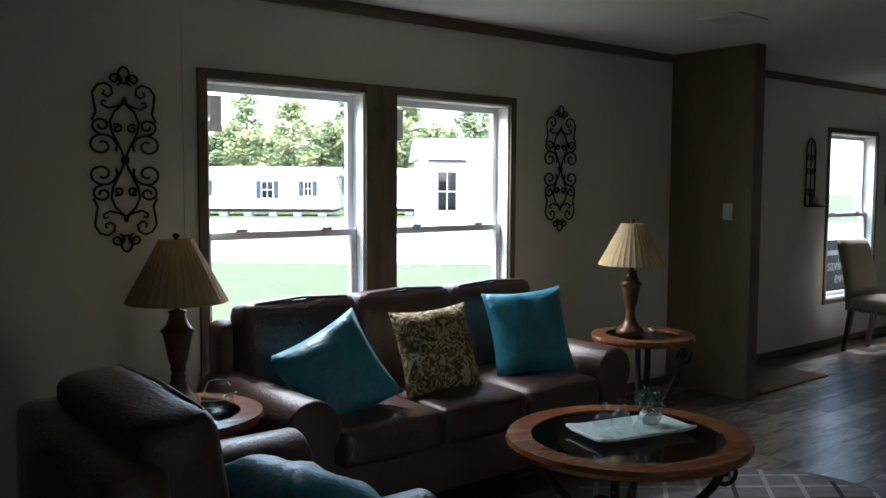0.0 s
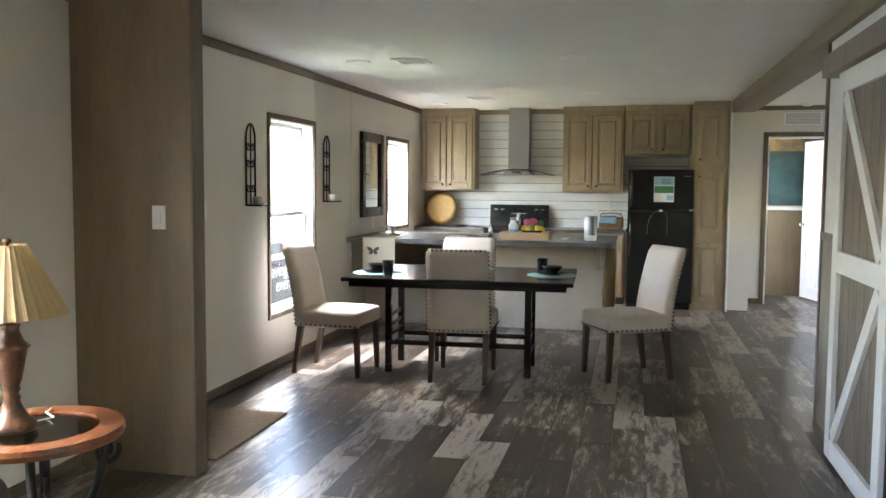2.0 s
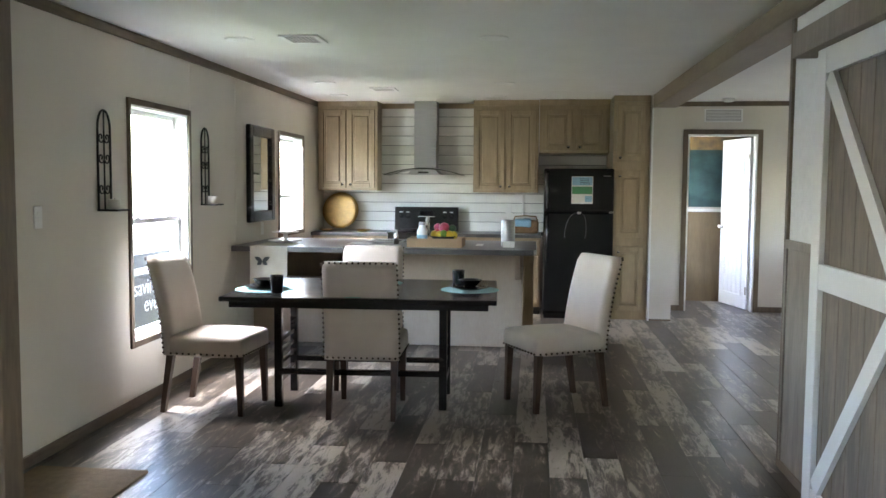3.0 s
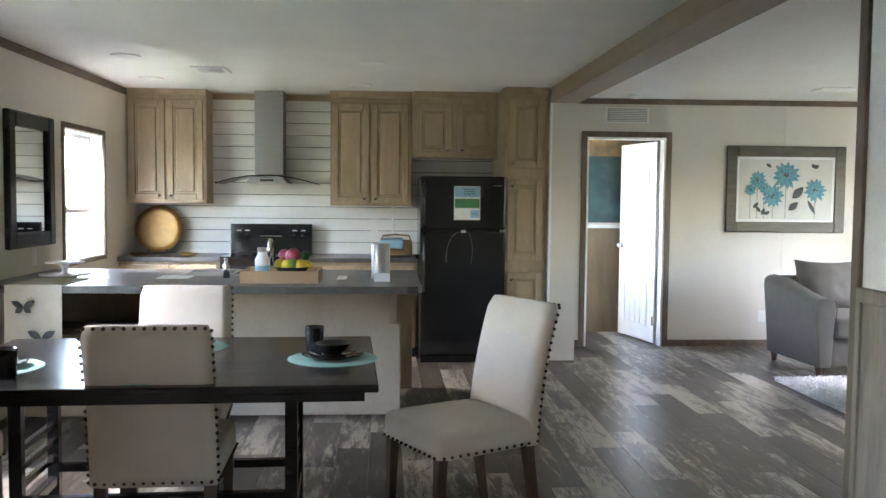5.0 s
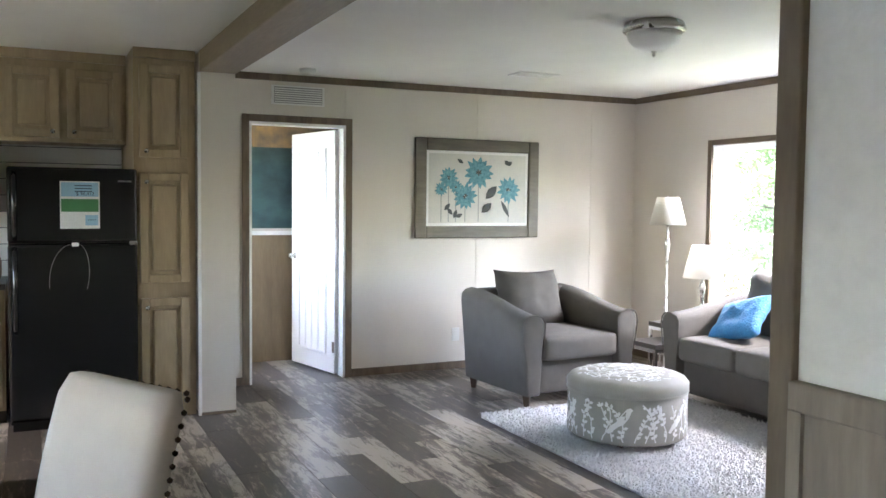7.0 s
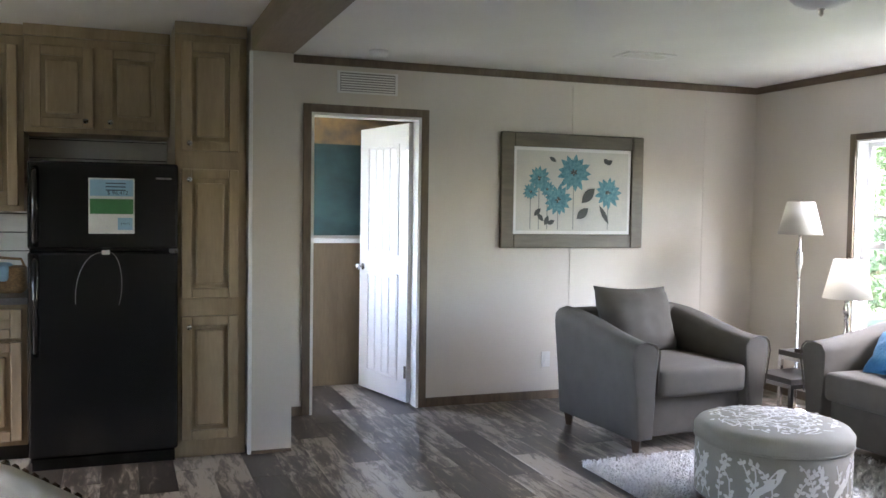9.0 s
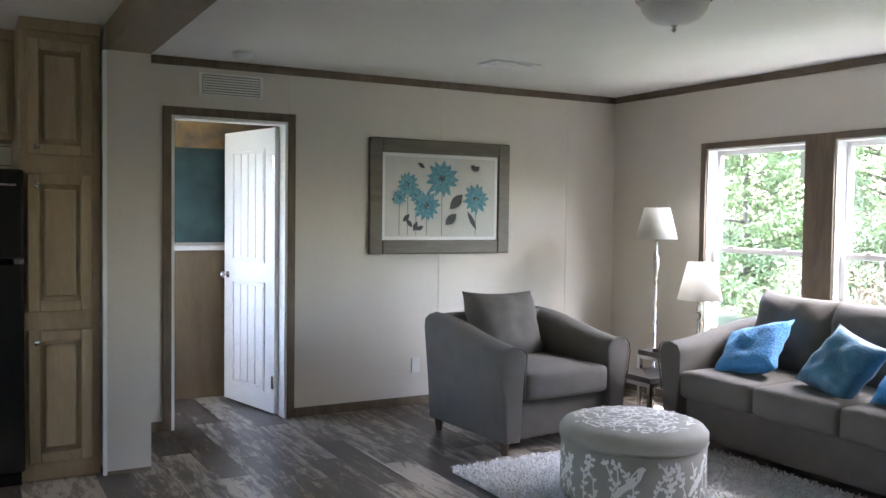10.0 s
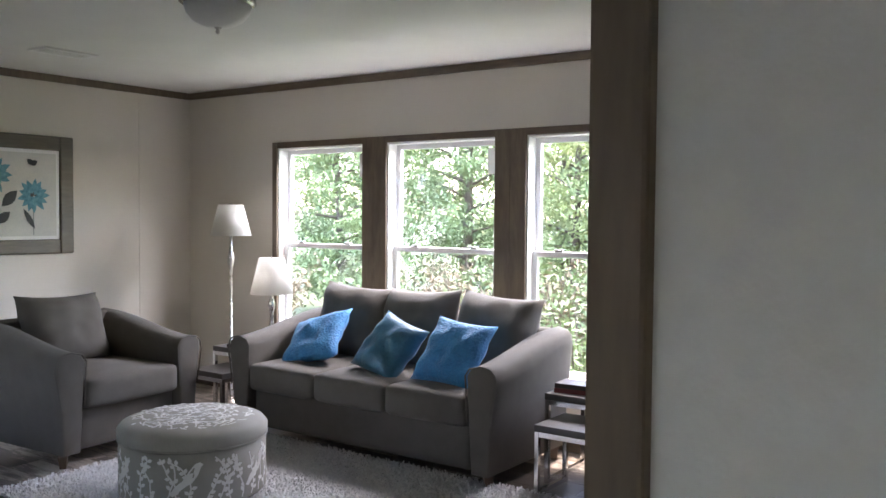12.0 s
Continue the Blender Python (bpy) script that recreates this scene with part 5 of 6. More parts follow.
def dome_place(u, v):
    r = math.hypot(u, v)
    z = 0.4175 - 0.003 * r / 0.15 - 0.0095 * max(0, r - 0.15) / 0.135
    return (u, v, z + 0.0022)


bm = bmesh.new()
bt = bmesh.new()
for k in range(36):
    u0 = k * 2 * math.pi * R_ / 36
    v0, ang = 0.06, rg.uniform(1.1, 2.0)
    u, v = u0, v0
    for q in range(9):
        step = 0.027
        u2, v2 = u + step * math.cos(ang), v + step * math.sin(ang)
        if v2 > 0.285 or v2 < 0.055:
            break
        w = 0.0035
        nx, ny = -math.sin(ang) * w, math.cos(ang) * w
        flat_shape([(u - nx, v - ny), (u2 - nx, v2 - ny), (u2 + nx, v2 + ny), (u + nx, v + ny)], side_place, bm)
        if 0.075 < v2 < 0.265:
            for s in (-1, 1):
                if rg.random() < 0.6:
                    flat_shape(leaf_outline(u2, v2, ang + s * 0.9, rg.uniform(0.020, 0.034), 0.009), side_place, bm)
        u, v = u2, v2
        ang += rg.uniform(-0.5, 0.5)
for k in range(6):
    u0, v0 = (k + 0.3) * 2 * math.pi * R_ / 6, 0.19
    bird = [(-0.075, -0.065), (-0.05, -0.03), (-0.025, -0.012), (0.0, 0.025), (0.025, 0.055), (0.042, 0.06), (0.055, 0.05), (0.046, 0.04), (0.035, 0.01), (0.012, -0.02), (-0.015, -0.035), (-0.06, -0.072)]
    flat_shape([(u0 + a * 1.2, v0 + b * 1.2) for a, b in bird], side_place, bm)
for k in range(230):
    r, a = R_ * 0.81 * math.sqrt(rg.random()), rg.uniform(0, 6.28)
    u, v, ang = r * math.cos(a), r * math.sin(a), rg.uniform(0, 6.28)
    if rg.random() < 0.5:
        flat_shape(leaf_outline(u, v, ang, 0.034, 0.009), dome_place, bt)
    else:
        for q in range(4):
            u2, v2 = u + 0.025 * math.cos(ang), v + 0.025 * math.sin(ang)
            if math.hypot(u2, v2) > R_ - 0.062:
                break
            nx, ny = -math.sin(ang) * 0.0035, math.cos(ang) * 0.0035
            flat_shape([(u - nx, v - ny), (u2 - nx, v2 - ny), (u2 + nx, v2 + ny), (u + nx, v + ny)], dome_place, bt)
            u, v = u2, v2
            ang += rg.uniform(-0.6, 0.6)
tagged(part("bird_print", bm, M_ottw, ot, "white bird and branch print"), kind="stuff")
tagged(part("leaf_print", bt, M_ottw, ot, "white leaf print"), kind="stuff")

# shag rug
M_shag = mat("shag", (0.80, 0.79, 0.78), (0.60, 0.60, 0.61), 0.95, scale=30, fine=140, bump=0.8)
sr = thing("shag_rug", pose(9.88, -2.55, 0), "white and grey deep shag rug", "rug")
part("backing", B(-1.2, 1.2, -0.80, 0.80, 0.001, 0.012), M_shag, sr)
rg = random.Random(3)
vs, fs = [], []
for i in range(26000):
    x, y = rg.uniform(-1.21, 1.21), rg.uniform(-0.81, 0.81)
    a, h, l = rg.uniform(0, 6.28), rg.uniform(0.014, 0.03), rg.uniform(0.008, 0.03)
    w = 0.0045
    cx, sx_ = math.cos(a), math.sin(a)
    k = len(vs)
    vs += [(x - sx_ * w, y + cx * w, 0.011), (x + sx_ * w, y - cx * w, 0.011), (x + cx * l * .6 + sx_ * w, y + sx_ * l * .6 - cx * w, 0.012 + h), (x + cx * l * .6 - sx_ * w, y + sx_ * l * .6 + cx * w, 0.012 + h), (x + cx * l * 1.5, y + sx_ * l * 1.5, 0.010 + h * 0.75)]
    fs += [(k, k + 1, k + 2, k + 3), (k + 3, k + 2, k + 4)]
me = bpy.data.meshes.new("pile")
me.from_pydata(vs, [], fs)
me.materials.append(M_shag)
ob = new("pile", me)
ob.parent = sr
tagged(ob, "long curled pale yarn", kind="stuff")


# nesting tables and lamps
M_ntop = wood("dark_grey_top", (0.10, 0.09, 0.085), (0.06, 0.055, 0.052), 0, 0.35)


def nest_table(m, w, dpt, h, label):
    t = thing("nesting_table", m, label, "table", "nesting tables")
    part("tabletop", B(-w / 2, w / 2, -dpt / 2, dpt / 2, h - 0.035, h, bevel=0.002), M_ntop, t, "dark grey wood top")
    for sx in (-1, 1):
        for sy in (-1, 1):
            x, y = sx * (w / 2 - 0.013), sy * (dpt / 2 - 0.013)
            part("leg", B(x - 0.0125, x + 0.0125, y - 0.0125, y + 0.0125, 0, h - 0.036, bevel=0.002), M_chrome, t, "chrome leg")
        x = sx * (w / 2 - 0.013)
        part("rail", B(x - 0.012, x + 0.012, -dpt / 2 + 0.026, dpt / 2 - 0.026, 0.0, 0.024), M_chrome, t)
        part("rail", B(x - 0.012, x + 0.012, -dpt / 2 + 0.026, dpt / 2 - 0.026, h - 0.062, h - 0.036), M_chrome, t)
    part("rail", B(-w / 2 + 0.026, w / 2 - 0.026, -dpt / 2 + 0.001, -dpt / 2 + 0.025, h - 0.062, h - 0.036), M_chrome, t)
    part("rail", B(-w / 2 + 0.026, w / 2 - 0.026, dpt / 2 - 0.025, dpt / 2 - 0.001, h - 0.062, h - 0.036), M_chrome, t)


nest_table(pose(8.64, -3.83, 0), 0.60, 0.46, 0.49, "tall chrome-framed end table with a dark grey top")
nest_table(pose(8.66, -3.55, 0), 0.44, 0.34, 0.37, "short chrome-framed nesting table with a dark grey top")
nest_table(pose(11.42, -3.83, 0), 0.46, 0.46, 0.49, "tall chrome-framed end table with a dark grey top")
nest_table(pose(11.40, -3.50, 0), 0.34, 0.34, 0.37, "short chrome-framed nesting table with a dark grey top")
M_bookred = mat("book_red", (0.16, 0.02, 0.02), None, 0.5, fine=80)
M_bookdk = mat("book_brown", (0.05, 0.03, 0.025), None, 0.5, fine=80)
for bx, by, bz, w, mtl, lab, r in ((8.80, -3.74, 0.49, 0.24, M_bookred, "dark red hardcover book lying flat", 8), (8.80, -3.74, 0.515, 0.23, M_bookdk, "dark brown hardcover book lying flat", 4), (11.42, -3.70, 0.49, 0.2, M_bookdk, "dark brown hardcover book lying flat", 10)):
    bk = thing("book", pose(bx, by, bz, 0, 0, r), lab, "book")
    part("cover", B(-w / 2, w / 2, -0.075, 0.075, 0, 0.004), mtl, bk)
    part("cover", B(-w / 2, w / 2, -0.075, 0.075, 0.021, 0.025), mtl, bk)
    part("spine", B(-w / 2, w / 2, 0.0752, 0.079, 0, 0.025), mtl, bk)
    part("pages", B(-w / 2 + 0.005, w / 2 - 0.005, -0.07, 0.074, 0.0042, 0.0208), M_paper, bk, "cream pages")


def white_lamp(x, y, z, foot, top, r0, r1, sh, label, floor=False):
    l = thing("floor_lamp" if floor else "table_lamp", pose(x, y, z), label, "lamp")
    h = top - sh
    if floor:
        body = [(0.13, 0), (0.13, 0.012), (0.03, 0.025), (0.012, 0.04), (0.011, h - 0.30), (0.013, h - 0.26), (0.028, h - 0.2), (0.026, h - 0.16), (0.012, h - 0.09), (0.009, h + 0.1)]
    else:
        body = [(0.075, 0), (0.075, 0.008), (0.05, 0.035), (0.03, 0.08), (0.018, 0.16), (0.014, h * 0.62), (0.022, h * 0.72), (0.026, h * 0.8), (0.014, h * 0.92), (0.008, h + 0.06)]
    part("base", lathe(body, 22), M_nickel, l, "brushed nickel base", True)
    part("shade", lathe([(r0, h), (r1, top), (r1 - 0.004, top), (r0 - 0.004, h + 0.001)], 40), M_whiteshade, l, "white fabric shade", True)
    part("spider", tube([(-r1 + 0.002, 0, top - 0.006), (0, 0, top - 0.006), (r1 - 0.002, 0, top - 0.006)], 0.003, seg=6), M_nickel, l)
    part("harp", tube([(0, 0, h + 0.05), (0, 0, top + 0.012)], 0.005, seg=8), M_nickel, l)


white_lamp(11.86, -3.95, 0.0, 0, 1.51, 0.155, 0.095, 0.235, "brushed nickel floor lamp with white shade", True)
white_lamp(11.34, -3.88, 0.49, 0, 0.635, 0.155, 0.09, 0.26, "brushed nickel table lamp with white shade")
white_lamp(8.62, -3.88, 0.49, 0, 0.645, 0.16, 0.10, 0.26, "brushed nickel table lamp with white shade")

# painting
M_pframe = wood("olive_frame", (0.15, 0.125, 0.09), (0.10, 0.085, 0.06), 1, 0.45)
M_canvas = mat("painted_canvas", (0.66, 0.64, 0.58), (0.56, 0.56, 0.53), 0.8, scale=5, fine=90, bump=0.1)
M_pet = mat("petal_teal", (0.17, 0.40, 0.46), (0.05, 0.19, 0.26), 0.8, scale=40, fine=90, bump=0)
M_pdark = mat("paint_dark", (0.08, 0.09, 0.09), None, 0.8, bump=0)
M_pgrey = mat("paint_stem", (0.30, 0.33, 0.30), None, 0.8, bump=0)
pt = thing("framed_picture", pose(EAST, -2.56, 1.14), "framed print of teal flowers on a pale ground", "picture")
WW, HH, FW = 0.605, 0.855, 0.105
for y0, y1, z0, z1 in ((-WW, -WW + FW, 0, HH), (WW - FW, WW, 0, HH), (-WW + FW, WW - FW, 0, FW), (-WW + FW, WW - FW, HH - FW, HH)):
    part("frame_side", B(-0.035, -0.001, y0, y1, z0, z1, bevel=0.01), M_pframe, pt, "olive brown frame")
part("mat_board", B(-0.016, -0.002, -WW + FW, WW - FW, FW, HH - FW), M_white, pt)
part("canvas", B(-0.018, -0.0165, -WW + FW + 0.025, WW - FW - 0.025, FW + 0.025, HH - FW - 0.025), M_canvas, pt)
rg = random.Random(21)


def on_canvas(off):
    return lambda u, v: (-0.0185 - off, -u, v)


stems, petals, darks = bmesh.new(), bmesh.new(), bmesh.new()
depth = 0.0
for u0, v0, r in ((-0.29, 0.52, 0.075), (-0.36, 0.42, 0.05), (0.0, 0.57, 0.115), (-0.13, 0.36, 0.095), (0.30, 0.42, 0.095), (-0.22, 0.44, 0.05)):
    flat_shape([(u0 - 0.004, 0.14), (u0 + 0.004, 0.14), (u0 + 0.004, v0), (u0 - 0.004, v0)], on_canvas(0.0003), stems)
    for ring in range(3):
        n = 13
        for k in range(n):
            a = 2 * math.pi * (k + 0.5 * ring) / n + rg.uniform(-0.1, 0.1)
            depth += 0.000004
            rr = 1.2 * r * (1 - 0.28 * ring)
            flat_shape(leaf_outline(u0 + 0.15 * rr * math.cos(a), v0 + 0.15 * rr * math.sin(a), a, rr * rg.uniform(0.8, 1.0), rr * 0.17), on_canvas(0.0005 + depth), petals)
    for k in range(7):
        a = rg.uniform(0, 6.28)
        flat_shape(leaf_outline(u0, v0, a, r * 0.28, r * 0.06), on_canvas(0.0026 + 0.00002 * k), darks)
for u, v, a, L, w in ((0.03, 0.22, 0.7, 0.13, 0.035), (0.07, 0.34, 0.8, 0.16, 0.04), (0.31, 0.18, 2.1, 0.17, 0.02), (-0.24, 0.17, 1.2, 0.08, 0.02), (-0.22, 0.18, 0.4, 0.07, 0.018), (-0.25, 0.2, 2.3, 0.08, 0.018), (-0.33, 0.24, 0.8, 0.08, 0.02), (0.28, 0.64, 0.5, 0.06, 0.02), (0.30, 0.64, 2.4, 0.06, 0.02), (-0.15, 0.645, 2.6, 0.07, 0.016)):
    flat_shape(leaf_outline(u, v, a, L, w), on_canvas(0.003), darks)
tagged(part("painted_stem", stems, M_pgrey, pt), kind="stuff")
tagged(part("painted_petal", petals, M_pet, pt), kind="stuff")
tagged(part("painted_leaf", darks, M_pdark, pt), kind="stuff")

# ---- on the kitchen counters ----
M_cream = mat("cream_ceramic", (0.62, 0.50, 0.28), (0.52, 0.40, 0.20), 0.3, scale=10, bump=0)
M_gold = mat("gold_rim", (0.45, 0.27, 0.07), (0.3, 0.18, 0.05), 0.35, 0.3, 20)
pl = thing("display_plate", pose(12.52, 3.50, 0.915, 0, 12, 0), "large cream plate with a golden rim leaning on a stand", "plate")
bm = lathe([(0.001, 0.0), (0.15, 0.002), (0.165, 0.012), (0.163, 0.02), (0.14, 0.012), (0.001, 0.010)], 40)
k = part("plate_centre", bm, M_cream, pl, smooth=True)
k.matrix_basis = pose(0, 0, 0.225, 0, -90, 0)
k = part("rim", lathe([(0.16, 0.012), (0.215, 0.026), (0.218, 0.03), (0.163, 0.021)], 40), M_gold, pl, "golden mottled rim", True)
k.matrix_basis = pose(0, 0, 0.225, 0, -90, 0)
part("stand", tube([(-0.08, -0.08, -0.0), (-0.04, -0.08, 0.03), (0.0, -0.08, 0.02), (0.05, -0.08, 0.12)], 0.005), M_iron, pl, "iron easel")
part("stand", tube([(-0.08, 0.08, -0.0), (-0.04, 0.08, 0.03), (0.0, 0.08, 0.02), (0.05, 0.08, 0.12)], 0.005), M_iron, pl, "iron easel")
for y in (3.18, 3.62):
    t = thing("leaf_dish", pose(12.3, y, 0.905), "small olive leaf-shaped dish on the counter", "dish")
    part("dish", lathe([(0.02, 0), (0.05, 0.004), (0.085, 0.022), (0.083, 0.026), (0.05, 0.009), (0.001, 0.006)], 18, ripple=5, amp=0.12), M_gold, t, smooth=True)
M_wick = mat("wicker", (0.33, 0.20, 0.09), (0.16, 0.09, 0.04), 0.7, scale=60, stretch=(1, 1, 2.5), fine=90, bump=0.9)
bs = thing("basket", pose(12.42, 1.30, 0.905), "woven wicker basket with a blue cloth lining", "basket")
part("body", soft(0, 0, 0.075, 0.22, 0.30, 0.15, 0.03), M_wick, bs, smooth=True)
part("lining", soft(-0.012, 0.04, 0.115, 0.215, 0.22, 0.095, 0.03, wob=0.01), M_skyp, bs, "pale blue cloth", True)
part("handle", tube([(0, 0.14, 0.14), (0, 0.12, 0.19), (0, 0, 0.20), (0, -0.12, 0.19), (0, -0.14, 0.14)], 0.008), M_wick, bs, smooth=True)
# peninsula top
TOP = 0.922
sk = thing("sink", pose(10.35, 2.42, TOP), "stainless steel drop-in sink in the peninsula", "sink")
bm = bmesh.new()
for a in ((-0.24, 0.24, -0.34, -0.30), (-0.24, 0.24, 0.30, 0.34), (-0.24, -0.19, -0.30, 0.30), (0.17, 0.24, -0.30, 0.30), (-0.19, 0.17, -0.012, 0.012)):
    box(bm, *a, 0.0005, 0.008, 0.002)
part("rim", bm, M_steel, sk)
# no hollow: black plates paint the shaded depth of both basins
part("basin", B(-0.19, 0.17, -0.30, -0.012, 0.0005, 0.0022), M_blackgloss, sk, "flat black plate for the basin's shaded depth")
part("basin", B(-0.19, 0.17, 0.012, 0.30, 0.0005, 0.0022), M_blackgloss, sk, "flat black plate for the basin's shaded depth")
fc = thing("faucet", pose(10.52, 2.20, TOP + 0.0005), "chrome gooseneck kitchen faucet", "faucet")
part("spout", tube([(0, 0, 0), (0, 0, 0.14)] + [(-0.06 + 0.06 * math.cos(a), 0, 0.16 + 0.06 * math.sin(a)) for a in [i * math.pi / 10 for i in range(11)]] + [(-0.12, 0, 0.12)], 0.014, seg=12), M_chrome, fc, smooth=True)
part("base", lathe([(0.03, 0), (0.028, 0.02), (0.018, 0.03)], 16), M_chrome, fc, smooth=True)
part("lever", tube([(0, 0.02, 0.06), (-0.01, 0.07, 0.085)], 0.007), M_chrome, fc)
sp = thing("soap_dispenser", pose(9.98, 2.42, TOP), "chrome pump soap dispenser", "dispenser")
part("body", lathe([(0.022, 0), (0.022, 0.08), (0.012, 0.1), (0.008, 0.13)], 16), M_chrome, sp, smooth=True)
part("nozzle", tube([(0, 0, 0.125), (-0.045, 0, 0.13), (-0.055, 0, 0.115)], 0.006), M_chrome, sp)
M_kraft = mat("kraft_wood", (0.42, 0.28, 0.17), (0.35, 0.23, 0.13), 0.7, scale=5, fine=60)
ty = thing("wooden_tray", pose(9.79, 2.04, TOP), "low tan wooden box tray on the peninsula", "tray")
for a in ((-0.17, 0.17, -0.235, -0.223), (-0.17, 0.17, 0.223, 0.235), (-0.17, -0.158, -0.223, 0.223), (0.158, 0.17, -0.223, 0.223)):
    part("side", B(*a, 0.0, 0.075, bevel=0.002), M_kraft, ty)
part("bottom", B(-0.158, 0.158, -0.223, 0.223, 0.0, 0.01), M_kraft, ty)
bo = thing("milk_bottle", pose(9.83, 2.17, TOP + 0.0102), "white and clear glass bottle with a steel lid", "bottle")
part("bottle", lathe([(0.042, 0), (0.045, 0.01), (0.045, 0.12), (0.03, 0.15), (0.027, 0.17)], 22), M_white, bo, smooth=True)
part("lid", lathe([(0.03, 0.17), (0.03, 0.195), (0.001, 0.197)], 18), M_steel, bo, "steel lid")
part("printed_label", lathe([(0.0456, 0.04), (0.0456, 0.085)], 22), M_skyp, bo, "pale blue label")
fb = thing("fruit_bowl", pose(9.84, 1.98, TOP + 0.0102), "wire bowl heaped with colourful artificial fruit", "fruit bowl")
part("bowl", lathe([(0.05, 0), (0.055, 0.01), (0.12, 0.075), (0.118, 0.078), (0.05, 0.014), (0.001, 0.012)], 24), M_iron, fb, smooth=True)
FRUIT = [((0.02, 0.05, 0.10), 0.045, (0.55, 0.05, 0.08)), ((-0.05, 0.03, 0.085), 0.04, (0.65, 0.50, 0.05)), ((-0.05, -0.05, 0.085), 0.042, (0.70, 0.45, 0.04)), ((0.03, -0.05, 0.09), 0.04, (0.08, 0.16, 0.05)), ((-0.06, 0.0, 0.095), 0.037, (0.16, 0.30, 0.04)), ((0.0, 0.0, 0.145), 0.05, (0.42, 0.05, 0.10)), ((0.04, 0.06, 0.15), 0.036, (0.50, 0.06, 0.16)), ((0.02, -0.07, 0.14), 0.035, (0.05, 0.12, 0.06)), ((-0.03, 0.08, 0.09), 0.036, (0.60, 0.42, 0.04)), ((-0.03, -0.085, 0.085), 0.036, (0.62, 0.44, 0.04))]
for i, (c, r, col) in enumerate(FRUIT):
    part("fruit", lathe([(0.001, -r * 0.92), (r * 0.5, -r * 0.85), (r * 0.92, -r * 0.35), (r, 0.05 * r), (r * 0.86, r * 0.55), (r * 0.45, r * 0.9), (0.06 * r, r * 0.8), (0.001, r * 0.78)], 18), mat("fruit_skin", col, tuple(v * 0.7 for v in col), 0.35, scale=30, bump=0.05), fb, smooth=True).matrix_basis = pose(*c, 20 * i, 13 * i, 0)
tw = thing("paper_towel_holder", pose(9.95, 1.43, TOP), "brushed steel cylinder canister on the peninsula", "canister")
part("cylinder", lathe([(0.058, 0), (0.06, 0.004), (0.06, 0.225), (0.056, 0.23), (0.001, 0.23)], 28), M_steel, tw, smooth=True)
cd = thing("card", pose(9.80, 1.42, TOP, 0, 0, 0), "small white folded card with fine lines", "card")
part("card_face", prism([(-0.03, 0), (0.0, 0.05), (0.0025, 0.05), (-0.0275, 0)], 1, -0.05, 0.05), M_paper, cd)
part("card_back", prism([(0.03, 0), (0.0025, 0.05), (0.0005, 0.0475), (0.0275, 0)], 1, -0.05, 0.05), M_paper, cd)
for y, w in ((2.75, 0.2), (1.68, 0.06)):
    pa = thing("papers", pose(10.02, y, TOP), "white paper sheets lying on the peninsula", "paper")
    part("sheet", B(-0.12, 0.12, -w / 2, w / 2, 0.0005, 0.003), M_paper, pa)
ck = thing("cake_stand", pose(9.95, 3.42, TOP), "white tiered cake stand on the peninsula", "cake stand")
part("lower_plate", lathe([(0.07, 0), (0.07, 0.01), (0.15, 0.02), (0.155, 0.026), (0.001, 0.016)], 30), M_white, ck, smooth=True)
part("stem", lathe([(0.045, 0.016), (0.02, 0.03), (0.018, 0.075), (0.04, 0.09)], 20), M_white, ck, smooth=True)
part("upper_plate", lathe([(0.04, 0.088), (0.115, 0.094), (0.12, 0.102), (0.001, 0.1)], 30), M_white, ck, smooth=True)
M_runner = mat("runner_cloth", (0.62, 0.57, 0.47), (0.55, 0.50, 0.41), 0.9, fine=200, bump=0.3)
rn = thing("table_runner", pose(9.455, 3.42, 0), "cream cloth runner with dark butterflies hanging over the edge", "cloth")
bm = bmesh.new()
gr = []
for jz in range(13):
    row = []
    for iy in range(13):
        y = -0.16 + 0.32 * iy / 12
        z = 0.928 - 0.40 * jz / 12
        x = -0.006 - 0.008 * (1 + math.sin(iy * 1.1)) * jz / 12
        row.append((x, y, z))
    gr.append(row)
for off in (0, 0.002):
    V = [[bm.verts.new((p[0] - off, p[1], p[2])) for p in row] for row in gr]
    for a, b in zip(V, V[1:]):
        for q in range(12):
            bm.faces.new((a[q], a[q + 1], b[q + 1], b[q]))
part("drop", bm, M_runner, rn, smooth=True)
part("flat", B(-0.006, 0.45, -0.16, 0.16, 0.9225, 0.9255), M_runner, rn)
bm = bmesh.new()
for u, v, sc in ((0.05, 0.80, 1.0), (-0.05, 0.62, 1.2), (0.07, 0.57, 0.7)):
    for s in (-1, 1):
        for a, L in ((0.5, 0.075), (-0.6, 0.055)):
            flat_shape(leaf_outline(u, v, a if s > 0 else math.pi - a, L * sc, 0.018 * sc), lambda p, q: (-0.0275, p, q), bm)
tagged(part("butterfly_print", bm, M_pdark, rn, "dark printed butterflies"), kind="stuff")

# ---- outside ----
GZ = -0.8
M_grass = mat("grass", (0.085, 0.105, 0.038), (0.06, 0.08, 0.027), 0.9, scale=0.6, fine=9, bump=0.5)
M_gravel = mat("pale_gravel", (0.42, 0.41, 0.39), (0.34, 0.33, 0.315), 0.9, scale=0.4, fine=12, bump=0.4)
M_siding = mat("white_siding", (0.76, 0.75, 0.73), (0.70, 0.69, 0.67), 0.6, scale=0.6, stretch=(1, 1, 6), fine=14, bump=0.1)
M_roof = mat("grey_shingle", (0.30, 0.30, 0.30), (0.22, 0.22, 0.22), 0.9, scale=1.5, fine=12, bump=0.3)
M_shutter = mat("dark_shutter", (0.05, 0.06, 0.08), None, 0.6)
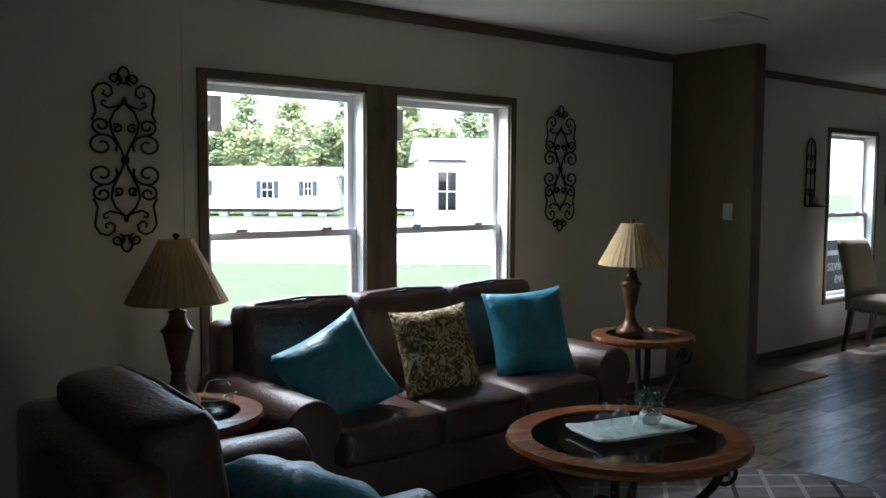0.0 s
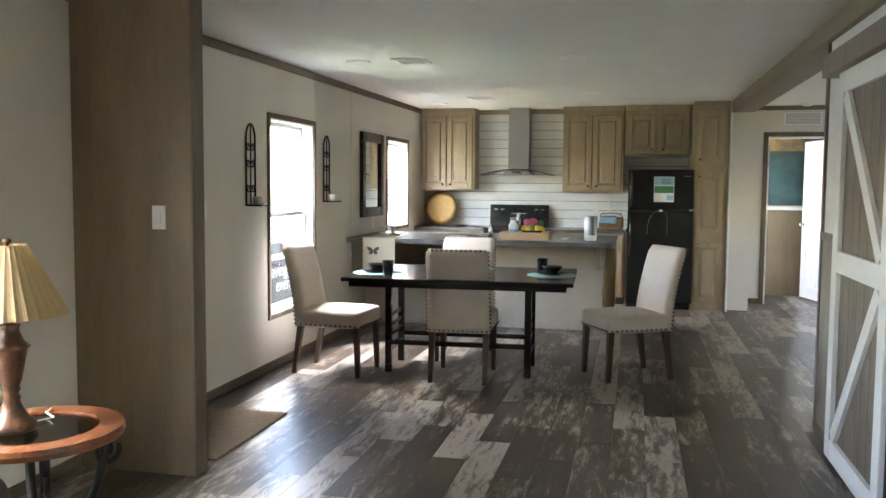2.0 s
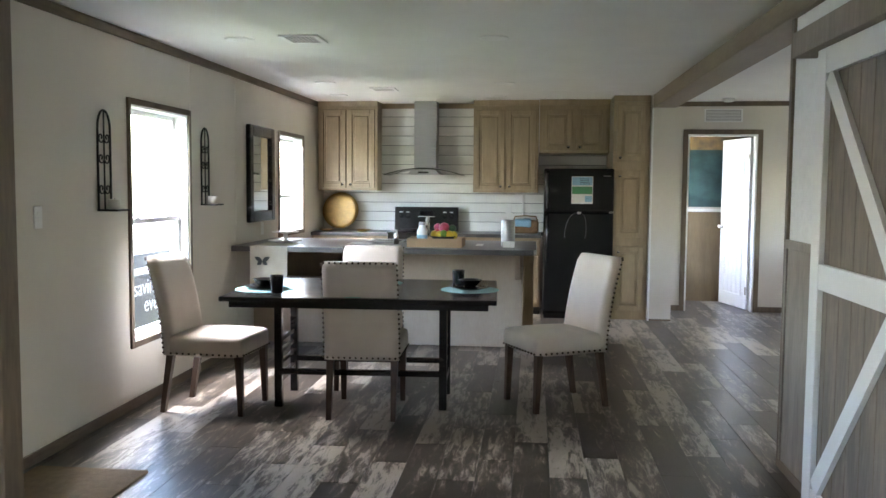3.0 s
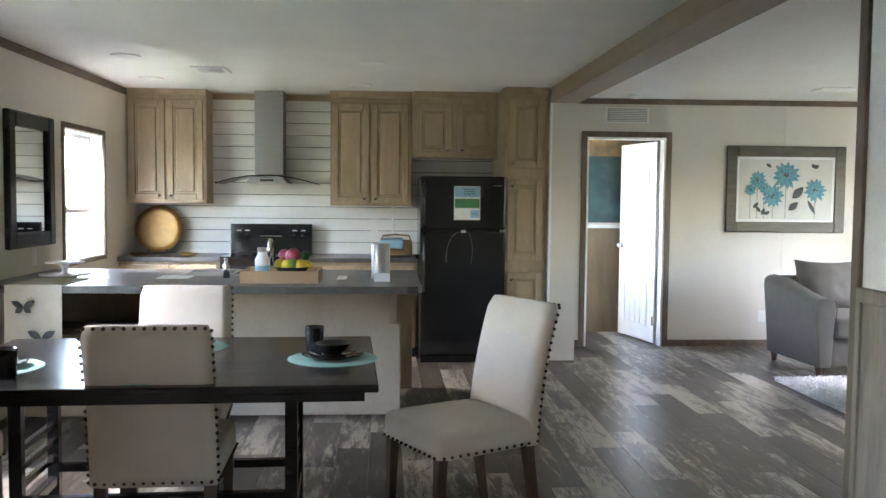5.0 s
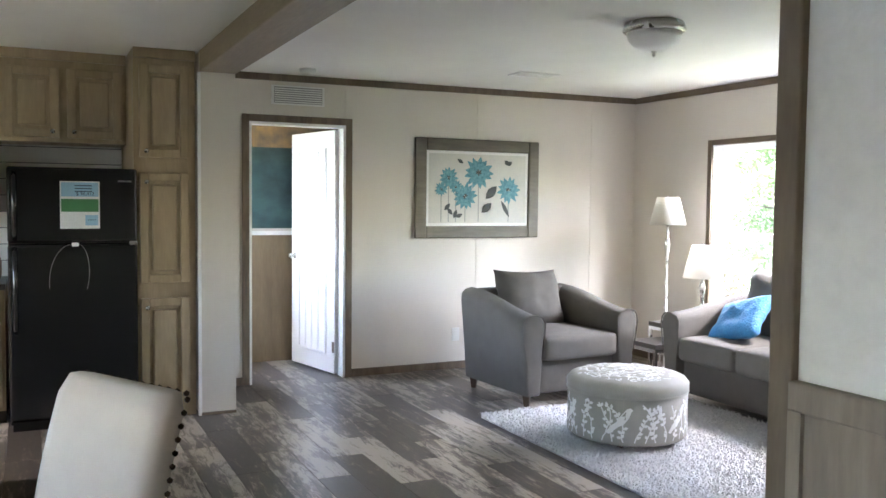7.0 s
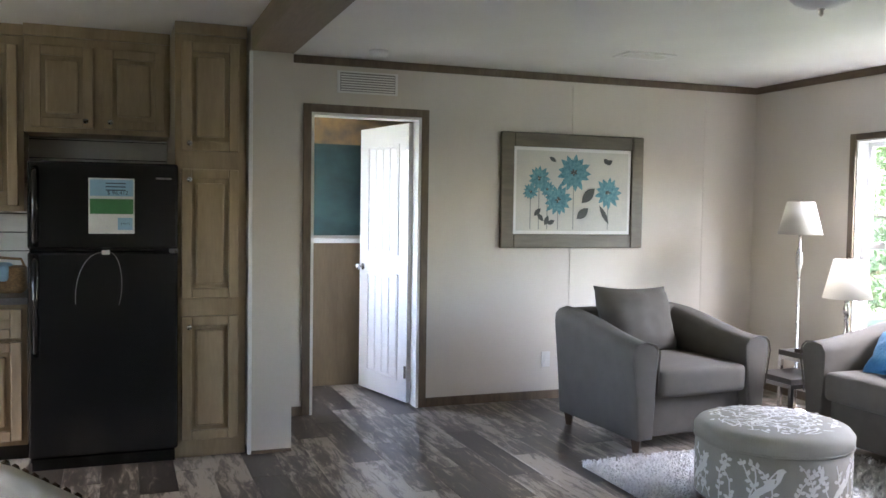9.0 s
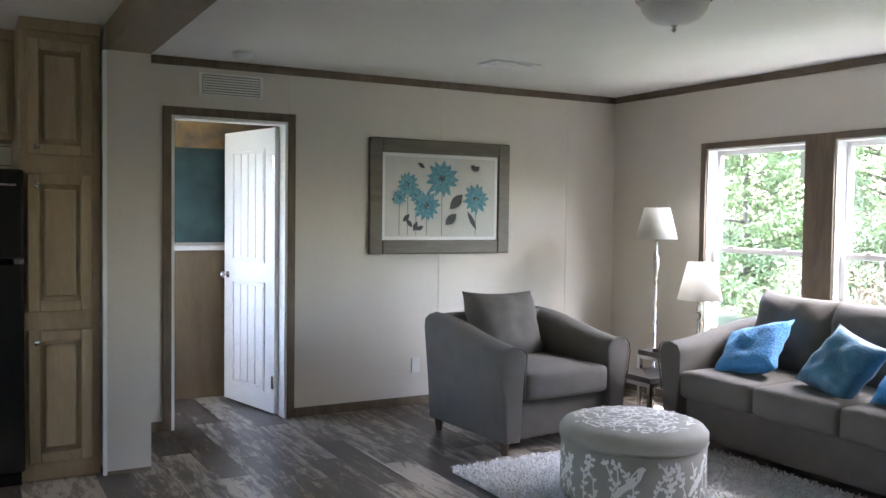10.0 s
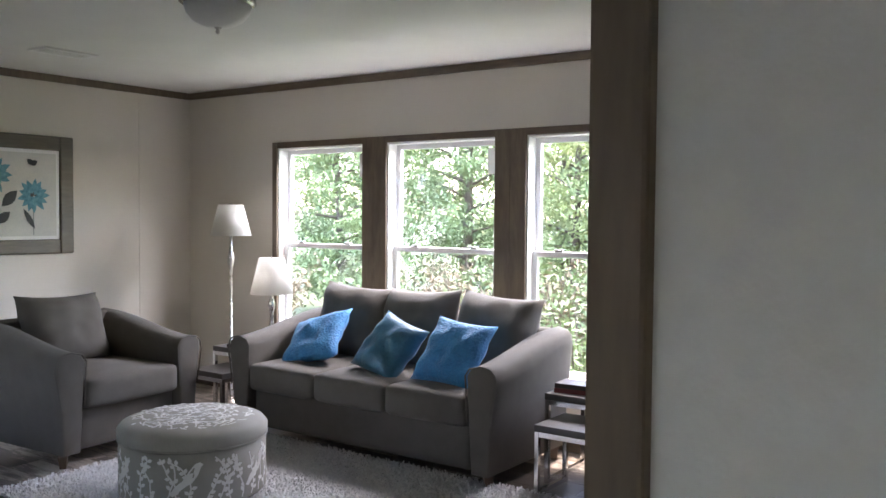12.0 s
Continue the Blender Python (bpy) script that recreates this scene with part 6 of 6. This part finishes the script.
M_bark = mat("bark", (0.12, 0.085, 0.06), (0.05, 0.038, 0.03), 0.9, scale=10, stretch=(1, 1, 0.2), fine=30, bump=0.9)
M_needle = mat("foliage_green", (0.24, 0.30, 0.13), (0.12, 0.17, 0.075), 0.7, scale=0.9, fine=6, bump=0)
M_needle2 = mat("foliage_yellow", (0.34, 0.37, 0.16), (0.19, 0.23, 0.10), 0.7, scale=0.9, fine=6, bump=0)
M_brush = mat("dry_brush", (0.24, 0.17, 0.10), (0.12, 0.09, 0.055), 0.8, scale=1.5, fine=8, bump=0)
fixed(part("ground", B(-350, 350, -350, 350, GZ - 0.5, GZ), M_grass), "green lawn reaching to the horizon", "ground")
CB = pose(0, 0, 0, 0, 0, -39.9)
g = part("road", B(-90, 90, 25, 58, GZ - 0.2, GZ + 0.01), M_gravel)
g.matrix_world = CB
fixed(g, "pale gravel lot", "road")


def house(m, length, deep, eave, rise, windows, label, door_gap=0.0):
    """A plain manufactured home; its long front faces local -y."""
    h = thing("mobile_home", m, label, "house", "homes across the lot")
    hl = length / 2
    part("wall", B(-hl, hl, 0, deep, door_gap, eave), M_siding, h)
    part("roof", prism([(-0.35, eave), (deep + 0.35, eave), (deep + 0.3, eave + 0.12), (deep / 2, eave + rise), (-0.35, eave + 0.12)], 0, -hl - 0.3, hl + 0.3), M_roof, h, "pale grey shingle roof")
    part("fascia", B(-hl - 0.3, hl + 0.3, -0.40, -0.355, eave - 0.02, eave + 0.16), M_siding, h)
    for x, w, z0, z1, sh in windows:
        f = part("window", B(x - w / 2, x + w / 2, -0.05, -0.001, z0, z1), M_white, h)
        for iz in (0, 1):
            for ix in (0, 1):
                pw, ph = (w - 0.18) / 2, (z1 - z0 - 0.18) / 2
                x0, q0 = x - w / 2 + 0.06 + ix * (pw + 0.06), z0 + 0.06 + iz * (ph + 0.06)
                part("pane", B(x0, x0 + pw, -0.06, -0.051, q0, q0 + ph), M_blackglass, f)
        if sh:
            for s in (-1, 1):
                xc = x + s * (w / 2 + 0.2)
                part("shutter", B(xc - 0.17, xc + 0.17, -0.04, -0.001, z0, z1), M_shutter, h, "dark shutter")
    if door_gap:
        for x in np.linspace(-hl + 1, hl - 1, 7):
            part("pier", B(x - 0.3, x + 0.3, 0.2, 0.8, 0, door_gap - 0.25), M_gravel, h)
        part("chassis", B(-hl + 0.2, hl - 0.2, 0.3, deep - 0.3, door_gap - 0.25, door_gap), M_gap, h, "dark steel chassis")
    return h


def ahead(depth, side):
    return depth * 0.6414 + side * 0.7672, depth * 0.7672 - side * 0.6414


for depth, side, ln, wins in ((64, -14.5, 13, [(-3.2, 0.5, 1.5, 2.6, True), (1.5, 0.9, 1.3, 2.6, True), (4.5, 0.6, 1.5, 2.6, True)]), (67, -1, 12, [(-4, 0.9, 1.4, 2.6, True), (2, 0.9, 1.4, 2.6, True)]), (66, -30, 14, [(3, 0.9, 1.4, 2.6, True)])):
    house(pose(*ahead(depth, side), GZ, 0, 0, -39.9), ln, 4.5, 3.0, 0.7, wins, "white manufactured home on piers with dark shutters", 0.55)
hh = house(pose(*ahead(40, 3.9), GZ, 0, 0, -39.9 + 6), 9.6, 6, 3.5, 1.1, [(-3.75, 0.95, 1.1, 2.95, False)], "white manufactured home with a grid window and awning")
part("awning", prism([(-0.05, 3.45), (-0.05, 3.38), (-0.85, 2.95), (-0.85, 3.0)], 0, -4.6, -2.9), M_roof, hh, "small grey awning")


def tree(m, h, r, seed, leaf, n, mtl, label, lowest=0.3, pine=False, lw=0.28):
    rg = random.Random(seed)
    t = thing("tree", m, label, "tree", "trees behind the lot")
    top = Vector((rg.uniform(-0.3, 0.3), rg.uniform(-0.3, 0.3), h * 0.93))
    part("trunk", tube([(0, 0, -0.05), tuple(top * 0.35), tuple(top * 0.7), tuple(top)], [h * 0.022, h * 0.016, h * 0.009, h * 0.002], seg=8), M_bark, t, smooth=True)
    bm = bmesh.new()
    vs, fs = [], []
    clumps = []
    for k in range(30):
        f = lowest + (0.97 - lowest) * (k + rg.random()) / 30
        a = k * 2.4 + rg.uniform(-0.5, 0.5)
        g = (f - lowest) / (1 - lowest)
        reach = r * ((1 - g) ** 0.7 * 0.85 + 0.12 if pine else math.sin(math.pi * (0.15 + 0.8 * g)) ** 0.7) * rg.uniform(0.55, 1.1)
        p0 = top * f
        p1 = p0 + Vector((math.cos(a) * reach, math.sin(a) * reach, reach * rg.uniform(0.0, 0.35)))
        tube([tuple(p0), tuple(p0.lerp(p1, 0.5) + Vector((0, 0, reach * 0.06))), tuple(p1)], [h * 0.006, h * 0.004, h * 0.001], bm, 5)
        for q in range(4):
            clumps.append((p0.lerp(p1, 0.45 + 0.18 * q), r * rg.uniform(0.12, 0.25)))
    part("limbs", bm, M_bark, t)
    for i in range(n):
        c, cr_ = clumps[rg.randrange(len(clumps))]
        p = c + Vector((rg.gauss(0, 1), rg.gauss(0, 1), rg.gauss(0, 0.7))) * cr_ * 0.6
        u = Vector((rg.gauss(0, 1), rg.gauss(0, 1), rg.gauss(0, 1))).normalized()
        v = u.orthogonal().normalized()
        w = leaf * rg.uniform(0.6, 1.3)
        k = len(vs)
        vs += [tuple(p - u * w), tuple(p + v * w * lw), tuple(p + u * w), tuple(p - v * w * lw)]
        fs.append((k, k + 1, k + 2, k + 3))
    me = bpy.data.meshes.new("crown")
    me.from_pydata(vs, [], fs)
    me.materials.append(mtl)
    ob = new("crown", me)
    ob.parent = t
    tagged(ob, kind="stuff")
    return t


rg = random.Random(12)
for i in range(28):
    side = -38 + 1.95 * i + rg.uniform(-1, 1)
    depth = rg.uniform(80, 95)
    hgt = rg.uniform(8, 11) if i % 3 else rg.uniform(11, 13.5)
    if side > 5:
        hgt *= 0.8
    tree(pose(*ahead(depth, side), GZ), hgt, hgt * 0.33, 40 + i, 0.20, 9000, M_needle if i % 2 else M_needle2, "tall green pine behind the homes" if not i % 3 else "broad green leafy tree behind the homes", 0.18, not i % 3, 0.4)
bt = thing("bare_tree", pose(*ahead(50, -5.2), GZ), "leafless small tree with thin pale twigs", "tree")
bm = bmesh.new()
for k in range(16):
    a = rg.uniform(0, 6.28)
    l = rg.uniform(1.8, 3.4)
    tube([(0, 0, 0.2), (math.cos(a) * 0.3, math.sin(a) * 0.3, 1.2), (math.cos(a) * l * 0.45, math.sin(a) * l * 0.45, 1.0 + l * 0.75)], [0.05, 0.03, 0.008], bm, 5)
part("branches", bm, M_bark, bt)
part("trunk", tube([(0, 0, -0.02), (0, 0, 0.4)], 0.08), M_bark, bt)
# woods behind the south windows
for i in range(17):
    x = 3.0 + 1.35 * i + rg.uniform(-0.5, 0.5)
    y = -rg.uniform(13, 17) if i % 2 else -rg.uniform(18, 25)
    hgt = rg.uniform(5.0, 7.0) if i % 2 else rg.uniform(9, 12)
    tree(pose(x, y, GZ), hgt, hgt * 0.32, 90 + i, 0.07 if i % 2 else 0.10, 13000, M_needle if i % 3 else M_needle2, "green leafy tree outside the window", 0.08, i % 4 == 0, 0.35)
for i in range(26):
    x, y = 2.5 + 0.72 * i + rg.uniform(-0.3, 0.3), -rg.uniform(7.6, 10.5)
    b = thing("bush", pose(x, y, GZ), "dry brown and green undergrowth bush", "bush", "undergrowth")
    bm = bmesh.new()
    vs, fs = [], []
    for k in range(40):
        a, l = rg.uniform(0, 6.28), rg.uniform(0.6, 1.7)
        p1 = Vector((math.cos(a) * l * 0.5, math.sin(a) * l * 0.5, l))
        tube([(0, 0, 0), tuple(p1 * 0.5 + Vector((0, 0, 0.1))), tuple(p1)], [0.014, 0.009, 0.003], bm, 4)
        for q in range(60):
            p = p1 * rg.uniform(0.3, 1.05) + Vector((rg.gauss(0, 0.1), rg.gauss(0, 0.1), rg.gauss(0, 0.1)))
            u = Vector((rg.gauss(0, 1), rg.gauss(0, 1), rg.gauss(0, 1))).normalized()
            v = u.orthogonal().normalized()
            n_ = len(vs)
            w = rg.uniform(0.03, 0.06)
            vs += [tuple(p - u * w), tuple(p + v * w * 0.35), tuple(p + u * w), tuple(p - v * w * 0.35)]
            fs.append((n_, n_ + 1, n_ + 2, n_ + 3))
    part("stems", bm, M_bark, b)
    me = bpy.data.meshes.new("leaves")
    me.from_pydata(vs, [], fs)
    me.materials.append(M_brush if i % 2 else M_needle)
    ob = new("leaves", me)
    ob.parent = b
    tagged(ob, kind="stuff")


# ---- floor planks ----
def floor_mat(name, island):
    m = bpy.data.materials.new(name)
    m.use_nodes = True
    nt = m.node_tree
    n, l = nt.nodes, nt.links
    b = n["Principled BSDF"]
    if island:
        rnd = n.new("ShaderNodeNewGeometry").outputs["Random Per Island"]
    else:
        rnd = n.new("ShaderNodeObjectInfo").outputs["Random"]
    tc = n.new("ShaderNodeNewGeometry")
    mp = n.new("ShaderNodeMapping")
    mp.inputs["Scale"].default_value = (2.6, 14.0, 1.0)
    l.new(tc.outputs["Position"], mp.inputs["Vector"])
    ad = n.new("ShaderNodeVectorMath")
    ad.operation = "MULTIPLY_ADD"
    ad.inputs[1].default_value = (61.0, 47.0, 0)
    l.new(rnd, ad.inputs[0])
    l.new(mp.outputs["Vector"], ad.inputs[2])
    n1 = n.new("ShaderNodeTexNoise")
    n1.inputs["Scale"].default_value, n1.inputs["Detail"].default_value, n1.inputs["Distortion"].default_value, n1.inputs["Roughness"].default_value = 1.9, 9, 0.7, 0.75
    l.new(ad.outputs[0], n1.inputs["Vector"])
    n2 = n.new("ShaderNodeTexNoise")
    n2.inputs["Scale"].default_value, n2.inputs["Detail"].default_value = 0.55, 3
    l.new(ad.outputs[0], n2.inputs["Vector"])
    # worn pale streaks, more of them on some planks
    mr = n.new("ShaderNodeMapRange")
    mr.inputs["From Min"].default_value, mr.inputs["From Max"].default_value = 0.0, 1.0
    mr.inputs["To Min"].default_value, mr.inputs["To Max"].default_value = -0.13, 0.13
    l.new(rnd, mr.inputs["Value"])
    a1 = n.new("ShaderNodeMath")
    l.new(n1.outputs["Fac"], a1.inputs[0])
    l.new(mr.outputs["Result"], a1.inputs[1])
    a2 = n.new("ShaderNodeMath")
    a2.operation = "MULTIPLY_ADD"
    a2.inputs[1].default_value = 0.55
    l.new(n2.outputs["Fac"], a2.inputs[0])
    l.new(a1.outputs[0], a2.inputs[2])
    r = n.new("ShaderNodeValToRGB")
    r.color_ramp.elements[0].position, r.color_ramp.elements[0].color = 0.72, (0.045, 0.035, 0.027, 1)
    r.color_ramp.elements[1].position, r.color_ramp.elements[1].color = 0.98, (0.35, 0.305, 0.25, 1)
    e = r.color_ramp.elements.new(0.85)
    e.color = (0.112, 0.089, 0.067, 1)
    a3 = n.new("ShaderNodeMath")
    a3.operation = "MULTIPLY_ADD"
    a3.inputs[1].default_value, a3.inputs[2].default_value = 1.45, -0.31
    l.new(a2.outputs[0], a3.inputs[0])
    l.new(a3.outputs[0], r.inputs["Fac"])
    l.new(r.outputs["Color"], b.inputs["Base Color"])
    rr = n.new("ShaderNodeMapRange")
    rr.inputs["To Min"].default_value, rr.inputs["To Max"].default_value = 0.22, 0.42
    l.new(n1.outputs["Fac"], rr.inputs["Value"])
    l.new(rr.outputs["Result"], b.inputs["Roughness"])
    bp = n.new("ShaderNodeBump")
    bp.inputs["Strength"].default_value, bp.inputs["Distance"].default_value = 0.12, 0.004
    l.new(n1.outputs["Fac"], bp.inputs["Height"])
    l.new(bp.outputs["Normal"], b.inputs["Normal"])
    return m


M_plank, M_plankfar = floor_mat("vinyl_plank", False), floor_mat("vinyl_plank_far", True)
fl = thing("floor", pose(0, 0, 0), "grey-brown weathered wood-look vinyl plank floor", "floor", kind="structure")
PL, PW = 0.92, 0.185


def plank_mesh(bm, x0, x1, y0, y1):
    e, t = 0.0012, 0.0015
    a = [bm.verts.new(c) for c in ((x0, y0, -0.006), (x1, y0, -0.006), (x1, y1, -0.006), (x0, y1, -0.006))]
    m_ = [bm.verts.new(c) for c in ((x0, y0, -t), (x1, y0, -t), (x1, y1, -t), (x0, y1, -t))]
    b = [bm.verts.new(c) for c in ((x0 + e, y0 + e, 0), (x1 - e, y0 + e, 0), (x1 - e, y1 - e, 0), (x0 + e, y1 - e, 0))]
    bm.faces.new(b)
    for lo, hi in ((a, m_), (m_, b)):
        for i in range(4):
            bm.faces.new((lo[i], lo[(i + 1) % 4], hi[(i + 1) % 4], hi[i]))


bm = bmesh.new()
plank_mesh(bm, 0, PL - 0.0006, 0, PW - 0.0006)
pm = bpy.data.meshes.new("plank")
bm.to_mesh(pm)
bm.free()
pm.materials.append(M_plank)
rest = bmesh.new()
near = 0
row = 0
y = SOUTH
while y < NORTH:
    x = WEST - 0.15 - PL * ((row * 0.37) % 1)
    y1 = min(y + PW, NORTH)
    while x < EAST + 0.95:
        x1 = min(x + PL, EAST + 0.95)
        if near < 300 and x > 4.6 and x1 < 12.4 and -2.2 < y < 3.5 and x1 - x > PL - 0.001 and y1 - y > PW - 0.001:
            ob = new("plank", pm)
            ob.parent = fl
            ob.location = (x, y, 0)
            near += 1
        else:
            plank_mesh(rest, max(x, WEST), x1 - 0.0006, y, y1 - 0.0006)
        x += PL
    y += PW
    row += 1
tagged(part("far_planks", rest, M_plankfar, fl), kind="stuff")
